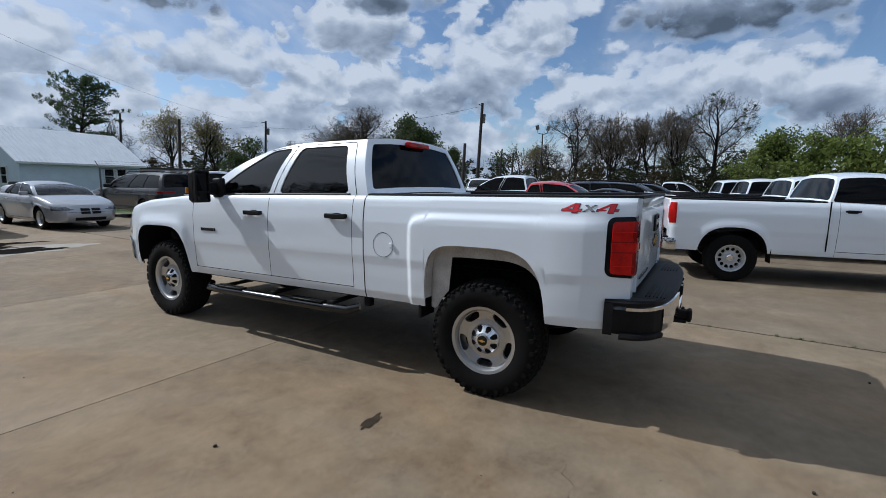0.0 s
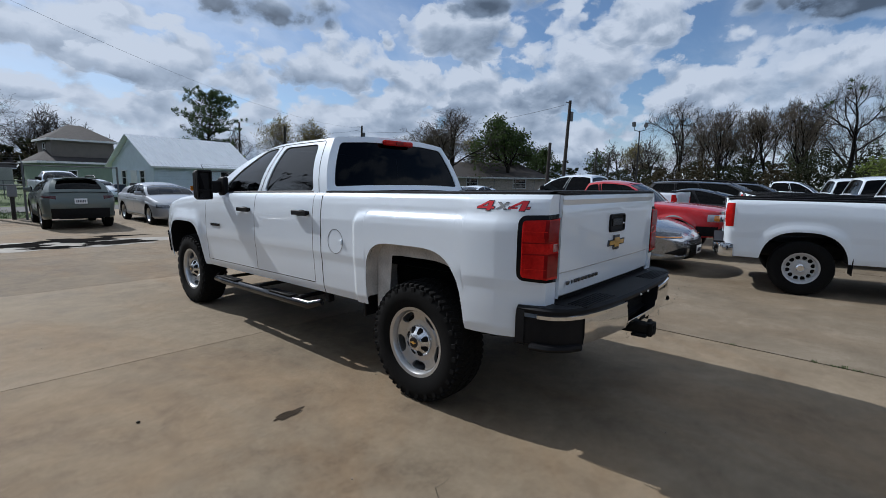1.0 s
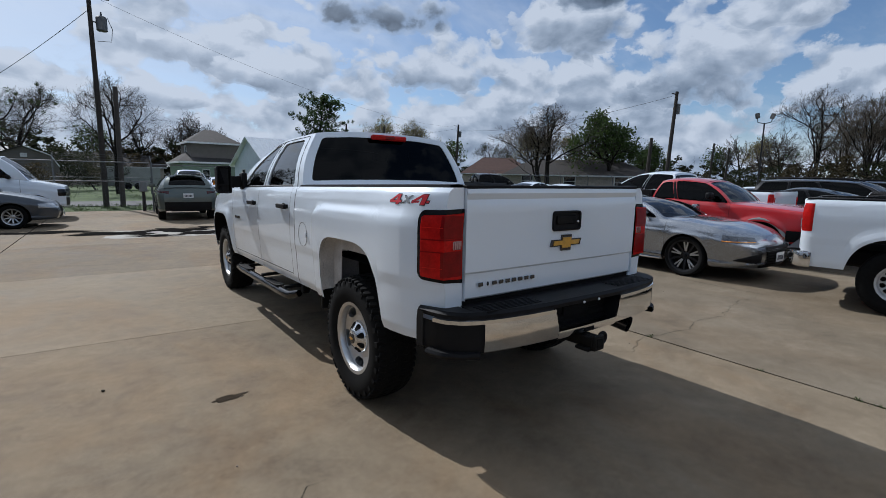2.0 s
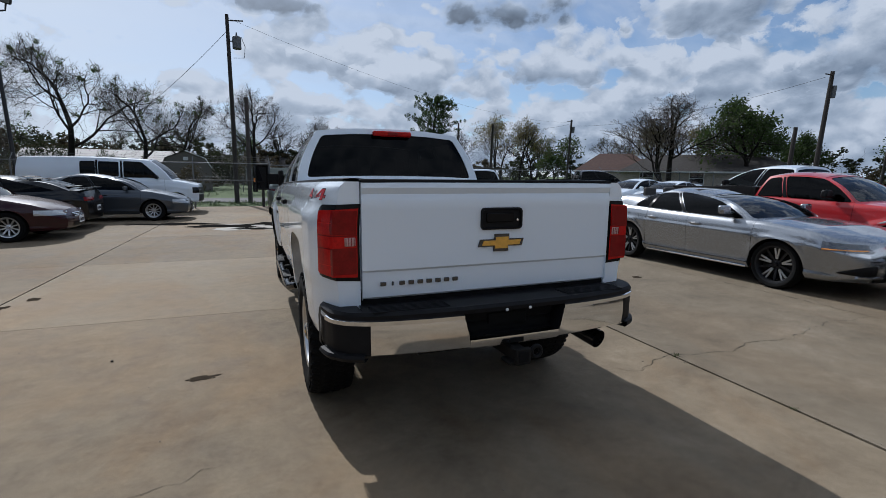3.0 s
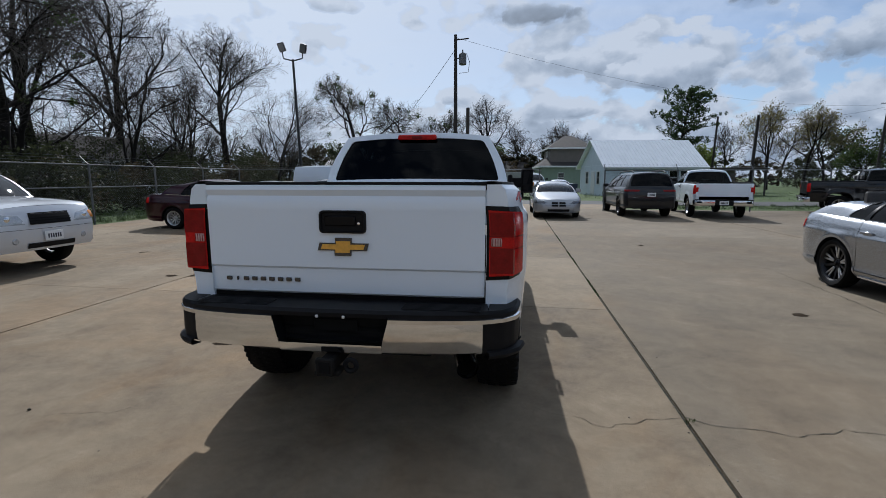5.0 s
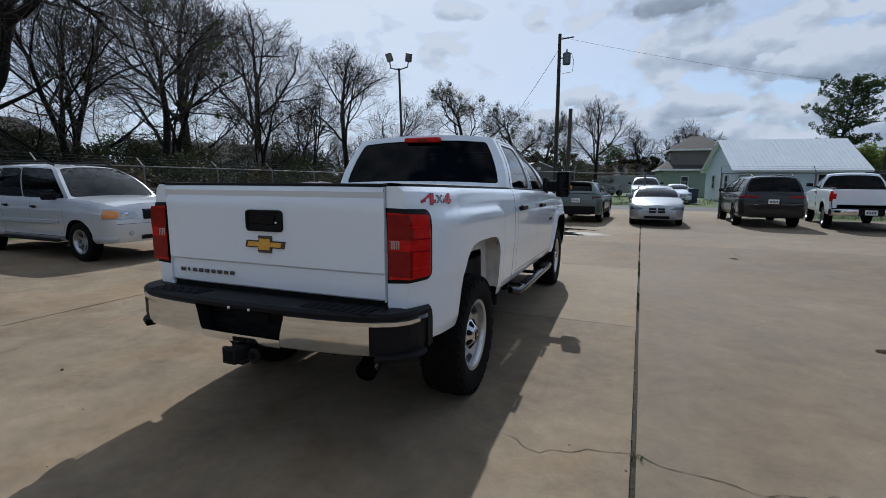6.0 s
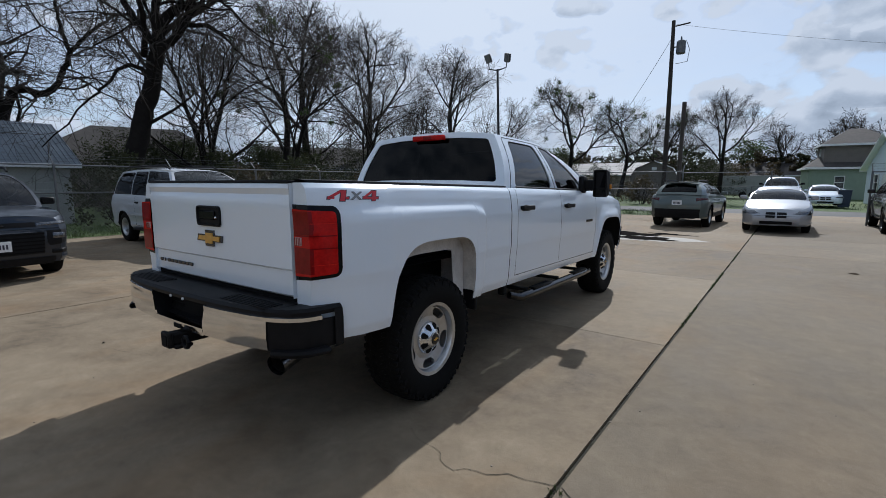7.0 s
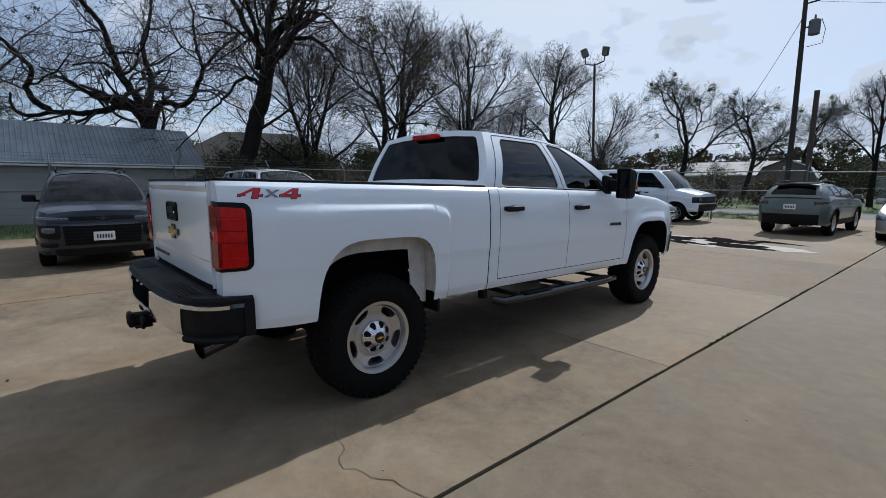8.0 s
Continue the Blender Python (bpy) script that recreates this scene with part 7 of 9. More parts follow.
def ground_marks():
    cracks = [[(1.09, -0.42), (1.30, -0.50), (1.55, -0.60), (1.80, -0.47), (2.06, -0.45), (2.30, -0.50), (2.62, -0.58), (2.95, -0.45), (3.5, -0.52), (4.4, -0.30), (5.2, -0.4)],
              [(-2.07, -0.94), (-1.8, -0.91), (-1.62, -0.82), (-1.45, -0.78)], [(3.2, 6.4), (4.1, 7.3), (4.0, 8.6), (4.9, 10.2)], [(-4.0, 6.6), (-2.9, 6.9), (-2.0, 6.5), (-0.8, 7.0)]]
    for k, c in enumerate(cracks):
        single("crack", ribbon(c, 0.0016 if k else 0.0028, 0.003, 0.055, k), SOIL, "thin dark crack across a concrete slab", "crack", kind="structure")
    single("crack", ribbon([(5.05, -1.0), (5.15, 0.4), (5.1, 2.0), (5.2, 3.6), (5.25, 5.4)], 0.006, 0.003, 0.05, 40), SOIL, "dirt-filled crack along the parked cars", "crack", kind="structure")
    single("oil_stain", blotch(-1.67, 0.44, 0.105, 0.036, 0.003, 2.0, 0.6, 0.08), OIL, "small dark oil stain on concrete", "stain", kind="structure")
    for k, (x, y) in enumerate([(-4.30, 3.15), (-3.95, 3.20), (-3.76, 3.56), (4.15, 2.15), (-6.5, 5.2), (3.9, 7.6)]):
        single("oil_stain", blotch(x, y, 0.09, 0.06, 0.003, 3 + k, 0.5, k), OIL, "small dark drip stain on concrete", "stain", kind="structure")
    # wet patch that drains across the lot
    # pale patch painted as the sky mirrored in the wet film
    single("damp_edge", blotch(-0.9, 11.2, 1.8, 0.95, 0.003, 11, 0.6, -0.25), SKY_SHEEN, "pale wet sheen round a puddle, sky reflection put into its colour", "stain", kind="structure")
    for k, (x, y, a, b) in enumerate([(-2.0, 11.6, 0.95, 0.46), (-0.7, 11.9, 0.85, 0.42), (-0.2, 10.9, 0.75, 0.36), (-3.6, 12.6, 1.2, 0.26), (0.3, 12.3, 0.5, 0.2), (-1.3, 10.7, 0.5, 0.24)]):
        single("puddle", blotch(x, y, a, b, 0.006, 20 + k, 0.7, -0.2), WET, "dark shallow puddle with ragged edge", "puddle")
    # weeds in the wide joint
    rnd = random.Random(4)
    g = Geo()
    y = -6.0
    while y < 16:
        for _ in range(3):
            if noise.noise((y * 1.3, 2.0, 0.5)) > 0.22:
                tuft(g, 2.05 + 0.015 * y + rnd.uniform(-0.012, 0.012), y + rnd.uniform(-0.1, 0.1), 5, 0.020, 0.012, rnd)
        if rnd.random() < 0.045:
            tuft(g, 2.05 + 0.015 * y, y, 14, 0.028, 0.022, rnd)
        y += 0.07
    tuft(g, 2.06, -0.47, 20, 0.03, 0.03, rnd)
    tagged(single("joint_weeds", g, BLADE, "small green weeds growing in the slab joint", "weeds"), kind="stuff")
    g = Geo()
    for _ in range(420):
        x, y = rnd.uniform(-7, 8), rnd.uniform(-4, 14)
        s = rnd.uniform(0.0015, 0.0055)
        g.box((x, y, s * 0.4), (s * 2, s * 1.4, s), s * 0.3, Matrix.Rotation(rnd.uniform(0, 3), 4, "Z"))
    for _ in range(90):
        y = rnd.uniform(-3, 12)
        s = rnd.uniform(0.002, 0.006)
        g.box((2.05 + 0.015 * y + rnd.uniform(-0.05, 0.05), y, s * 0.4), (s * 2, s * 1.5, s), s * 0.3, Matrix.Rotation(rnd.uniform(0, 3), 4, "Z"))
    tagged(single("grit", g, PEBBLE, "scattered grit and pebbles on the concrete", "grit"), kind="stuff")
    # a few dead leaves and a stone
    g = Geo()
    for x, y in ((-2.38, 1.03), (-2.2, -0.9), (-1.05, -1.95), (0.95, -2.6)):
        g.box((x, y, 0.006), (0.020, 0.016, 0.012), 0.005, Matrix.Rotation(x * 3, 4, "Z"))
    tagged(single("stones", g, SOIL, "small dark clods lying on the concrete", "stones"), kind="stuff")
    # grass at the edges of the lot
    g = Geo()
    for _ in range(5200):
        if rnd.random() < 0.55:
            x, y = -12.6 - rnd.random() ** 1.5 * 4.5, rnd.uniform(-9, 21)
        else:
            x, y = rnd.uniform(-13, 30), 20.45 + rnd.random() ** 1.3 * 4.0
            if -0.2 < x < 6.7:
                continue
        tuft(g, x, y, 6, 0.13, 0.12, rnd)
    tagged(single("verge_grass", g, BLADE, "uneven green grass along the edge of the lot", "grass"), kind="stuff")
    g = Geo()
    for _ in range(1500):
        x, y = rnd.uniform(-40, 30), rnd.uniform(30, 46)
        tuft(g, x, y, 5, 0.2, 0.35, rnd)
    tagged(single("lawn_grass", g, BLADE, "green lawn grass across the street", "grass"), kind="stuff")


ground_marks()

# ---- buildings, fences, poles ----
SIDING = surface("pale_blue_siding", (0.55, 0.62, 0.68), 0.6, scale=2, vary=0.08)
GREEN_WALL = surface("green_siding", (0.20, 0.26, 0.20), 0.7, scale=2, vary=0.1)
BROWN_WALL = surface("brown_siding", (0.13, 0.115, 0.10), 0.75, scale=2, vary=0.12)
TAN_WALL = surface("tan_brick", (0.36, 0.31, 0.26), 0.8, scale=3, vary=0.2, bump=0.004)
WHITE_WALL = surface("weathered_white_boards", (0.27, 0.28, 0.265), 0.75, scale=1.5, vary=0.2)
SHINGLE = surface("brown_shingles", (0.040, 0.035, 0.032), 0.95, scale=3, vary=0.3, bump=0.01)
METAL_ROOF = surface("white_metal_roof", (0.84, 0.86, 0.88), 0.32, 0.0, scale=1.5, vary=0.06)
RUST_ROOF = surface("weathered_tin_roof", (0.165, 0.195, 0.23), 0.42, 0.55, scale=0.9, vary=0.4, fine=14)
TRIM = surface("white_trim", (0.62, 0.63, 0.63), 0.6, scale=4, vary=0.06)
CURTAIN = surface("window_blind", (0.30, 0.31, 0.30), 0.8, scale=5, vary=0.15)
GALV = surface("galvanised_steel", (0.13, 0.135, 0.14), 0.55, 0.5, scale=12, vary=0.15)
WOOD_POLE = surface("creosoted_pole", (0.030, 0.025, 0.021), 0.85, scale=9, vary=0.35, bump=0.004)
WOOD_GREY = surface("grey_boards", (0.055, 0.047, 0.041), 0.85, scale=5, vary=0.3)
LAMP_CASE = surface("dark_lamp_case", (0.03, 0.03, 0.032), 0.5, 0.4, scale=20, vary=0.2)
LAMP_GLASS = surface("lamp_glass", (0.16, 0.165, 0.17), 0.15, scale=30, vary=0.1, coat=1)
WIRE = surface("black_cable", (0.02, 0.02, 0.02), 0.7, scale=20, vary=0.2)
BIN = surface("dark_blue_bin", (0.02, 0.03, 0.06), 0.5, scale=20, vary=0.2)


def window_on(parent, x, y, z, w, h, nx, ny, bars=True):
    """A window on a wall; (nx, ny) is the way it faces."""
    turn = Matrix.Translation((x, y, z)) @ Matrix.Rotation(math.atan2(ny, nx) + math.pi / 2, 4, "Z")
    win = new("window")
    win.parent, win.matrix_basis = parent, turn
    g = Geo()
    for s in (-1, 1):
        g.box((s * w / 2, -0.02, 0), (0.08, 0.07, h + 0.08), 0.006)
        g.box((0, -0.02, s * h / 2), (w + 0.08, 0.07, 0.08), 0.006)
    if bars:
        g.box((0, -0.015, 0), (w, 0.05, 0.05), 0.005)
    part("window_frame", g, TRIM, win)
    part("pane", Geo().box((0, 0.0, 0), (w, 0.01, h)), PANE, win)
    part("blind", Geo().box((0, 0.03, h * 0.1), (w, 0.01, h * 0.8)), CURTAIN, win)


def house(name, label, x, y, turn, L, D, wall_h, ridge, wall_mat, roof_mat, hip=0.0, over=0.35, ribs=0.0, windows=(), boards=0.0, gable_mat=None):
    """L along local x (the ridge), D deep along local y; the front faces local -y."""
    h = thing(name, label, "house", pose(x, y, 0, 0, 0, turn))
    g = Geo()
    t = 0.18
    for s in (-1, 1):
        g.box((0, s * (D / 2 - t / 2), wall_h / 2 - 0.05), (L, t, wall_h + 0.1), 0.01)
        g.box((s * (L / 2 - t / 2), 0, wall_h / 2 - 0.05), (t, D - 2 * t, wall_h + 0.1), 0.01)
    part("wall", g, wall_mat, h)
    if boards:
        b = Geo()
        for k in range(int(wall_h / boards)):
            for s in (-1, 1):
                b.box((0, s * (D / 2 + 0.006), boards * (k + 0.55)), (L, 0.014, boards * 0.86), 0.005)
                b.box((s * (L / 2 + 0.006), 0, boards * (k + 0.55)), (0.014, D, boards * 0.86), 0.005)
        tagged(part("siding_board", b, wall_mat, h), kind="stuff")
    if not hip:
        for s in (-1, 1):
            g = Geo().prism([(-D / 2, wall_h), (D / 2, wall_h), (0, ridge - 0.06)], lambda a, b, d: (s * (L / 2 - 0.16 * d), a, b), 1.0)
            part("gable", g, gable_mat or wall_mat, h)
    lx, dy = L / 2 + over, D / 2 + over
    ez = wall_h - over * (ridge - wall_h) / (D / 2)
    rx = lx - hip
    for s in (-1, 1):
        g = Geo()
        a = [Vector((-lx, s * dy, ez)), Vector((lx, s * dy, ez)), Vector((rx, 0, ridge)), Vector((-rx, 0, ridge))]
        up = Vector((0, 0, 0.07))
        g.add([*a, *[p + up for p in a]], [(0, 1, 2, 3), (4, 5, 6, 7), (0, 1, 5, 4), (1, 2, 6, 5), (2, 3, 7, 6), (3, 0, 4, 7)])
        roof = part("roof", g, roof_mat, h)
        if ribs:
            g = Geo()
            n = int(2 * lx / ribs)
            for k in range(n + 1):
                xx = -lx + 2 * lx * k / n
                p, q = Vector((xx, s * dy, ez + 0.075)), Vector((xx, 0.0, ridge + 0.075))
                g.tube([p, q], 0.03 if ribs > 0.2 else 0.022, 5)
            tagged(part("roof_ribs", g, roof_mat, roof), kind="stuff")
    if hip:
        for s in (-1, 1):
            g = Geo()
            a = [Vector((s * lx, -dy, ez)), Vector((s * lx, dy, ez)), Vector((s * rx, 0, ridge))]
            up = Vector((0, 0, 0.07))
            g.add([*a, *[p + up for p in a]], [(0, 1, 2), (3, 4, 5), (0, 1, 4, 3), (1, 2, 5, 4), (2, 0, 3, 5)])
            part("roof_end", g, roof_mat, h)
    g = Geo()
    for s in (-1, 1):
        g.box((0, s * (dy + 0.01), ez + 0.01), (2 * lx, 0.03, 0.14), 0.006)
    if hip:
        for s in (-1, 1):
            g.box((s * (lx + 0.01), 0, ez + 0.01), (0.03, 2 * dy, 0.14), 0.006)
    part("fascia", g, TRIM, h)
    for wx, wy, wz, ww, wh, nx, ny in windows:
        window_on(h, wx, wy, wz, ww, wh, nx, ny)
    return h


def buildings():
    a = 10.0
    ca, sa = math.cos(radians(a)), math.sin(radians(a))
    L, D = 8.2, 6.4
    cx, cy = 8.9 + ca * L / 2 - sa * D / 2, 37.4 + sa * L / 2 + ca * D / 2
    h = house("metal_roof_house", "pale blue boarded house with white ribbed metal roof", cx, cy, a, L, D, 2.55, 4.75, SIDING, METAL_ROOF, ribs=0.3, boards=0.2,
              windows=[(1.6, -D / 2 - 0.02, 1.55, 0.75, 1.1, 0, -1), (2.55, -D / 2 - 0.02, 1.55, 0.75, 1.1, 0, -1), (-L / 2 - 0.02, 1.2, 1.5, 0.7, 1.1, -1, 0), (-L / 2 - 0.02, -1.6, 1.5, 0.7, 1.1, -1, 0)])
    part("air_conditioner", Geo().box((1.6, -D / 2 - 0.2, 1.2), (0.6, 0.4, 0.38), 0.03), LAMP_CASE, h)
    part("door", Geo().box((-L / 2 - 0.03, -0.3, 1.03), (0.06, 0.9, 2.06), 0.02), TRIM, h)
    # two-storey house behind
    h = thing("two_storey_house", "two-storey house with green lower wall and brown hip roof", "house", pose(8.2, 57.0, 0, 0, 0, 4) @ Matrix.Diagonal((0.70, 0.8, 0.94, 1)))
    g = Geo().box((0, 0, 1.5), (10.5, 8, 3.1), 0.02)
    part("lower_wall", g, GREEN_WALL, h)
    part("upper_wall", Geo().box((0, 0.6, 4.4), (7.2, 6.0, 2.0), 0.02), BROWN_WALL, h)
    for z, lx, dy, rz, rx, y0, mat in ((3.0, 5.7, 4.5, 4.2, 3.2, 0.0, SHINGLE), (5.3, 4.1, 3.5, 7.0, 0.8, 0.6, SHINGLE)):
        g = Geo()
        p = [(-lx, y0 - dy, z), (lx, y0 - dy, z), (lx, y0 + dy, z), (-lx, y0 + dy, z), (-rx, y0, rz), (rx, y0, rz)]
        if z < 4:
            p[4], p[5] = (-3.4, y0 + 0.5, rz + 0.2), (3.4, y0 + 0.5, rz + 0.2)
        g.add(p, [(0, 1, 2, 3), (0, 1, 5, 4), (1, 2, 5), (2, 3, 4, 5), (3, 0, 4)])
        part("roof", g, mat, h)
        g = Geo()
        for s in (-1, 1):
            g.box((0, y0 + s * dy, z - 0.03), (2 * lx, 0.05, 0.2), 0.01)
            g.box((s * lx, y0, z - 0.03), (0.05, 2 * dy, 0.2), 0.01)
        part("fascia", g, TRIM, h)
    window_on(h, -3.62, 0.6, 4.4, 0.9, 1.2, -1, 0)
    window_on(h, -2.0, -4.02, 1.6, 1.0, 1.2, 0, -1)
    # brick ranch houses across the street, to the east
    house("ranch_house", "long tan brick ranch house with brown hip roof", 46.8, 36.5, -44, 17, 8, 2.4, 4.1, TAN_WALL, SHINGLE, hip=3.6, over=0.6,
          windows=[(-6, -4.02, 1.5, 1.4, 1.2, 0, -1), (-1, -4.02, 1.5, 1.4, 1.2, 0, -1), (5, -4.02, 1.5, 1.6, 1.2, 0, -1)])
    house("ranch_house", "brick ranch house with red-brown roof among trees", 50.0, 54.5, -40, 11, 8, 2.6, 5.0, TAN_WALL, surface("red_brown_shingles", (0.085, 0.045, 0.035), 0.9, scale=3, vary=0.3), hip=3.5,
          windows=[(-3, -4.02, 1.5, 1.4, 1.2, 0, -1), (3, -4.02, 1.5, 1.4, 1.2, 0, -1)])
    h = thing("carport", "low dark open carport with flat roof", "carport", pose(19.0, 43.0, 0, 0, 0, 8))
    part("roof", Geo().box((0, 0, 2.3), (8, 5, 0.16), 0.03), WOOD_GREY, h)
    for x in (-3.8, 0, 3.8):
        part("post", Geo().box((x, -2.3, 1.1), (0.12, 0.12, 2.3), 0.01), WOOD_GREY, h)
    part("back_wall", Geo().box((0, 2.4, 1.1), (8, 0.12, 2.3), 0.01), BROWN_WALL, h)
    # small barn-shaped shed
    h = thing("garden_shed", "small grey barn-shaped garden shed", "shed", pose(-7.0, 45.5, 0, 0, 0, 8))
    outline = [(-2.0, 0), (2.0, 0), (2.0, 2.0), (1.55, 2.8), (0, 3.45), (-1.55, 2.8), (-2.0, 2.0)]
    g = Geo().prism(outline, lambda a_, b_, d: (a_, -1.5 + 4.0 * d, b_ - 0.05), 1.0)
    part("body", g, BROWN_WALL, h)
    for k in range(2, 6):
        (x0, z0), (x1, z1) = outline[k], outline[k + 1]
        mid = ((x0 + x1) / 2, 0.5, (z0 + z1) / 2)
        part("roof_panel", Geo().box(mid, (math.hypot(x1 - x0, z1 - z0) + 0.08, 4.3, 0.06), 0.01, Matrix.Rotation(-math.atan2(z1 - z0, x1 - x0), 4, "Y")), METAL_ROOF if k in (2, 3) else SHINGLE, h)
    part("gable_vent", Geo().box((0, -1.53, 2.75), (0.4, 0.04, 0.3), 0.01), TRIM, h)
    # long tin-roofed shed beyond the west fence
    h = house("tin_roof_shed", "long white shed with weathered corrugated tin roof", -21.4, -3.2, 90, 14.0, 5.2, 2.25, 3.75, WHITE_WALL, RUST_ROOF, over=0.3, ribs=0.16, boards=0.25)
    house("brick_house", "brown house with dark hip roof behind trees", -36.0, 13.0, 70, 13, 9, 2.7, 5.4, BROWN_WALL, SHINGLE, hip=4.2)
    house("grey_house", "pale grey cottage half hidden by trees", -32.0, 27.0, 60, 10, 7, 2.8, 4.6, WHITE_WALL, SHINGLE, windows=[(2, -3.52, 1.6, 1.0, 1.1, 0, -1)])
    house("low_house", "low house with pale roof far across the street", -17.0, 62.0, 5, 14, 8, 2.5, 4.0, TAN_WALL, surface("pale_roof", (0.22, 0.21, 0.20), 0.7, scale=2, vary=0.15))
    house("low_house", "low tan house among far trees", -1.0, 78.0, 0, 12, 8, 2.5, 4.2, TAN_WALL, SHINGLE)
    # box trailer and bins across the street
    h = thing("box_trailer", "white enclosed box trailer standing on grass", "trailer", pose(0.2, 52.0, 0, 0, 0, 0))
    part("box", Geo().box((0, 0, 1.25), (4.6, 2.0, 1.8), 0.05), WHITE_WALL, h)
    for x in (-0.4, 0.4):
        part("wheel", Geo().lathe([(0.0, -0.08), (0.28, -0.08), (0.32, -0.05), (0.32, 0.05), (0.28, 0.08), (0, 0.08)], 20), RUBBER, h, "", pose(x, -1.0, 0.32, 0, 0, 90))
    for x, y in ((5.9, 34.5), (8.6, 34.9)):
        b = thing("wheelie_bin", "dark blue wheeled rubbish bin beside the house", "bin", pose(x, y, 0))
        g = Geo().grid(lambda k, z: ((0.26 + 0.06 * z) * (-1, 1, 1, -1, -1)[k], (0.30 + 0.06 * z) * (-1, -1, 1, 1, -1)[k], z), range(5), [0.02, 0.5, 1.0])
        part("body", g, BIN, b)
        part("lid", Geo().box((0, 0, 1.03), (0.66, 0.76, 0.06), 0.02), BIN, b)


buildings()


def fence(name, label, pts, height, step, barbed, rails=(1.0,), skip=()):
    """A chain-link fence with posts, rails, woven wire and slanted arms."""
    f = thing(name, label, "fence")
    woven = Geo()
    posts = []
    for (x0, y0), (x1, y1) in zip(pts[:-1], pts[1:]):
        d = Vector((x1 - x0, y1 - y0, 0))
        n = max(1, round(d.length / step))
        way = d.normalized()
        out = Vector((-way.y, way.x, 0))
        for k in range(n + 1):
            p = Vector((x0, y0, 0)) + d * k / n
            if any((p - q).length < 0.05 for q in posts):
                continue
            posts.append(p)
            g = Geo().tube([p + Vector((0, 0, -0.05)), p + Vector((0, 0, height + 0.03))], 0.032, 8)
            if barbed:
                g.tube([p + Vector((0, 0, height)), p + Vector((0, 0, height + 0.28)) + out * 0.30], 0.017, 6)
            part("post", g, GALV, f)
        for r in rails:
            part("rail", Geo().tube([(x0, y0, height * r), (x1, y1, height * r)], 0.021, 7), GALV, f)
        if barbed:
            for j in (0.35, 0.7, 1.0):
                q = out * 0.30 * j + Vector((0, 0, 0.28 * j))
                part("barbed_wire", Geo().tube([Vector((x0, y0, height)) + q, Vector((x1, y1, height)) + q], 0.004, 4), GALV, f)
        pitch = 0.09
        count = int(d.length / pitch)
        for k in range(-int(height / pitch), count):
            for s in (0, 1):
                a0, a1 = k * pitch, k * pitch + height
                z0, z1 = (0.03, height) if s == 0 else (height, 0.03)
                if a0 < 0:
                    z0 += (z1 - z0) * (-a0) / (a1 - a0)
                    a0 = 0
                if a1 > d.length:
                    z1 = z0 + (z1 - z0) * (d.length - a0) / (a1 - a0)
                    a1 = d.length
                p, q = Vector((x0, y0, z0)) + way * a0, Vector((x0, y0, z1)) + way * a1
                o = out * 0.0014
                woven.add([p - o, p + o, p + Vector((0, 0, 0.0028)), q - o, q + o, q + Vector((0, 0, 0.0028))], [(0, 1, 4, 3), (1, 2, 5, 4), (2, 0, 3, 5)])
    me = bpy.data.meshes.new("woven_wire")
    me.from_pydata(woven.v, [], woven.f)
    me.materials.append(GALV)
    tagged(part("woven_wire", me, None, f), kind="stuff")
    return f


fence("chain_link_fence", "galvanised chain-link fence with barbed wire arms along the lot", [(-12.9, -16.0), (-12.9, 19.5), (-0.6, 19.6)], 1.95, 3.0, True, (1.0, 0.62))
fence("chain_link_fence", "galvanised chain-link fence beside the lot's gateway", [(5.3, 19.2), (34.0, 19.9)], 1.85, 3.1, True, (1.0,))
fence("chain_link_fence", "low chain-link fence across the street", [(-30.0, 41.0), (4.0, 41.0)], 1.2, 3.0, False)
g = thing("gate", "sliding chain-link gate standing across the entrance", "gate")
part("gate_rail", Geo().tube([(-0.6, 19.75, 1.9), (2.4, 20.6, 1.9)], 0.02, 7), GALV, g)
part("gate_post", Geo().tube([(2.45, 20.7, -0.05), (2.45, 20.7, 1.95)], 0.035, 8), GALV, g)
box = thing("control_box", "dark utility box on a short post near the fence", "box", pose(-0.9, 20.0, 0))
part("post", Geo().box((0, 0, 0.55), (0.12, 0.1, 1.2), 0.01), WOOD_POLE, box)
part("cabinet", Geo().box((0, -0.1, 1.0), (0.26, 0.14, 0.4), 0.02), GREY_DECAL, box)


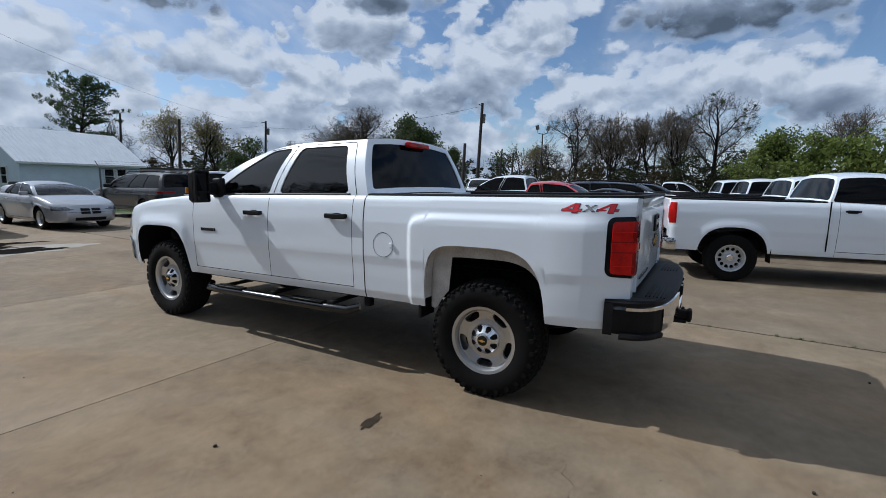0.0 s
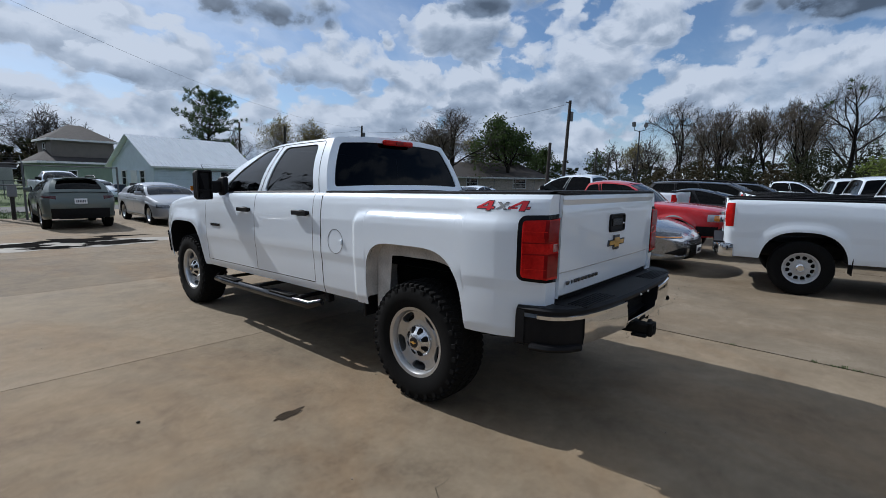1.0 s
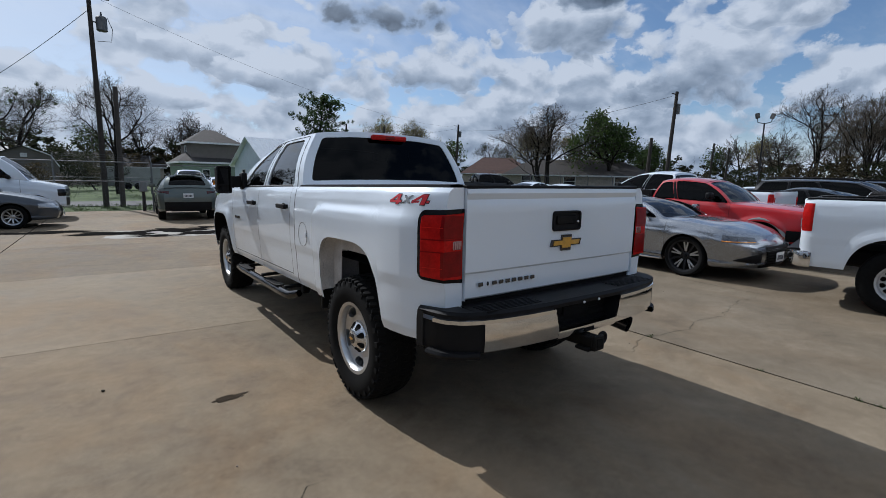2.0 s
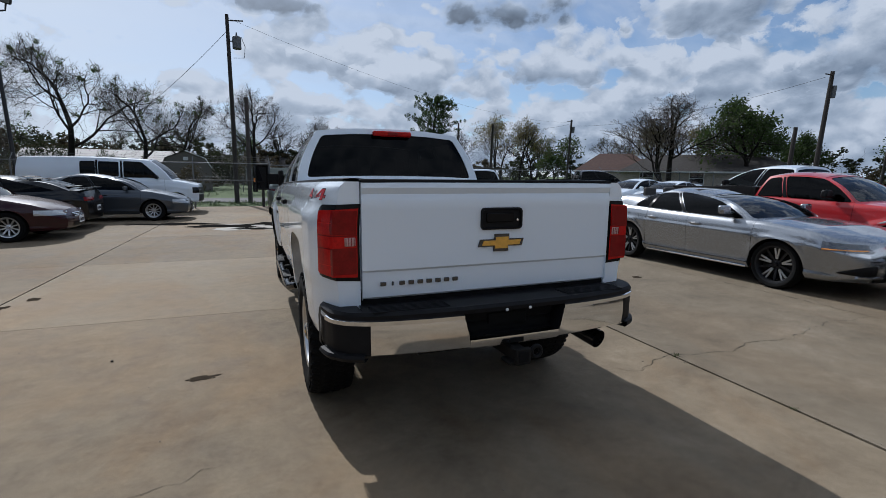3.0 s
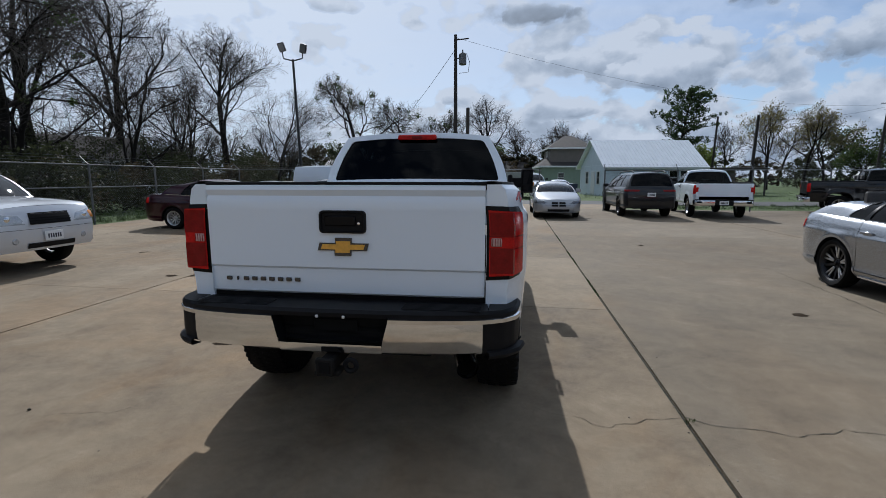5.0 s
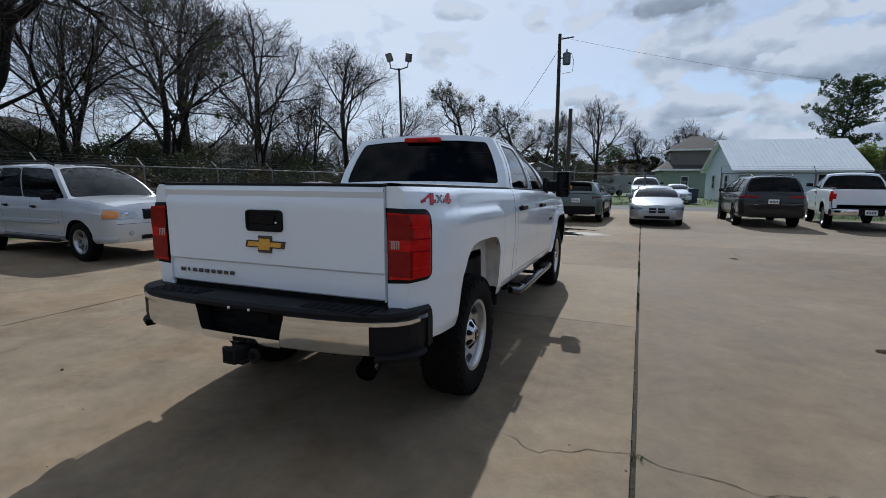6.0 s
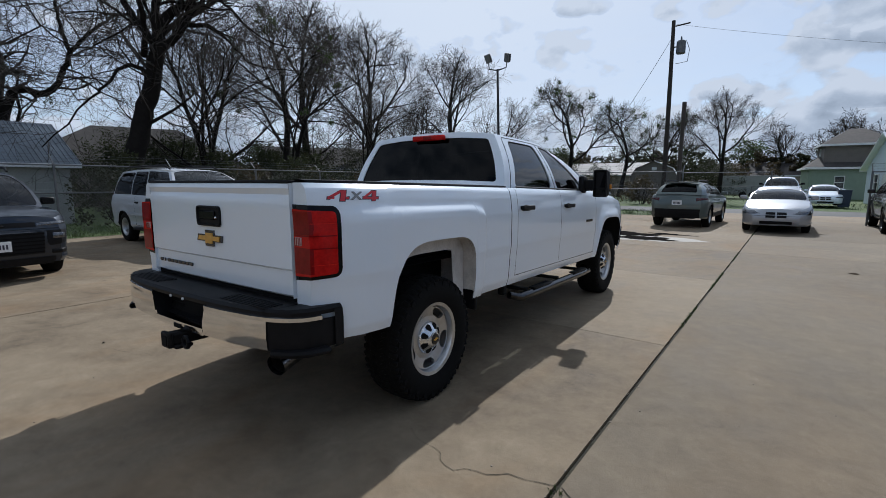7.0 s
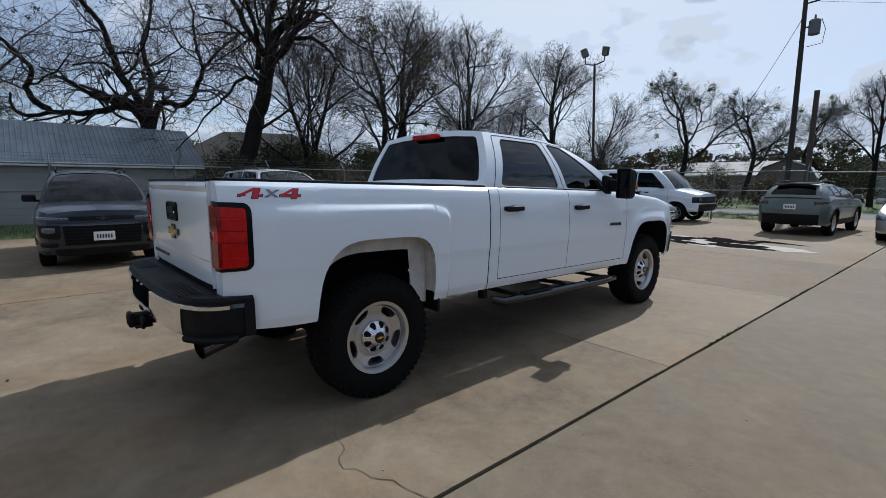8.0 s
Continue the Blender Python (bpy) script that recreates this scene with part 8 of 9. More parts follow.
def poles():
    p = thing("utility_pole", "tall wooden utility pole with a grey transformer", "utility pole", pose(-2.15, 23.9, 0))
    part("pole", Geo().tube([(0, 0, -0.1), (0.02, 0, 4), (0.0, 0, 9.35)], [0.125, 0.11, 0.085], 12), WOOD_POLE, p)
    g = Geo().lathe([(0.0, -0.30), (0.19, -0.30), (0.21, -0.28), (0.21, 0.26), (0.16, 0.31), (0.0, 0.32)], 20)
    g.v = [(y + 0.40, z, x + 8.05) for x, y, z in g.v]
    part("transformer", g, GALV, p)
    part("bracket", Geo().box((0.2, 0, 8.1), (0.3, 0.06, 0.06), 0.01), GALV, p)
    part("cross_arm", Geo().box((0.35, 0, 9.1), (0.8, 0.06, 0.06), 0.01, Matrix.Rotation(radians(-4), 4, "Y")), WOOD_POLE, p)
    part("drop_cable", Geo().tube([(0.62, 0, 8.35), (0.78, 0, 7.9), (0.72, 0, 7.35), (0.2, 0, 7.3)], 0.014, 5), WIRE, p)
    part("insulator", Geo().tube([(0.4, 0, 8.35), (0.4, 0, 8.55)], [0.05, 0.03], 8), GALV, p)
    p = thing("short_pole", "short weathered wooden pole stub", "pole", pose(-1.5, 24.1, 0))
    part("pole", Geo().tube([(0, 0, -0.1), (0.05, 0, 5.45)], [0.115, 0.10], 10), WOOD_GREY, p)

    def flood(x, y, h, lean, turn):
        p = thing("floodlight_pole", "thin dark pole with two floodlights on top", "floodlight", pose(x, y, 0, 0, 0, turn))
        part("pole", Geo().tube([(0, 0, -0.1), (lean, 0, h)], [0.085, 0.06], 10), LAMP_CASE, p)
        part("yoke", Geo().tube([(lean - 0.55, 0, h + 0.42), (lean - 0.50, 0, h + 0.05), (lean, 0, h - 0.08), (lean + 0.50, 0, h + 0.05), (lean + 0.55, 0, h + 0.36)], 0.035, 7), LAMP_CASE, p)
        for s, dz in ((-1, 0.62), (1, 0.55)):
            m = Matrix.Rotation(radians(14 * s), 4, "Y") @ Matrix.Rotation(radians(20), 4, "X")
            lamp_ob = part("floodlight_head", Geo().box((lean + s * 0.57, 0, h + dz), (0.34, 0.20, 0.46), 0.03, m), LAMP_CASE, p)
            part("lens", Geo().box(Vector((lean + s * 0.57, 0, h + dz)) + m @ Vector((0, -0.103, 0)), (0.28, 0.01, 0.38), 0.004, m), LAMP_GLASS, lamp_ob)

    flood(-10.35, 21.5, 7.75, -0.25, 8)
    flood(45.5, 15.0, 6.9, 0.0, -60)
    for x, y, h, extra in ((22.3, 42.3, 6.9, False), (33.9, 44.6, 8.2, True), (31.0, 15.6, 7.9, True), (29.0, 15.9, 4.6, False), (60.0, 26.0, 6.5, False), (62.0, 25.0, 6.0, False), (26.4, 61.0, 9.0, False)):
        p = thing("utility_pole", "wooden utility pole in the distance", "utility pole", pose(x, y, 0, 2, 1, 0))
        part("pole", Geo().tube([(0, 0, -0.1), (0, 0, h)], [0.16, 0.11], 9), WOOD_POLE, p)
        if extra:
            part("cross_arm", Geo().box((-0.3, 0, h - 0.2), (0.7, 0.06, 0.06), 0.01), WOOD_POLE, p)
            part("transformer", Geo().tube([(0.32, 0, h - 1.5), (0.32, 0, h - 0.8)], 0.18, 12), GALV, p)

    def cable(a, b, sag, r=0.012):
        a, b = Vector(a), Vector(b)
        pts = [a.lerp(b, k / 16) - Vector((0, 0, sag * 4 * (k / 16) * (1 - k / 16))) for k in range(17)]
        single("cable", Geo().tube(pts, r, 4), WIRE, "thin black overhead power cable", "cable")

    cable((-2.15, 23.9, 9.2), (33.9, 44.6, 7.9), 1.2, 0.006)
    cable((22.3, 42.3, 6.6), (33.9, 44.6, 7.7), 0.4)
    cable((33.9, 44.6, 7.5), (31.0, 15.6, 7.6), 0.8)
    cable((-2.15, 23.9, 8.6), (-12.0, 44.0, 5.0), 0.4)
    cable((-16.0, 46.0, 6.6), (-19.5, -14.0, 7.4), 0.9, 0.016)
    # round sign far off, plain disc on a post
    p = thing("round_sign", "round pale sign with dark rim on a tall post", "sign", pose(82.0, 21.5, 0, 0, 0, -75))
    part("post", Geo().tube([(0, 0, -0.1), (0, 0, 9)], 0.09, 8), GALV, p)
    g = Geo().lathe([(0.0, -0.12), (0.72, -0.12), (0.76, -0.08), (0.76, 0.08), (0.72, 0.12), (0.0, 0.12)], 28)
    part("disc", g, TRIM, p, "", pose(0, 0, 9.6, 0, 0, 90))
    part("rim", Geo().tube([(0.74 * math.cos(a), -0.13, 9.6 + 0.74 * math.sin(a)) for a in [k * math.pi / 12 for k in range(25)]], 0.10, 5, caps=False), LAMP_CASE, p)
    part("sign_bar", Geo().box((0, -0.15, 9.6), (0.8, 0.06, 0.4), 0.03), GREEN_WALL, p)
    part("lower_panel", Geo().box((0, 0, 8.35), (1.7, 0.2, 0.36), 0.03), BIN, p)


poles()


# ---- the side behind the camera, plain: an added building, out of view ----
back = single("building_south", Geo().box((6, -30, 2.6), (46, 8, 5.4), 0.05), TAN_WALL, "plain long tan building added out of view to close the lot", "building", kind="structure")

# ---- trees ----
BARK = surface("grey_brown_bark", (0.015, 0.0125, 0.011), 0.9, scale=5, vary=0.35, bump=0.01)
TWIG = surface("bare_twigs", (0.050, 0.041, 0.035), 0.9, scale=3, vary=0.3)
BUD_TWIG = surface("reddish_twigs", (0.085, 0.068, 0.050), 0.9, scale=3, vary=0.3)


def leaf_mat(name, colour):
    m = surface(name, colour, 0.55, scale=1.2, vary=0.35, island=0.9)
    b = m.node_tree.nodes["Principled BSDF"]
    b.inputs["Specular IOR Level"].default_value = 0.10
    t = m.node_tree
    through_leaf = node(t, "ShaderNodeBsdfTranslucent", Color=(*[min(1, 1.7 * c) for c in colour], 1))
    mix = t.nodes.new("ShaderNodeMixShader")
    mix.inputs[0].default_value = 0.38
    wire(t, (b.outputs[0], mix.inputs[1]), (through_leaf.outputs[0], mix.inputs[2]), (mix.outputs[0], t.nodes["Material Output"].inputs[0]))
    return m


LEAF_DARK = leaf_mat("dark_leaves", (0.040, 0.060, 0.020))
LEAF_SPRING = leaf_mat("spring_leaves", (0.105, 0.135, 0.035))
LEAF_YELLOW = leaf_mat("budding_leaves", (0.150, 0.130, 0.045))
LEAF_DULL = leaf_mat("dull_winter_leaves", (0.024, 0.028, 0.014))
LEAF_DRY = leaf_mat("dry_leaves", (0.045, 0.037, 0.022))
NEEDLE = leaf_mat("pine_needles", (0.035, 0.055, 0.022))


def fast_mesh(name, verts, faces, mat):
    me = bpy.data.meshes.new(name)
    me.from_pydata(verts, [], faces)
    me.materials.append(mat)
    me.polygons.foreach_set("use_smooth", [True] * len(me.polygons))
    return me


class Grow:
    """Grows one tree: limbs level by level, thin twigs last, leaves at the tips."""

    def __init__(self, seed):
        self.rnd = random.Random(seed)
        self.wood, self.twigs, self.leaves = Geo(), Geo(), Geo()

    def limb(self, start, way, length, r0, r1, level, bend, lift, n):
        rnd = self.rnd
        pts, dirs = [start], [way.normalized()]
        p, d = start.copy(), way.normalized()
        for k in range(n):
            d = (d + Vector((rnd.gauss(0, bend), rnd.gauss(0, bend), rnd.gauss(0, bend) + lift))).normalized()
            p = p + d * (length / n)
            pts.append(p)
            dirs.append(d)
        radii = [r0 + (r1 - r0) * k / n for k in range(n + 1)]
        sides = (9, 6, 5, 4, 3, 3)[level]
        (self.wood if level <= 2 else self.twigs).tube(pts, radii, sides, caps=False)
        return pts, dirs

    def branch(self, start, way, length, r0, level, s):
        rnd = self.rnd
        last = s["levels"]
        n = (7, 6, 5, 4, 3 if last > 4 else 1, 1)[level]
        pts, dirs = self.limb(start, way, length, r0, max(r0 * (0.45 if level < 3 else 0.5), s["tip"]), level, s["bend"] * (1 + 0.42 * level), s["lift"], n)
        if level >= last:
            if s["leaf"] and rnd.random() < s["leaf_p"]:
                self.leaf(pts[-1], s)
            return
        if level <= 1:
            # the leader carries on past the last fork
            self.branch(pts[-1], dirs[-1], length * 0.42, max(r0 * 0.45, s["tip"]), level + 1, s)
        kids = s["kids"][level]
        for k in range(kids):
            t = s["first"][min(level, 2)] + (1 - s["first"][min(level, 2)]) * (k + rnd.random()) / kids
            i = min(int(t * n), n - 1)
            base = pts[i].lerp(pts[i + 1], t * n - i)
            side = dirs[i].orthogonal()
            side.rotate(Matrix.Rotation(k * 2.4 + rnd.uniform(-0.6, 0.6), 4, dirs[i]))
            angle = radians(rnd.uniform(*s["angle"]))
            d = dirs[i] * math.cos(angle) + side.normalized() * math.sin(angle)
            self.branch(base, d, length * rnd.uniform(*s["ratio"]) * (1.15 - 0.45 * t), max(r0 * (1 - 0.5 * t) * 0.55, s["tip"]), level + 1, s)

    def leaf(self, p, s):
        rnd = self.rnd
        for _ in range(s["leaf_n"]):
            q = p + Vector((rnd.gauss(0, 1), rnd.gauss(0, 1), rnd.gauss(0, 0.8))) * s["leaf_spread"]
            a, b = Vector((rnd.gauss(0, 1), rnd.gauss(0, 1), rnd.gauss(0, 1))).normalized(), Vector((rnd.gauss(0, 1), rnd.gauss(0, 1), rnd.gauss(0, 1))).normalized()
            b = (b - a * a.dot(b)).normalized()
            w = s["leaf"] * rnd.uniform(0.6, 1.3)
            self.leaves.add([q - a * w * 0.5, q + b * w * 0.28, q + a * w * 0.5, q - b * w * 0.28], [(0, 1, 2, 3)])

    def clump(self, c, r, n, size):
        rnd = self.rnd
        for _ in range(n):
            v = Vector((rnd.gauss(0, 1), rnd.gauss(0, 1), rnd.gauss(0, 1))).normalized() * r * rnd.random() ** 0.4
            self.leaf(c + v, dict(leaf_n=1, leaf_spread=0.02, leaf=size))


BASE = dict(levels=5, kids=(5, 5, 5, 5, 3), bend=0.09, lift=0.05, first=(0.45, 0.25, 0.15), angle=(25, 58), ratio=(0.55, 0.80), tip=0.0055, leaf=0.0, leaf_p=0.0, leaf_n=1, leaf_spread=0.05)


def tree(name, label, seed, height, r0, twig_mat=None, leaf_mat_=None, clumps=0, lean=(0, 0), **over):
    """Builds one tree at the origin: trunk, crown, foliage."""
    s = dict(BASE, **over)
    gr = Grow(seed)
    t = thing(name, label, "tree")
    way = Vector((lean[0], lean[1], 1))
    gr.branch(Vector((0, 0, -0.15)), way, height * s.get("stem", 0.55), r0, 0, s)
    if clumps:
        tips = [Vector(v) for v in gr.twigs.v[::97]]
        for _ in range(clumps):
            gr.clump(gr.rnd.choice(tips), gr.rnd.uniform(0.14, 0.34), 60, 0.14)
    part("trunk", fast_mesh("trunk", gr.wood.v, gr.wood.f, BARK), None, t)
    part("crown", fast_mesh("crown", gr.twigs.v, gr.twigs.f, twig_mat or TWIG), None, t)
    if gr.leaves.v:
        part("foliage", fast_mesh("foliage", gr.leaves.v, gr.leaves.f, leaf_mat_ or LEAF_DARK), None, t)
    return t


def limbed_tree(name, label, seed, limbs, clumps, **over):
    """A tree whose main limbs bend in their own way: each limb is (bends, radius at its foot, radius at its end, shoots)."""
    s = dict(BASE, **over)
    gr = Grow(seed)
    rnd = gr.rnd
    t = thing(name, label, "tree")
    for bends, r0, r1, shoots in limbs:
        ctrl = [Vector(p) for p in bends]
        pts = []
        for k in range(len(ctrl) - 1):
            a, b, c, d = ctrl[max(k - 1, 0)], ctrl[k], ctrl[k + 1], ctrl[min(k + 2, len(ctrl) - 1)]
            for j in range(5):
                u = j / 5
                p = 0.5 * (2 * b + (c - a) * u + (2 * a - 5 * b + 4 * c - d) * u * u + (3 * b - a - 3 * c + d) * u ** 3)
                pts.append(p + Vector((rnd.gauss(0, 0.03), rnd.gauss(0, 0.03), rnd.gauss(0, 0.03))))
        pts.append(ctrl[-1])
        n = len(pts) - 1
        gr.wood.tube(pts, [r0 + (r1 - r0) * (k / n) ** 0.8 for k in range(n + 1)], 10, caps=False)
        gr.branch(pts[-1], (pts[-1] - pts[-2]), rnd.uniform(2.2, 3.2), r1, 2, s)
        for k in range(shoots):
            i = min(n - 1, int(n * (0.25 + 0.75 * (k + rnd.random()) / shoots)))
            way = (pts[i + 1] - pts[i]).normalized()
            side = way.orthogonal()
            side.rotate(Matrix.Rotation(rnd.uniform(0, 6.28), 4, way))
            a = radians(rnd.uniform(35, 75))
            r = (r0 + (r1 - r0) * i / n) * 0.42
            gr.branch(pts[i], way * math.cos(a) + side * math.sin(a) + Vector((0, 0, 0.15)), rnd.uniform(1.8, 3.4), max(0.03, min(r, 0.085)), 2 if rnd.random() < 0.7 else 3, s)
    tips = [Vector(v) for v in gr.twigs.v[::97]]
    for _ in range(clumps):
        gr.clump(rnd.choice(tips), rnd.uniform(0.12, 0.30), 50, 0.11)
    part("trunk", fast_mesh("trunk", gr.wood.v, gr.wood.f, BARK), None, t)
    part("crown", fast_mesh("crown", gr.twigs.v, gr.twigs.f, TWIG), None, t)
    part("foliage", fast_mesh("foliage", gr.leaves.v, gr.leaves.f, LEAF_DULL), None, t)
    return t


def pine():
    gr = Grow(77)
    rnd = gr.rnd
    pts, dirs = gr.limb(Vector((0, 0, -0.2)), Vector((0.03, 0, 1)), 12.6, 0.30, 0.06, 0, 0.02, 0.0, 10)
    for k in range(64):
        t = 0.40 + 0.60 * (k / 64)
        i = min(int(t * 10), 9)
        base = pts[i].lerp(pts[i + 1], t * 10 - i)
        a = k * 2.4 + rnd.uniform(-0.4, 0.4)
        reach = (0.9 + 3.7 * math.sin(math.pi * min(0.97, (1.04 - t) * 1.40)) ** 0.7) * rnd.uniform(0.55, 1.1)
        limb_pts, _ = gr.limb(base, Vector((math.cos(a), math.sin(a), rnd.uniform(0.0, 0.45))), reach, 0.07, 0.02, 2, 0.12, 0.03, 5)
        for q in limb_pts[2:]:
            for _ in range(2):
                gr.clump(q + Vector((rnd.gauss(0, 0.35), rnd.gauss(0, 0.35), 0.15)), rnd.uniform(0.2, 0.45), 36, 0.20)
    t = thing("pine_tree", "tall dark green pine with open ragged crown", "tree")
    part("trunk", fast_mesh("trunk", gr.wood.v, gr.wood.f, BARK), None, t)
    part("foliage", fast_mesh("foliage", gr.leaves.v, gr.leaves.f, NEEDLE), None, t)
    return t


def bush(label, seed, r, h, mat, n=60, size=0.2):
    gr = Grow(seed)
    rnd = gr.rnd
    t = thing("bush", label, "bush")
    for k in range(5):
        a = rnd.uniform(0, 6.28)
        gr.branch(Vector((0.3 * math.cos(a), 0.3 * math.sin(a), -0.1)), Vector((math.cos(a) * 0.6, math.sin(a) * 0.6, 1)), h * 0.75, 0.03, 2, dict(BASE, levels=3, kids=(4, 4, 5, 4), tip=0.008))
    for _ in range(n):
        a, k = rnd.uniform(0, 6.28), rnd.random() ** 0.5
        z = h * rnd.uniform(0.08, 1.0)
        edge = r * math.sin(math.pi * min(0.98, 0.25 + 0.72 * z / h)) ** 0.6
        gr.clump(Vector((edge * k * math.cos(a), edge * k * math.sin(a), z * (0.75 + 0.25 * rnd.random()))), rnd.uniform(0.25, 0.55), 36, size * 1.06)
    gr.wood.add(gr.twigs.v, gr.twigs.f)
    part("stem", fast_mesh("stem", gr.wood.v, gr.wood.f, BARK), None, t)
    part("foliage", fast_mesh("foliage", gr.leaves.v, gr.leaves.f, mat), None, t)
    return t


def plant(src, x, y, scale=1.0, turn=0.0, wide=1.0):
    return copy_thing(src, pose(x, y, 0, 0, 0, turn) @ Matrix.Diagonal((scale * wide, scale * wide, scale, 1)))


def woods():
    # seed plants stand far off in the woods themselves
    def far(ob, x, y, turn=0, k=1.0):
        ob.matrix_basis = pose(x, y, 0, 0, 0, turn) @ Matrix.Diagonal((k, k, k, 1))

    bare = tree("bare_tree", "bare spreading tree with fine grey twigs", 1, 14, 0.30, tip=0.007)
    far(bare, -28.0, 42.0, 0, 1.3)
    mist = tree("bare_tree", "bare tree with dark mistletoe clumps and first leaves", 2, 13, 0.28, clumps=22, leaf_mat_=LEAF_DARK, leaf=0.11, leaf_p=0.10, tip=0.007)
    far(mist, -16.5, 47.0, 0, 1.12)
    vase = tree("bare_tree", "tall brownish tree with upright fine branches", 3, 12, 0.22, BUD_TWIG, LEAF_YELLOW, angle=(14, 38), lift=0.11, first=(0.22, 0.2, 0.15), kids=(7, 5, 4, 5, 2), leaf=0.09, leaf_p=0.22, tip=0.010)
    far(vase, 53.0, 9.0, 0, 0.9)
    bud = tree("budding_tree", "tree with yellow-green spring buds", 4, 10, 0.2, BUD_TWIG, LEAF_YELLOW, leaf=0.16, leaf_p=0.75, leaf_n=2, leaf_spread=0.12, kids=(5, 5, 5, 5, 2))
    far(bud, 39.4, 64.7, 0, 1.15)
    green = tree("green_tree", "dense dark green spreading tree", 5, 10.5, 0.28, TWIG, LEAF_DARK, leaf=0.30, leaf_p=1.0, leaf_n=5, leaf_spread=0.28, stem=0.5, kids=(6, 5, 5, 5), levels=4)
    far(green, 48.0, 32.0, 0, 1.12)
    fresh = tree("green_tree", "broad tree in bright spring leaf", 6, 8.5, 0.2, TWIG, LEAF_SPRING, leaf=0.26, leaf_p=1.0, leaf_n=6, leaf_spread=0.24, stem=0.45, first=(0.25, 0.2, 0.15), kids=(6, 5, 5, 5), levels=4)
    far(fresh, 50.0, -5.5, 0, 1.05)
    thin = tree("bare_tree", "slender bare tree with drooping dark branches", 8, 13, 0.20, angle=(20, 52), kids=(7, 5, 4, 4, 3), first=(0.2, 0.2, 0.1), leaf=0.10, leaf_p=0.35, leaf_mat_=LEAF_DRY)
    far(thin, -24.0, 17.0)
    # the large tree by the west fence: one leaning trunk that forks high, arching limbs on both sides
    fork = (0.45, 1.4, 6.9)
    big = limbed_tree("large_bare_tree", "large old tree with dark forked trunk and bare crown", 15, [
        ([(0.0, 0.0, -0.2), (0.1, 0.2, 2.0), (0.25, 0.8, 4.2), (0.4, 1.15, 5.7), fork], 0.44, 0.29, 3),
        ([fork, (0.3, 1.05, 7.5), (0.0, 0.6, 8.4), (-0.4, 0.1, 9.8), (-0.6, -0.6, 11.2)], 0.19, 0.08, 9),
        ([fork, (0.5, 1.4, 8.4), (0.7, 1.7, 9.8), (0.5, 2.0, 11.6)], 0.20, 0.08, 9),
        ([fork, (0.7, 1.95, 7.4), (1.0, 2.5, 8.4), (1.2, 2.9, 9.8), (1.5, 3.4, 11.4)], 0.21, 0.08, 9),
        ([(0.95, 2.4, 8.0), (1.4, 3.3, 8.0), (1.7, 3.9, 7.5), (2.0, 4.4, 6.8)], 0.10, 0.04, 6),
        ([(1.05, 2.6, 8.6), (1.4, 3.2, 9.2), (1.7, 3.9, 9.0), (2.0, 4.5, 8.3)], 0.10, 0.04, 6),
        ([(0.38, 1.1, 5.7), (0.2, 0.7, 6.1), (0.0, 0.2, 6.0), (-0.2, -0.4, 5.2), (-0.3, -0.9, 4.7)], 0.11, 0.04, 6),
        ([(0.3, 0.95, 6.6), (1.6, 0.4, 7.8), (2.8, -0.4, 8.9), (3.6, -0.9, 10.0)], 0.13, 0.05, 6)], 26, kids=(6, 6, 5, 5, 3), bend=0.11, lift=0.0, angle=(28, 65), ratio=(0.60, 0.88), leaf=0.08, leaf_p=0.12, tip=0.006)
    far(big, -18.9, 5.7)
    gnarl = limbed_tree("gnarled_bare_tree", "gnarled old tree with thick black limbs over the shed", 42, [
        ([(0.0, 0.0, -0.2), (0.05, 0.1, 2.2), (0.0, -0.1, 4.4)], 0.42, 0.32, 2),
        ([(0.0, -0.1, 4.2), (-0.1, -0.4, 5.5), (-0.2, -1.0, 6.6), (-0.2, -1.3, 7.7), (-0.3, -1.6, 8.8), (-0.4, -2.4, 9.9)], 0.24, 0.09, 10),
        ([(0.0, -0.1, 4.3), (-0.1, -0.8, 5.1), (-0.3, -1.7, 4.9), (-0.4, -2.6, 4.7), (-0.5, -3.8, 4.6)], 0.20, 0.11, 7),
        ([(-0.5, -3.8, 4.6), (-0.3, -4.5, 5.4), (-0.2, -4.3, 6.3), (-0.3, -4.9, 7.2), (-0.5, -5.8, 8.0)], 0.15, 0.06, 8),
        ([(0.0, 0.1, 4.2), (0.1, 0.6, 5.4), (0.4, 1.6, 5.4), (0.5, 2.2, 6.4), (0.6, 2.5, 7.3), (0.5, 2.3, 8.2), (0.5, 2.2, 9.4)], 0.19, 0.06, 9),
        ([(0.6, 2.5, 7.3), (0.9, 3.2, 8.2), (1.2, 4.2, 9.2)], 0.10, 0.05, 6),
        ([(0.0, -0.1, 4.6), (-0.8, 0.4, 6.6), (-1.3, 0.2, 8.4), (-1.6, 0.8, 10.4)], 0.20, 0.07, 9)], 24, kids=(6, 6, 5, 4, 3), bend=0.17, lift=0.0, angle=(32, 75), ratio=(0.62, 0.92), leaf=0.08, leaf_p=0.12, tip=0.006)
    far(gnarl, -24.3, 3.2)
    plant(gnarl, -28.5, -4.2, 0.9, 60)
    plant(big, -32.0, -9.0, 0.9, 20)
    # coppice with many upright stems and brown leaves between the two
    plant(thin, -20.5, 10.4, 0.85, 210)
    pine_ob = pine()
    far(pine_ob, 22.3, 61.5)
    pine_ob.matrix_basis = pose(22.3, 61.5, 0) @ Matrix.Diagonal((0.84, 0.84, 0.99, 1))
    # plain far kinds, with fewer twigs
    far_bare = tree("far_bare_tree", "bare grey tree in the distant woods", 31, 14, 0.3, kids=(6, 5, 4, 3), levels=4, tip=0.022)
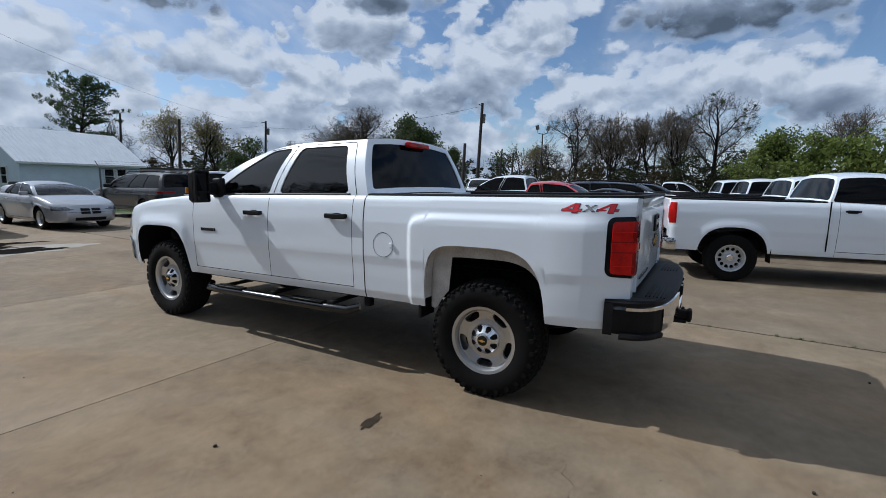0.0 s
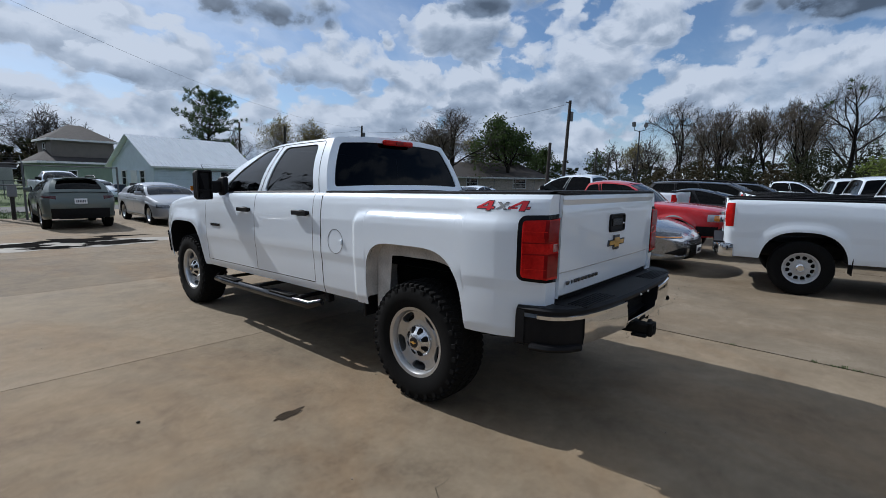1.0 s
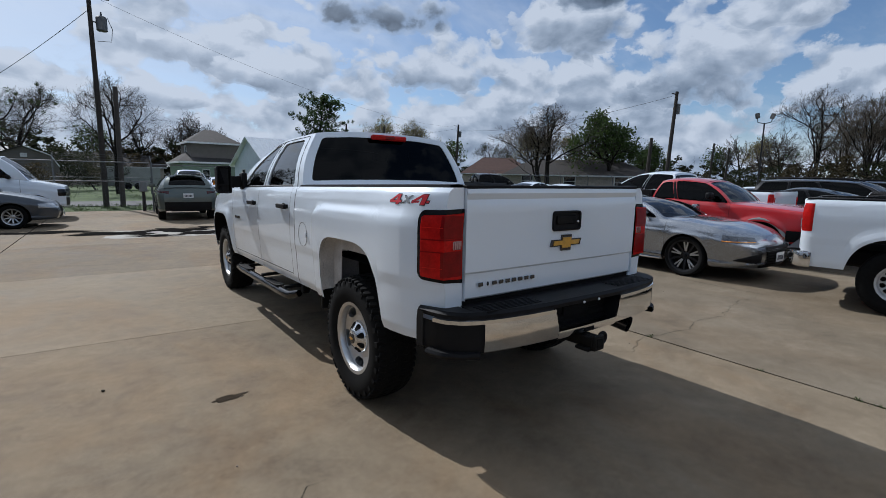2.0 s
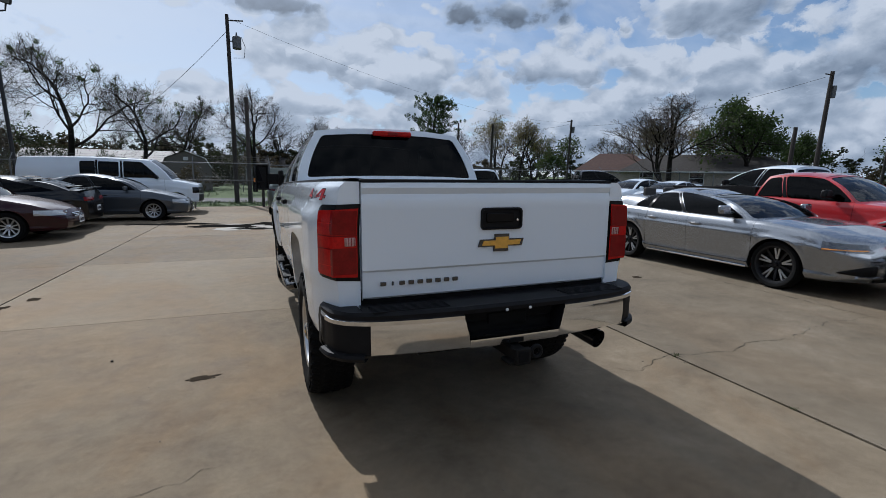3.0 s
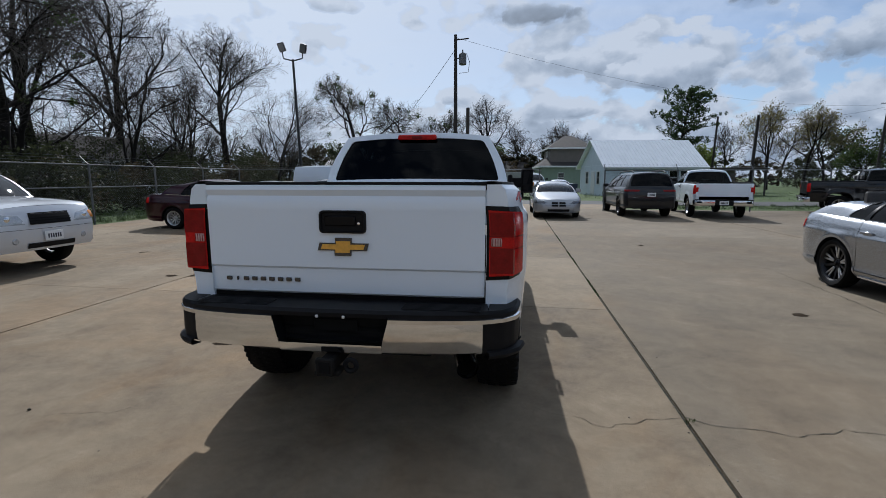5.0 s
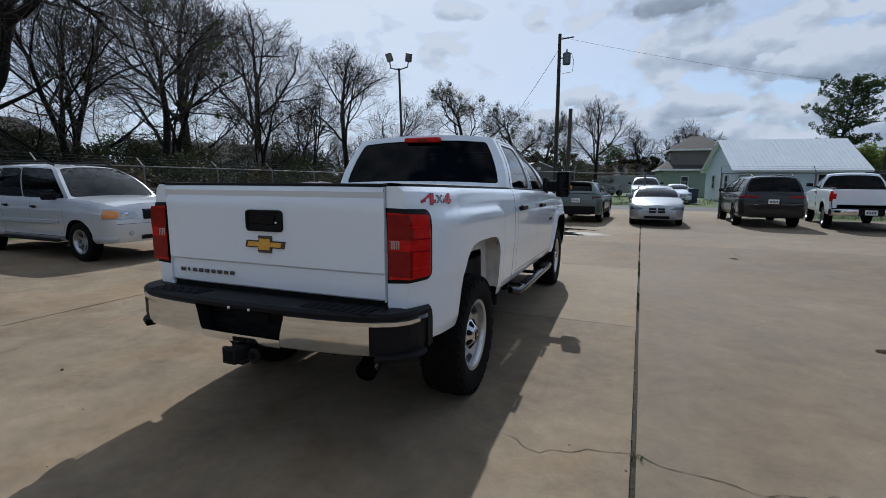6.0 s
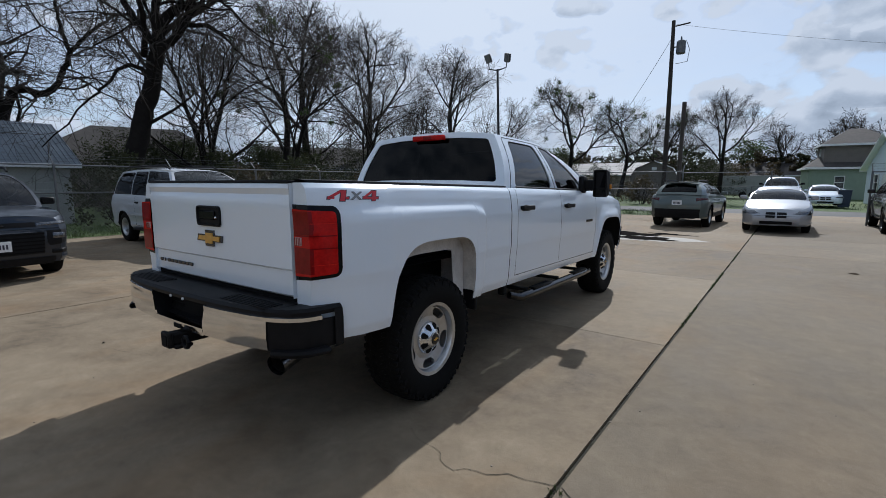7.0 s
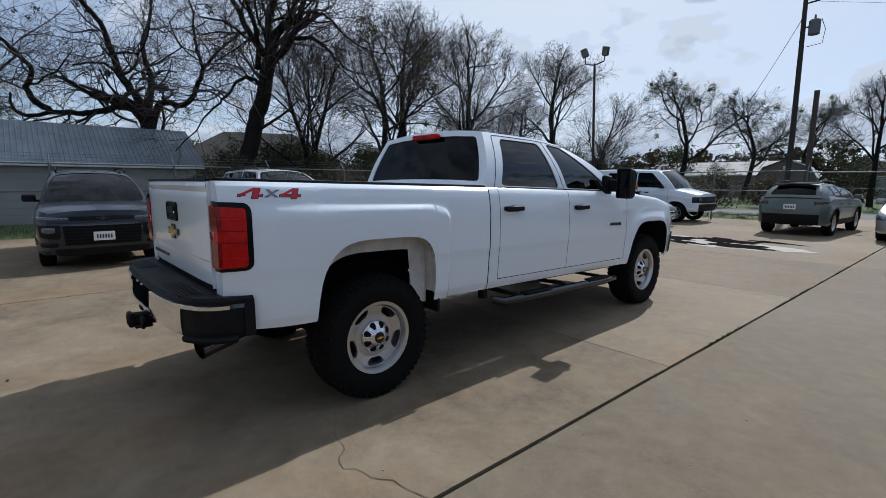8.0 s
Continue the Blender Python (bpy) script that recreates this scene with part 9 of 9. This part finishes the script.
    far(far_bare, -60.0, 92.0)
    far_green = tree("far_green_tree", "dark green tree in the distant woods", 32, 12, 0.3, leaf=0.5, leaf_p=1.0, leaf_n=5, leaf_spread=0.5, kids=(6, 5, 5), levels=3, tip=0.02)
    far(far_green, 60.0, 92.0)
    # west side, behind the fence
    for src, x, y, k, a in ((thin, -20.5, 9.5, 1.05, 30), (mist, -22.0, 15.5, 1.05, 140), (bare, -27.0, 21.0, 1.1, 30),
                            (thin, -21.0, 25.0, 0.8, 10), (bare, -29.0, 30.0, 1.15, 100), (thin, -25.5, 33.0, 1.05, 50), (thin, -20.0, 37.0, 0.95, 300), (mist, -11.5, 50.0, 0.95, 40), (bare, -1.2, 41.0, 0.62, 60), (far_bare, -36.0, 35.0, 1.0, 10),
                            (mist, -7.5, 56.0, 0.9, 190), (thin, -15.5, 30.0, 0.5, 10), (thin, -20.0, 20.0, 0.9, 15)):
        plant(src, x, y, k * 0.86, a)
    # street side and behind the houses
    north_trees = ((far_bare, 8.0, 78.0, 0.85, 30), (far_bare, 13.0, 82.0, 0.85, 130), (far_bare, 3.0, 80.0, 0.8, 210), (fresh, 25.0, 64.0, 0.8, 0), (green, 19.5, 66.0, 0.6, 50), (bud, 34.0, 63.0, 1.0, 60), (bud, 42.5, 66.0, 0.9, 150), (green, 50.0, 70.0, 0.65, 10), (mist, 55.0, 62.0, 0.65, 10),
                   (bud, 55.0, 52.0, 0.85, 75), (far_bare, 66.0, 56.0, 0.9, 85), (green, 52.0, 36.0, 0.85, 90), (green, 57.0, 33.0, 0.7, 190))
    east_trees = ((bud, 47.0, 37.0, 0.7, 190), (far_bare, 66.0, 20.0, 0.62, 30), (bud, 68.0, 23.0, 0.72, 30), (mist, 70.0, 18.0, 0.6, 130), (far_bare, 72.0, 27.0, 0.65, 30), (vase, 55.0, 5.0, 0.98, 90), (vase, 56.0, 12.0, 0.82, 200), (vase, 57.5, 7.5, 0.95, 310), (vase, 59.0, 3.0, 1.08, 140), (vase, 54.5, 9.8, 0.76, 260), (bare, 60.0, 15.0, 0.72, 20), (mist, 58.0, -1.0, 0.95, 10),
                  (fresh, 53.0, -10.0, 1.0, 90), (vase, 58.0, -14.0, 1.0, 20), (bud, 56.0, -19.0, 1.1, 20), (vase, 62.0, 2.0, 0.95, 33), (far_bare, 60.0, -24.0, 1.0, 20))
    for src, x, y, k, a in north_trees + east_trees:
        plant(src, x, y, k, a)
    # low spreading trees beside the ranch house
    plant(vase, 36.7, 32.7, 0.80, 45, 1.8)
    plant(bare, 38.5, 33.5, 0.60, 160, 1.4)
    # behind the lot
    for k in range(9):
        plant((far_green, far_bare, far_bare)[k % 3], -34 + 9 * k, -40 - 5 * (k % 2), 1.1, 40 * k)
    # far woods that close the view all round
    rnd = random.Random(5)
    kinds = (far_bare, far_bare, far_green, far_bare, far_bare, far_green, far_bare, far_bare)
    for k in range(54):
        a = 2 * math.pi * k / 54 + rnd.uniform(-0.03, 0.03)
        d = rnd.uniform(92, 125)
        plant(kinds[k % 8], 10 + d * math.sin(a), 5 + d * math.cos(a), rnd.uniform(0.8, 1.05), rnd.uniform(0, 360))
    # undergrowth
    ever = bush("dark evergreen bush in the undergrowth", 21, 1.7, 3.0, LEAF_DULL, 80, 0.15)
    far(ever, -17.5, 9.0)
    dry = bush("brownish thicket with dry leaves", 22, 1.6, 2.2, LEAF_DRY, 40, 0.16)
    far(dry, -16.5, 13.0)
    spring = bush("bright green spring shrub", 23, 1.8, 2.6, LEAF_SPRING)
    far(spring, 48.0, -7.0, 0, 1.6)
    fence_bushes = ((ever, -20, 13, 1.1, 40), (ever, -22.5, 8.5, 1.2, 80), (dry, -18.5, 11.0, 1.0, 70), (dry, -17.8, 18.0, 1.0, 170), (ever, -19.5, 23.5, 1.1, 10), (dry, -16.5, 21.5, 0.9, 10), (ever, -24, 27, 1.2, 30), (dry, -20, 30, 1.1, 20),
                    (ever, -15.5, 26.5, 0.7, 99), (dry, -12.0, 25.5, 0.8, 30), (dry, -8.0, 32.0, 1.0, 30), (dry, -5.5, 34.0, 0.9, 130), (ever, -16.0, 4.5, 0.9, 10), (ever, -15.8, 11.5, 0.9, 50), (dry, -15.5, 9.0, 0.9, 0))
    west_bushes = ((ever, -16.5, 19.5, 0.9, 0), (ever, -17.0, 13.5, 1.0, 110), (ever, -15.2, 17.0, 0.7, 20), (ever, -27, 12, 1.4, 10), (ever, -30, 20, 1.4, 10), (dry, -15.8, 6.8, 0.8, 20), (ever, -16.4, 15.5, 0.6, 30), (ever, 51, 1, 1.7, 10),
                   (ever, 52, 7, 1.5, 100), (dry, 51, 11, 1.8, 10), (dry, 50, 4, 1.6, 40), (spring, 50, -12, 1.5, 30), (ever, 54, -3, 1.8, 60), (dry, 53, 15, 1.5, 60), (ever, 57, 18, 1.2, 60))
    far_bushes = ((ever, 60, 22, 1.2, 10), (dry, 62, 28, 1.2, 10), (spring, 27, 66, 1.3, 0), (ever, 20, 70, 1.8, 0), (ever, 42, 70, 1.5, 40), (dry, -2, 66, 1.6, 0), (ever, -6, 68, 1.7, 0), (ever, -14, 70, 1.8, 90),
                  (dry, 1.5, 70, 1.4, 0), (ever, -22, 60, 1.8, 20), (ever, -30, 50, 1.8, 20), (dry, -26, 45, 1.6, 20), (ever, -38, 42, 2.0, 20))
    for src, x, y, k, a in fence_bushes + west_bushes + far_bushes:
        plant(src, x, y, k, a)
    brush = bush("dense dark thicket closing the far view", 25, 3.4, 6.0, LEAF_DULL, 60, 0.36)
    far(brush, -45.0, 60.0)
    brown = bush("brown bare thicket far behind the houses", 26, 3.2, 5.5, LEAF_DRY, 60, 0.34)
    far(brown, -52.0, 55.0)
    for k in range(64):
        a = 2 * math.pi * k / 64
        d = rnd.uniform(78, 92)
        plant((brush, brown, brush)[k % 3], 10 + d * math.sin(a), 5 + d * math.cos(a), rnd.uniform(0.8, 1.15), rnd.uniform(0, 360), 1.5)
    thick = bush("tall dull brown-green thicket behind the fence", 27, 2.6, 4.8, LEAF_DULL, 130, 0.12)
    far(thick, -29.0, 9.0)
    for x, y, k in ((-25, 7, 0.6), (-27, 11.5, 0.75), (-26, 16, 0.8), (-25.5, 20.5, 0.85), (-27, 25, 0.9), (-24, 29, 0.8), (-28, 33, 0.95), (-22, 36, 0.75), (-31, 14, 0.95), (-32, 24, 1.0), (-30, 40, 1.0), (-18, 40, 0.6)):
        plant(thick, x, y, k * 1.15, 37 * y, 1.2)
    for k in range(11):
        plant((thick, dry)[k % 2], -34 + 3.2 * k + rnd.uniform(-0.8, 0.8), 49 + rnd.uniform(-1, 3) + 0.3 * k, rnd.uniform(0.55, 0.85), 71 * k, 1.2)
    for k in range(20):
        plant((brush, brown)[k % 2], -46 + 3.0 * k + rnd.uniform(-1, 1), 74 + 0.3 * k + rnd.uniform(-3, 3), rnd.uniform(0.95, 1.3), rnd.uniform(0, 360), 1.2)


woods()
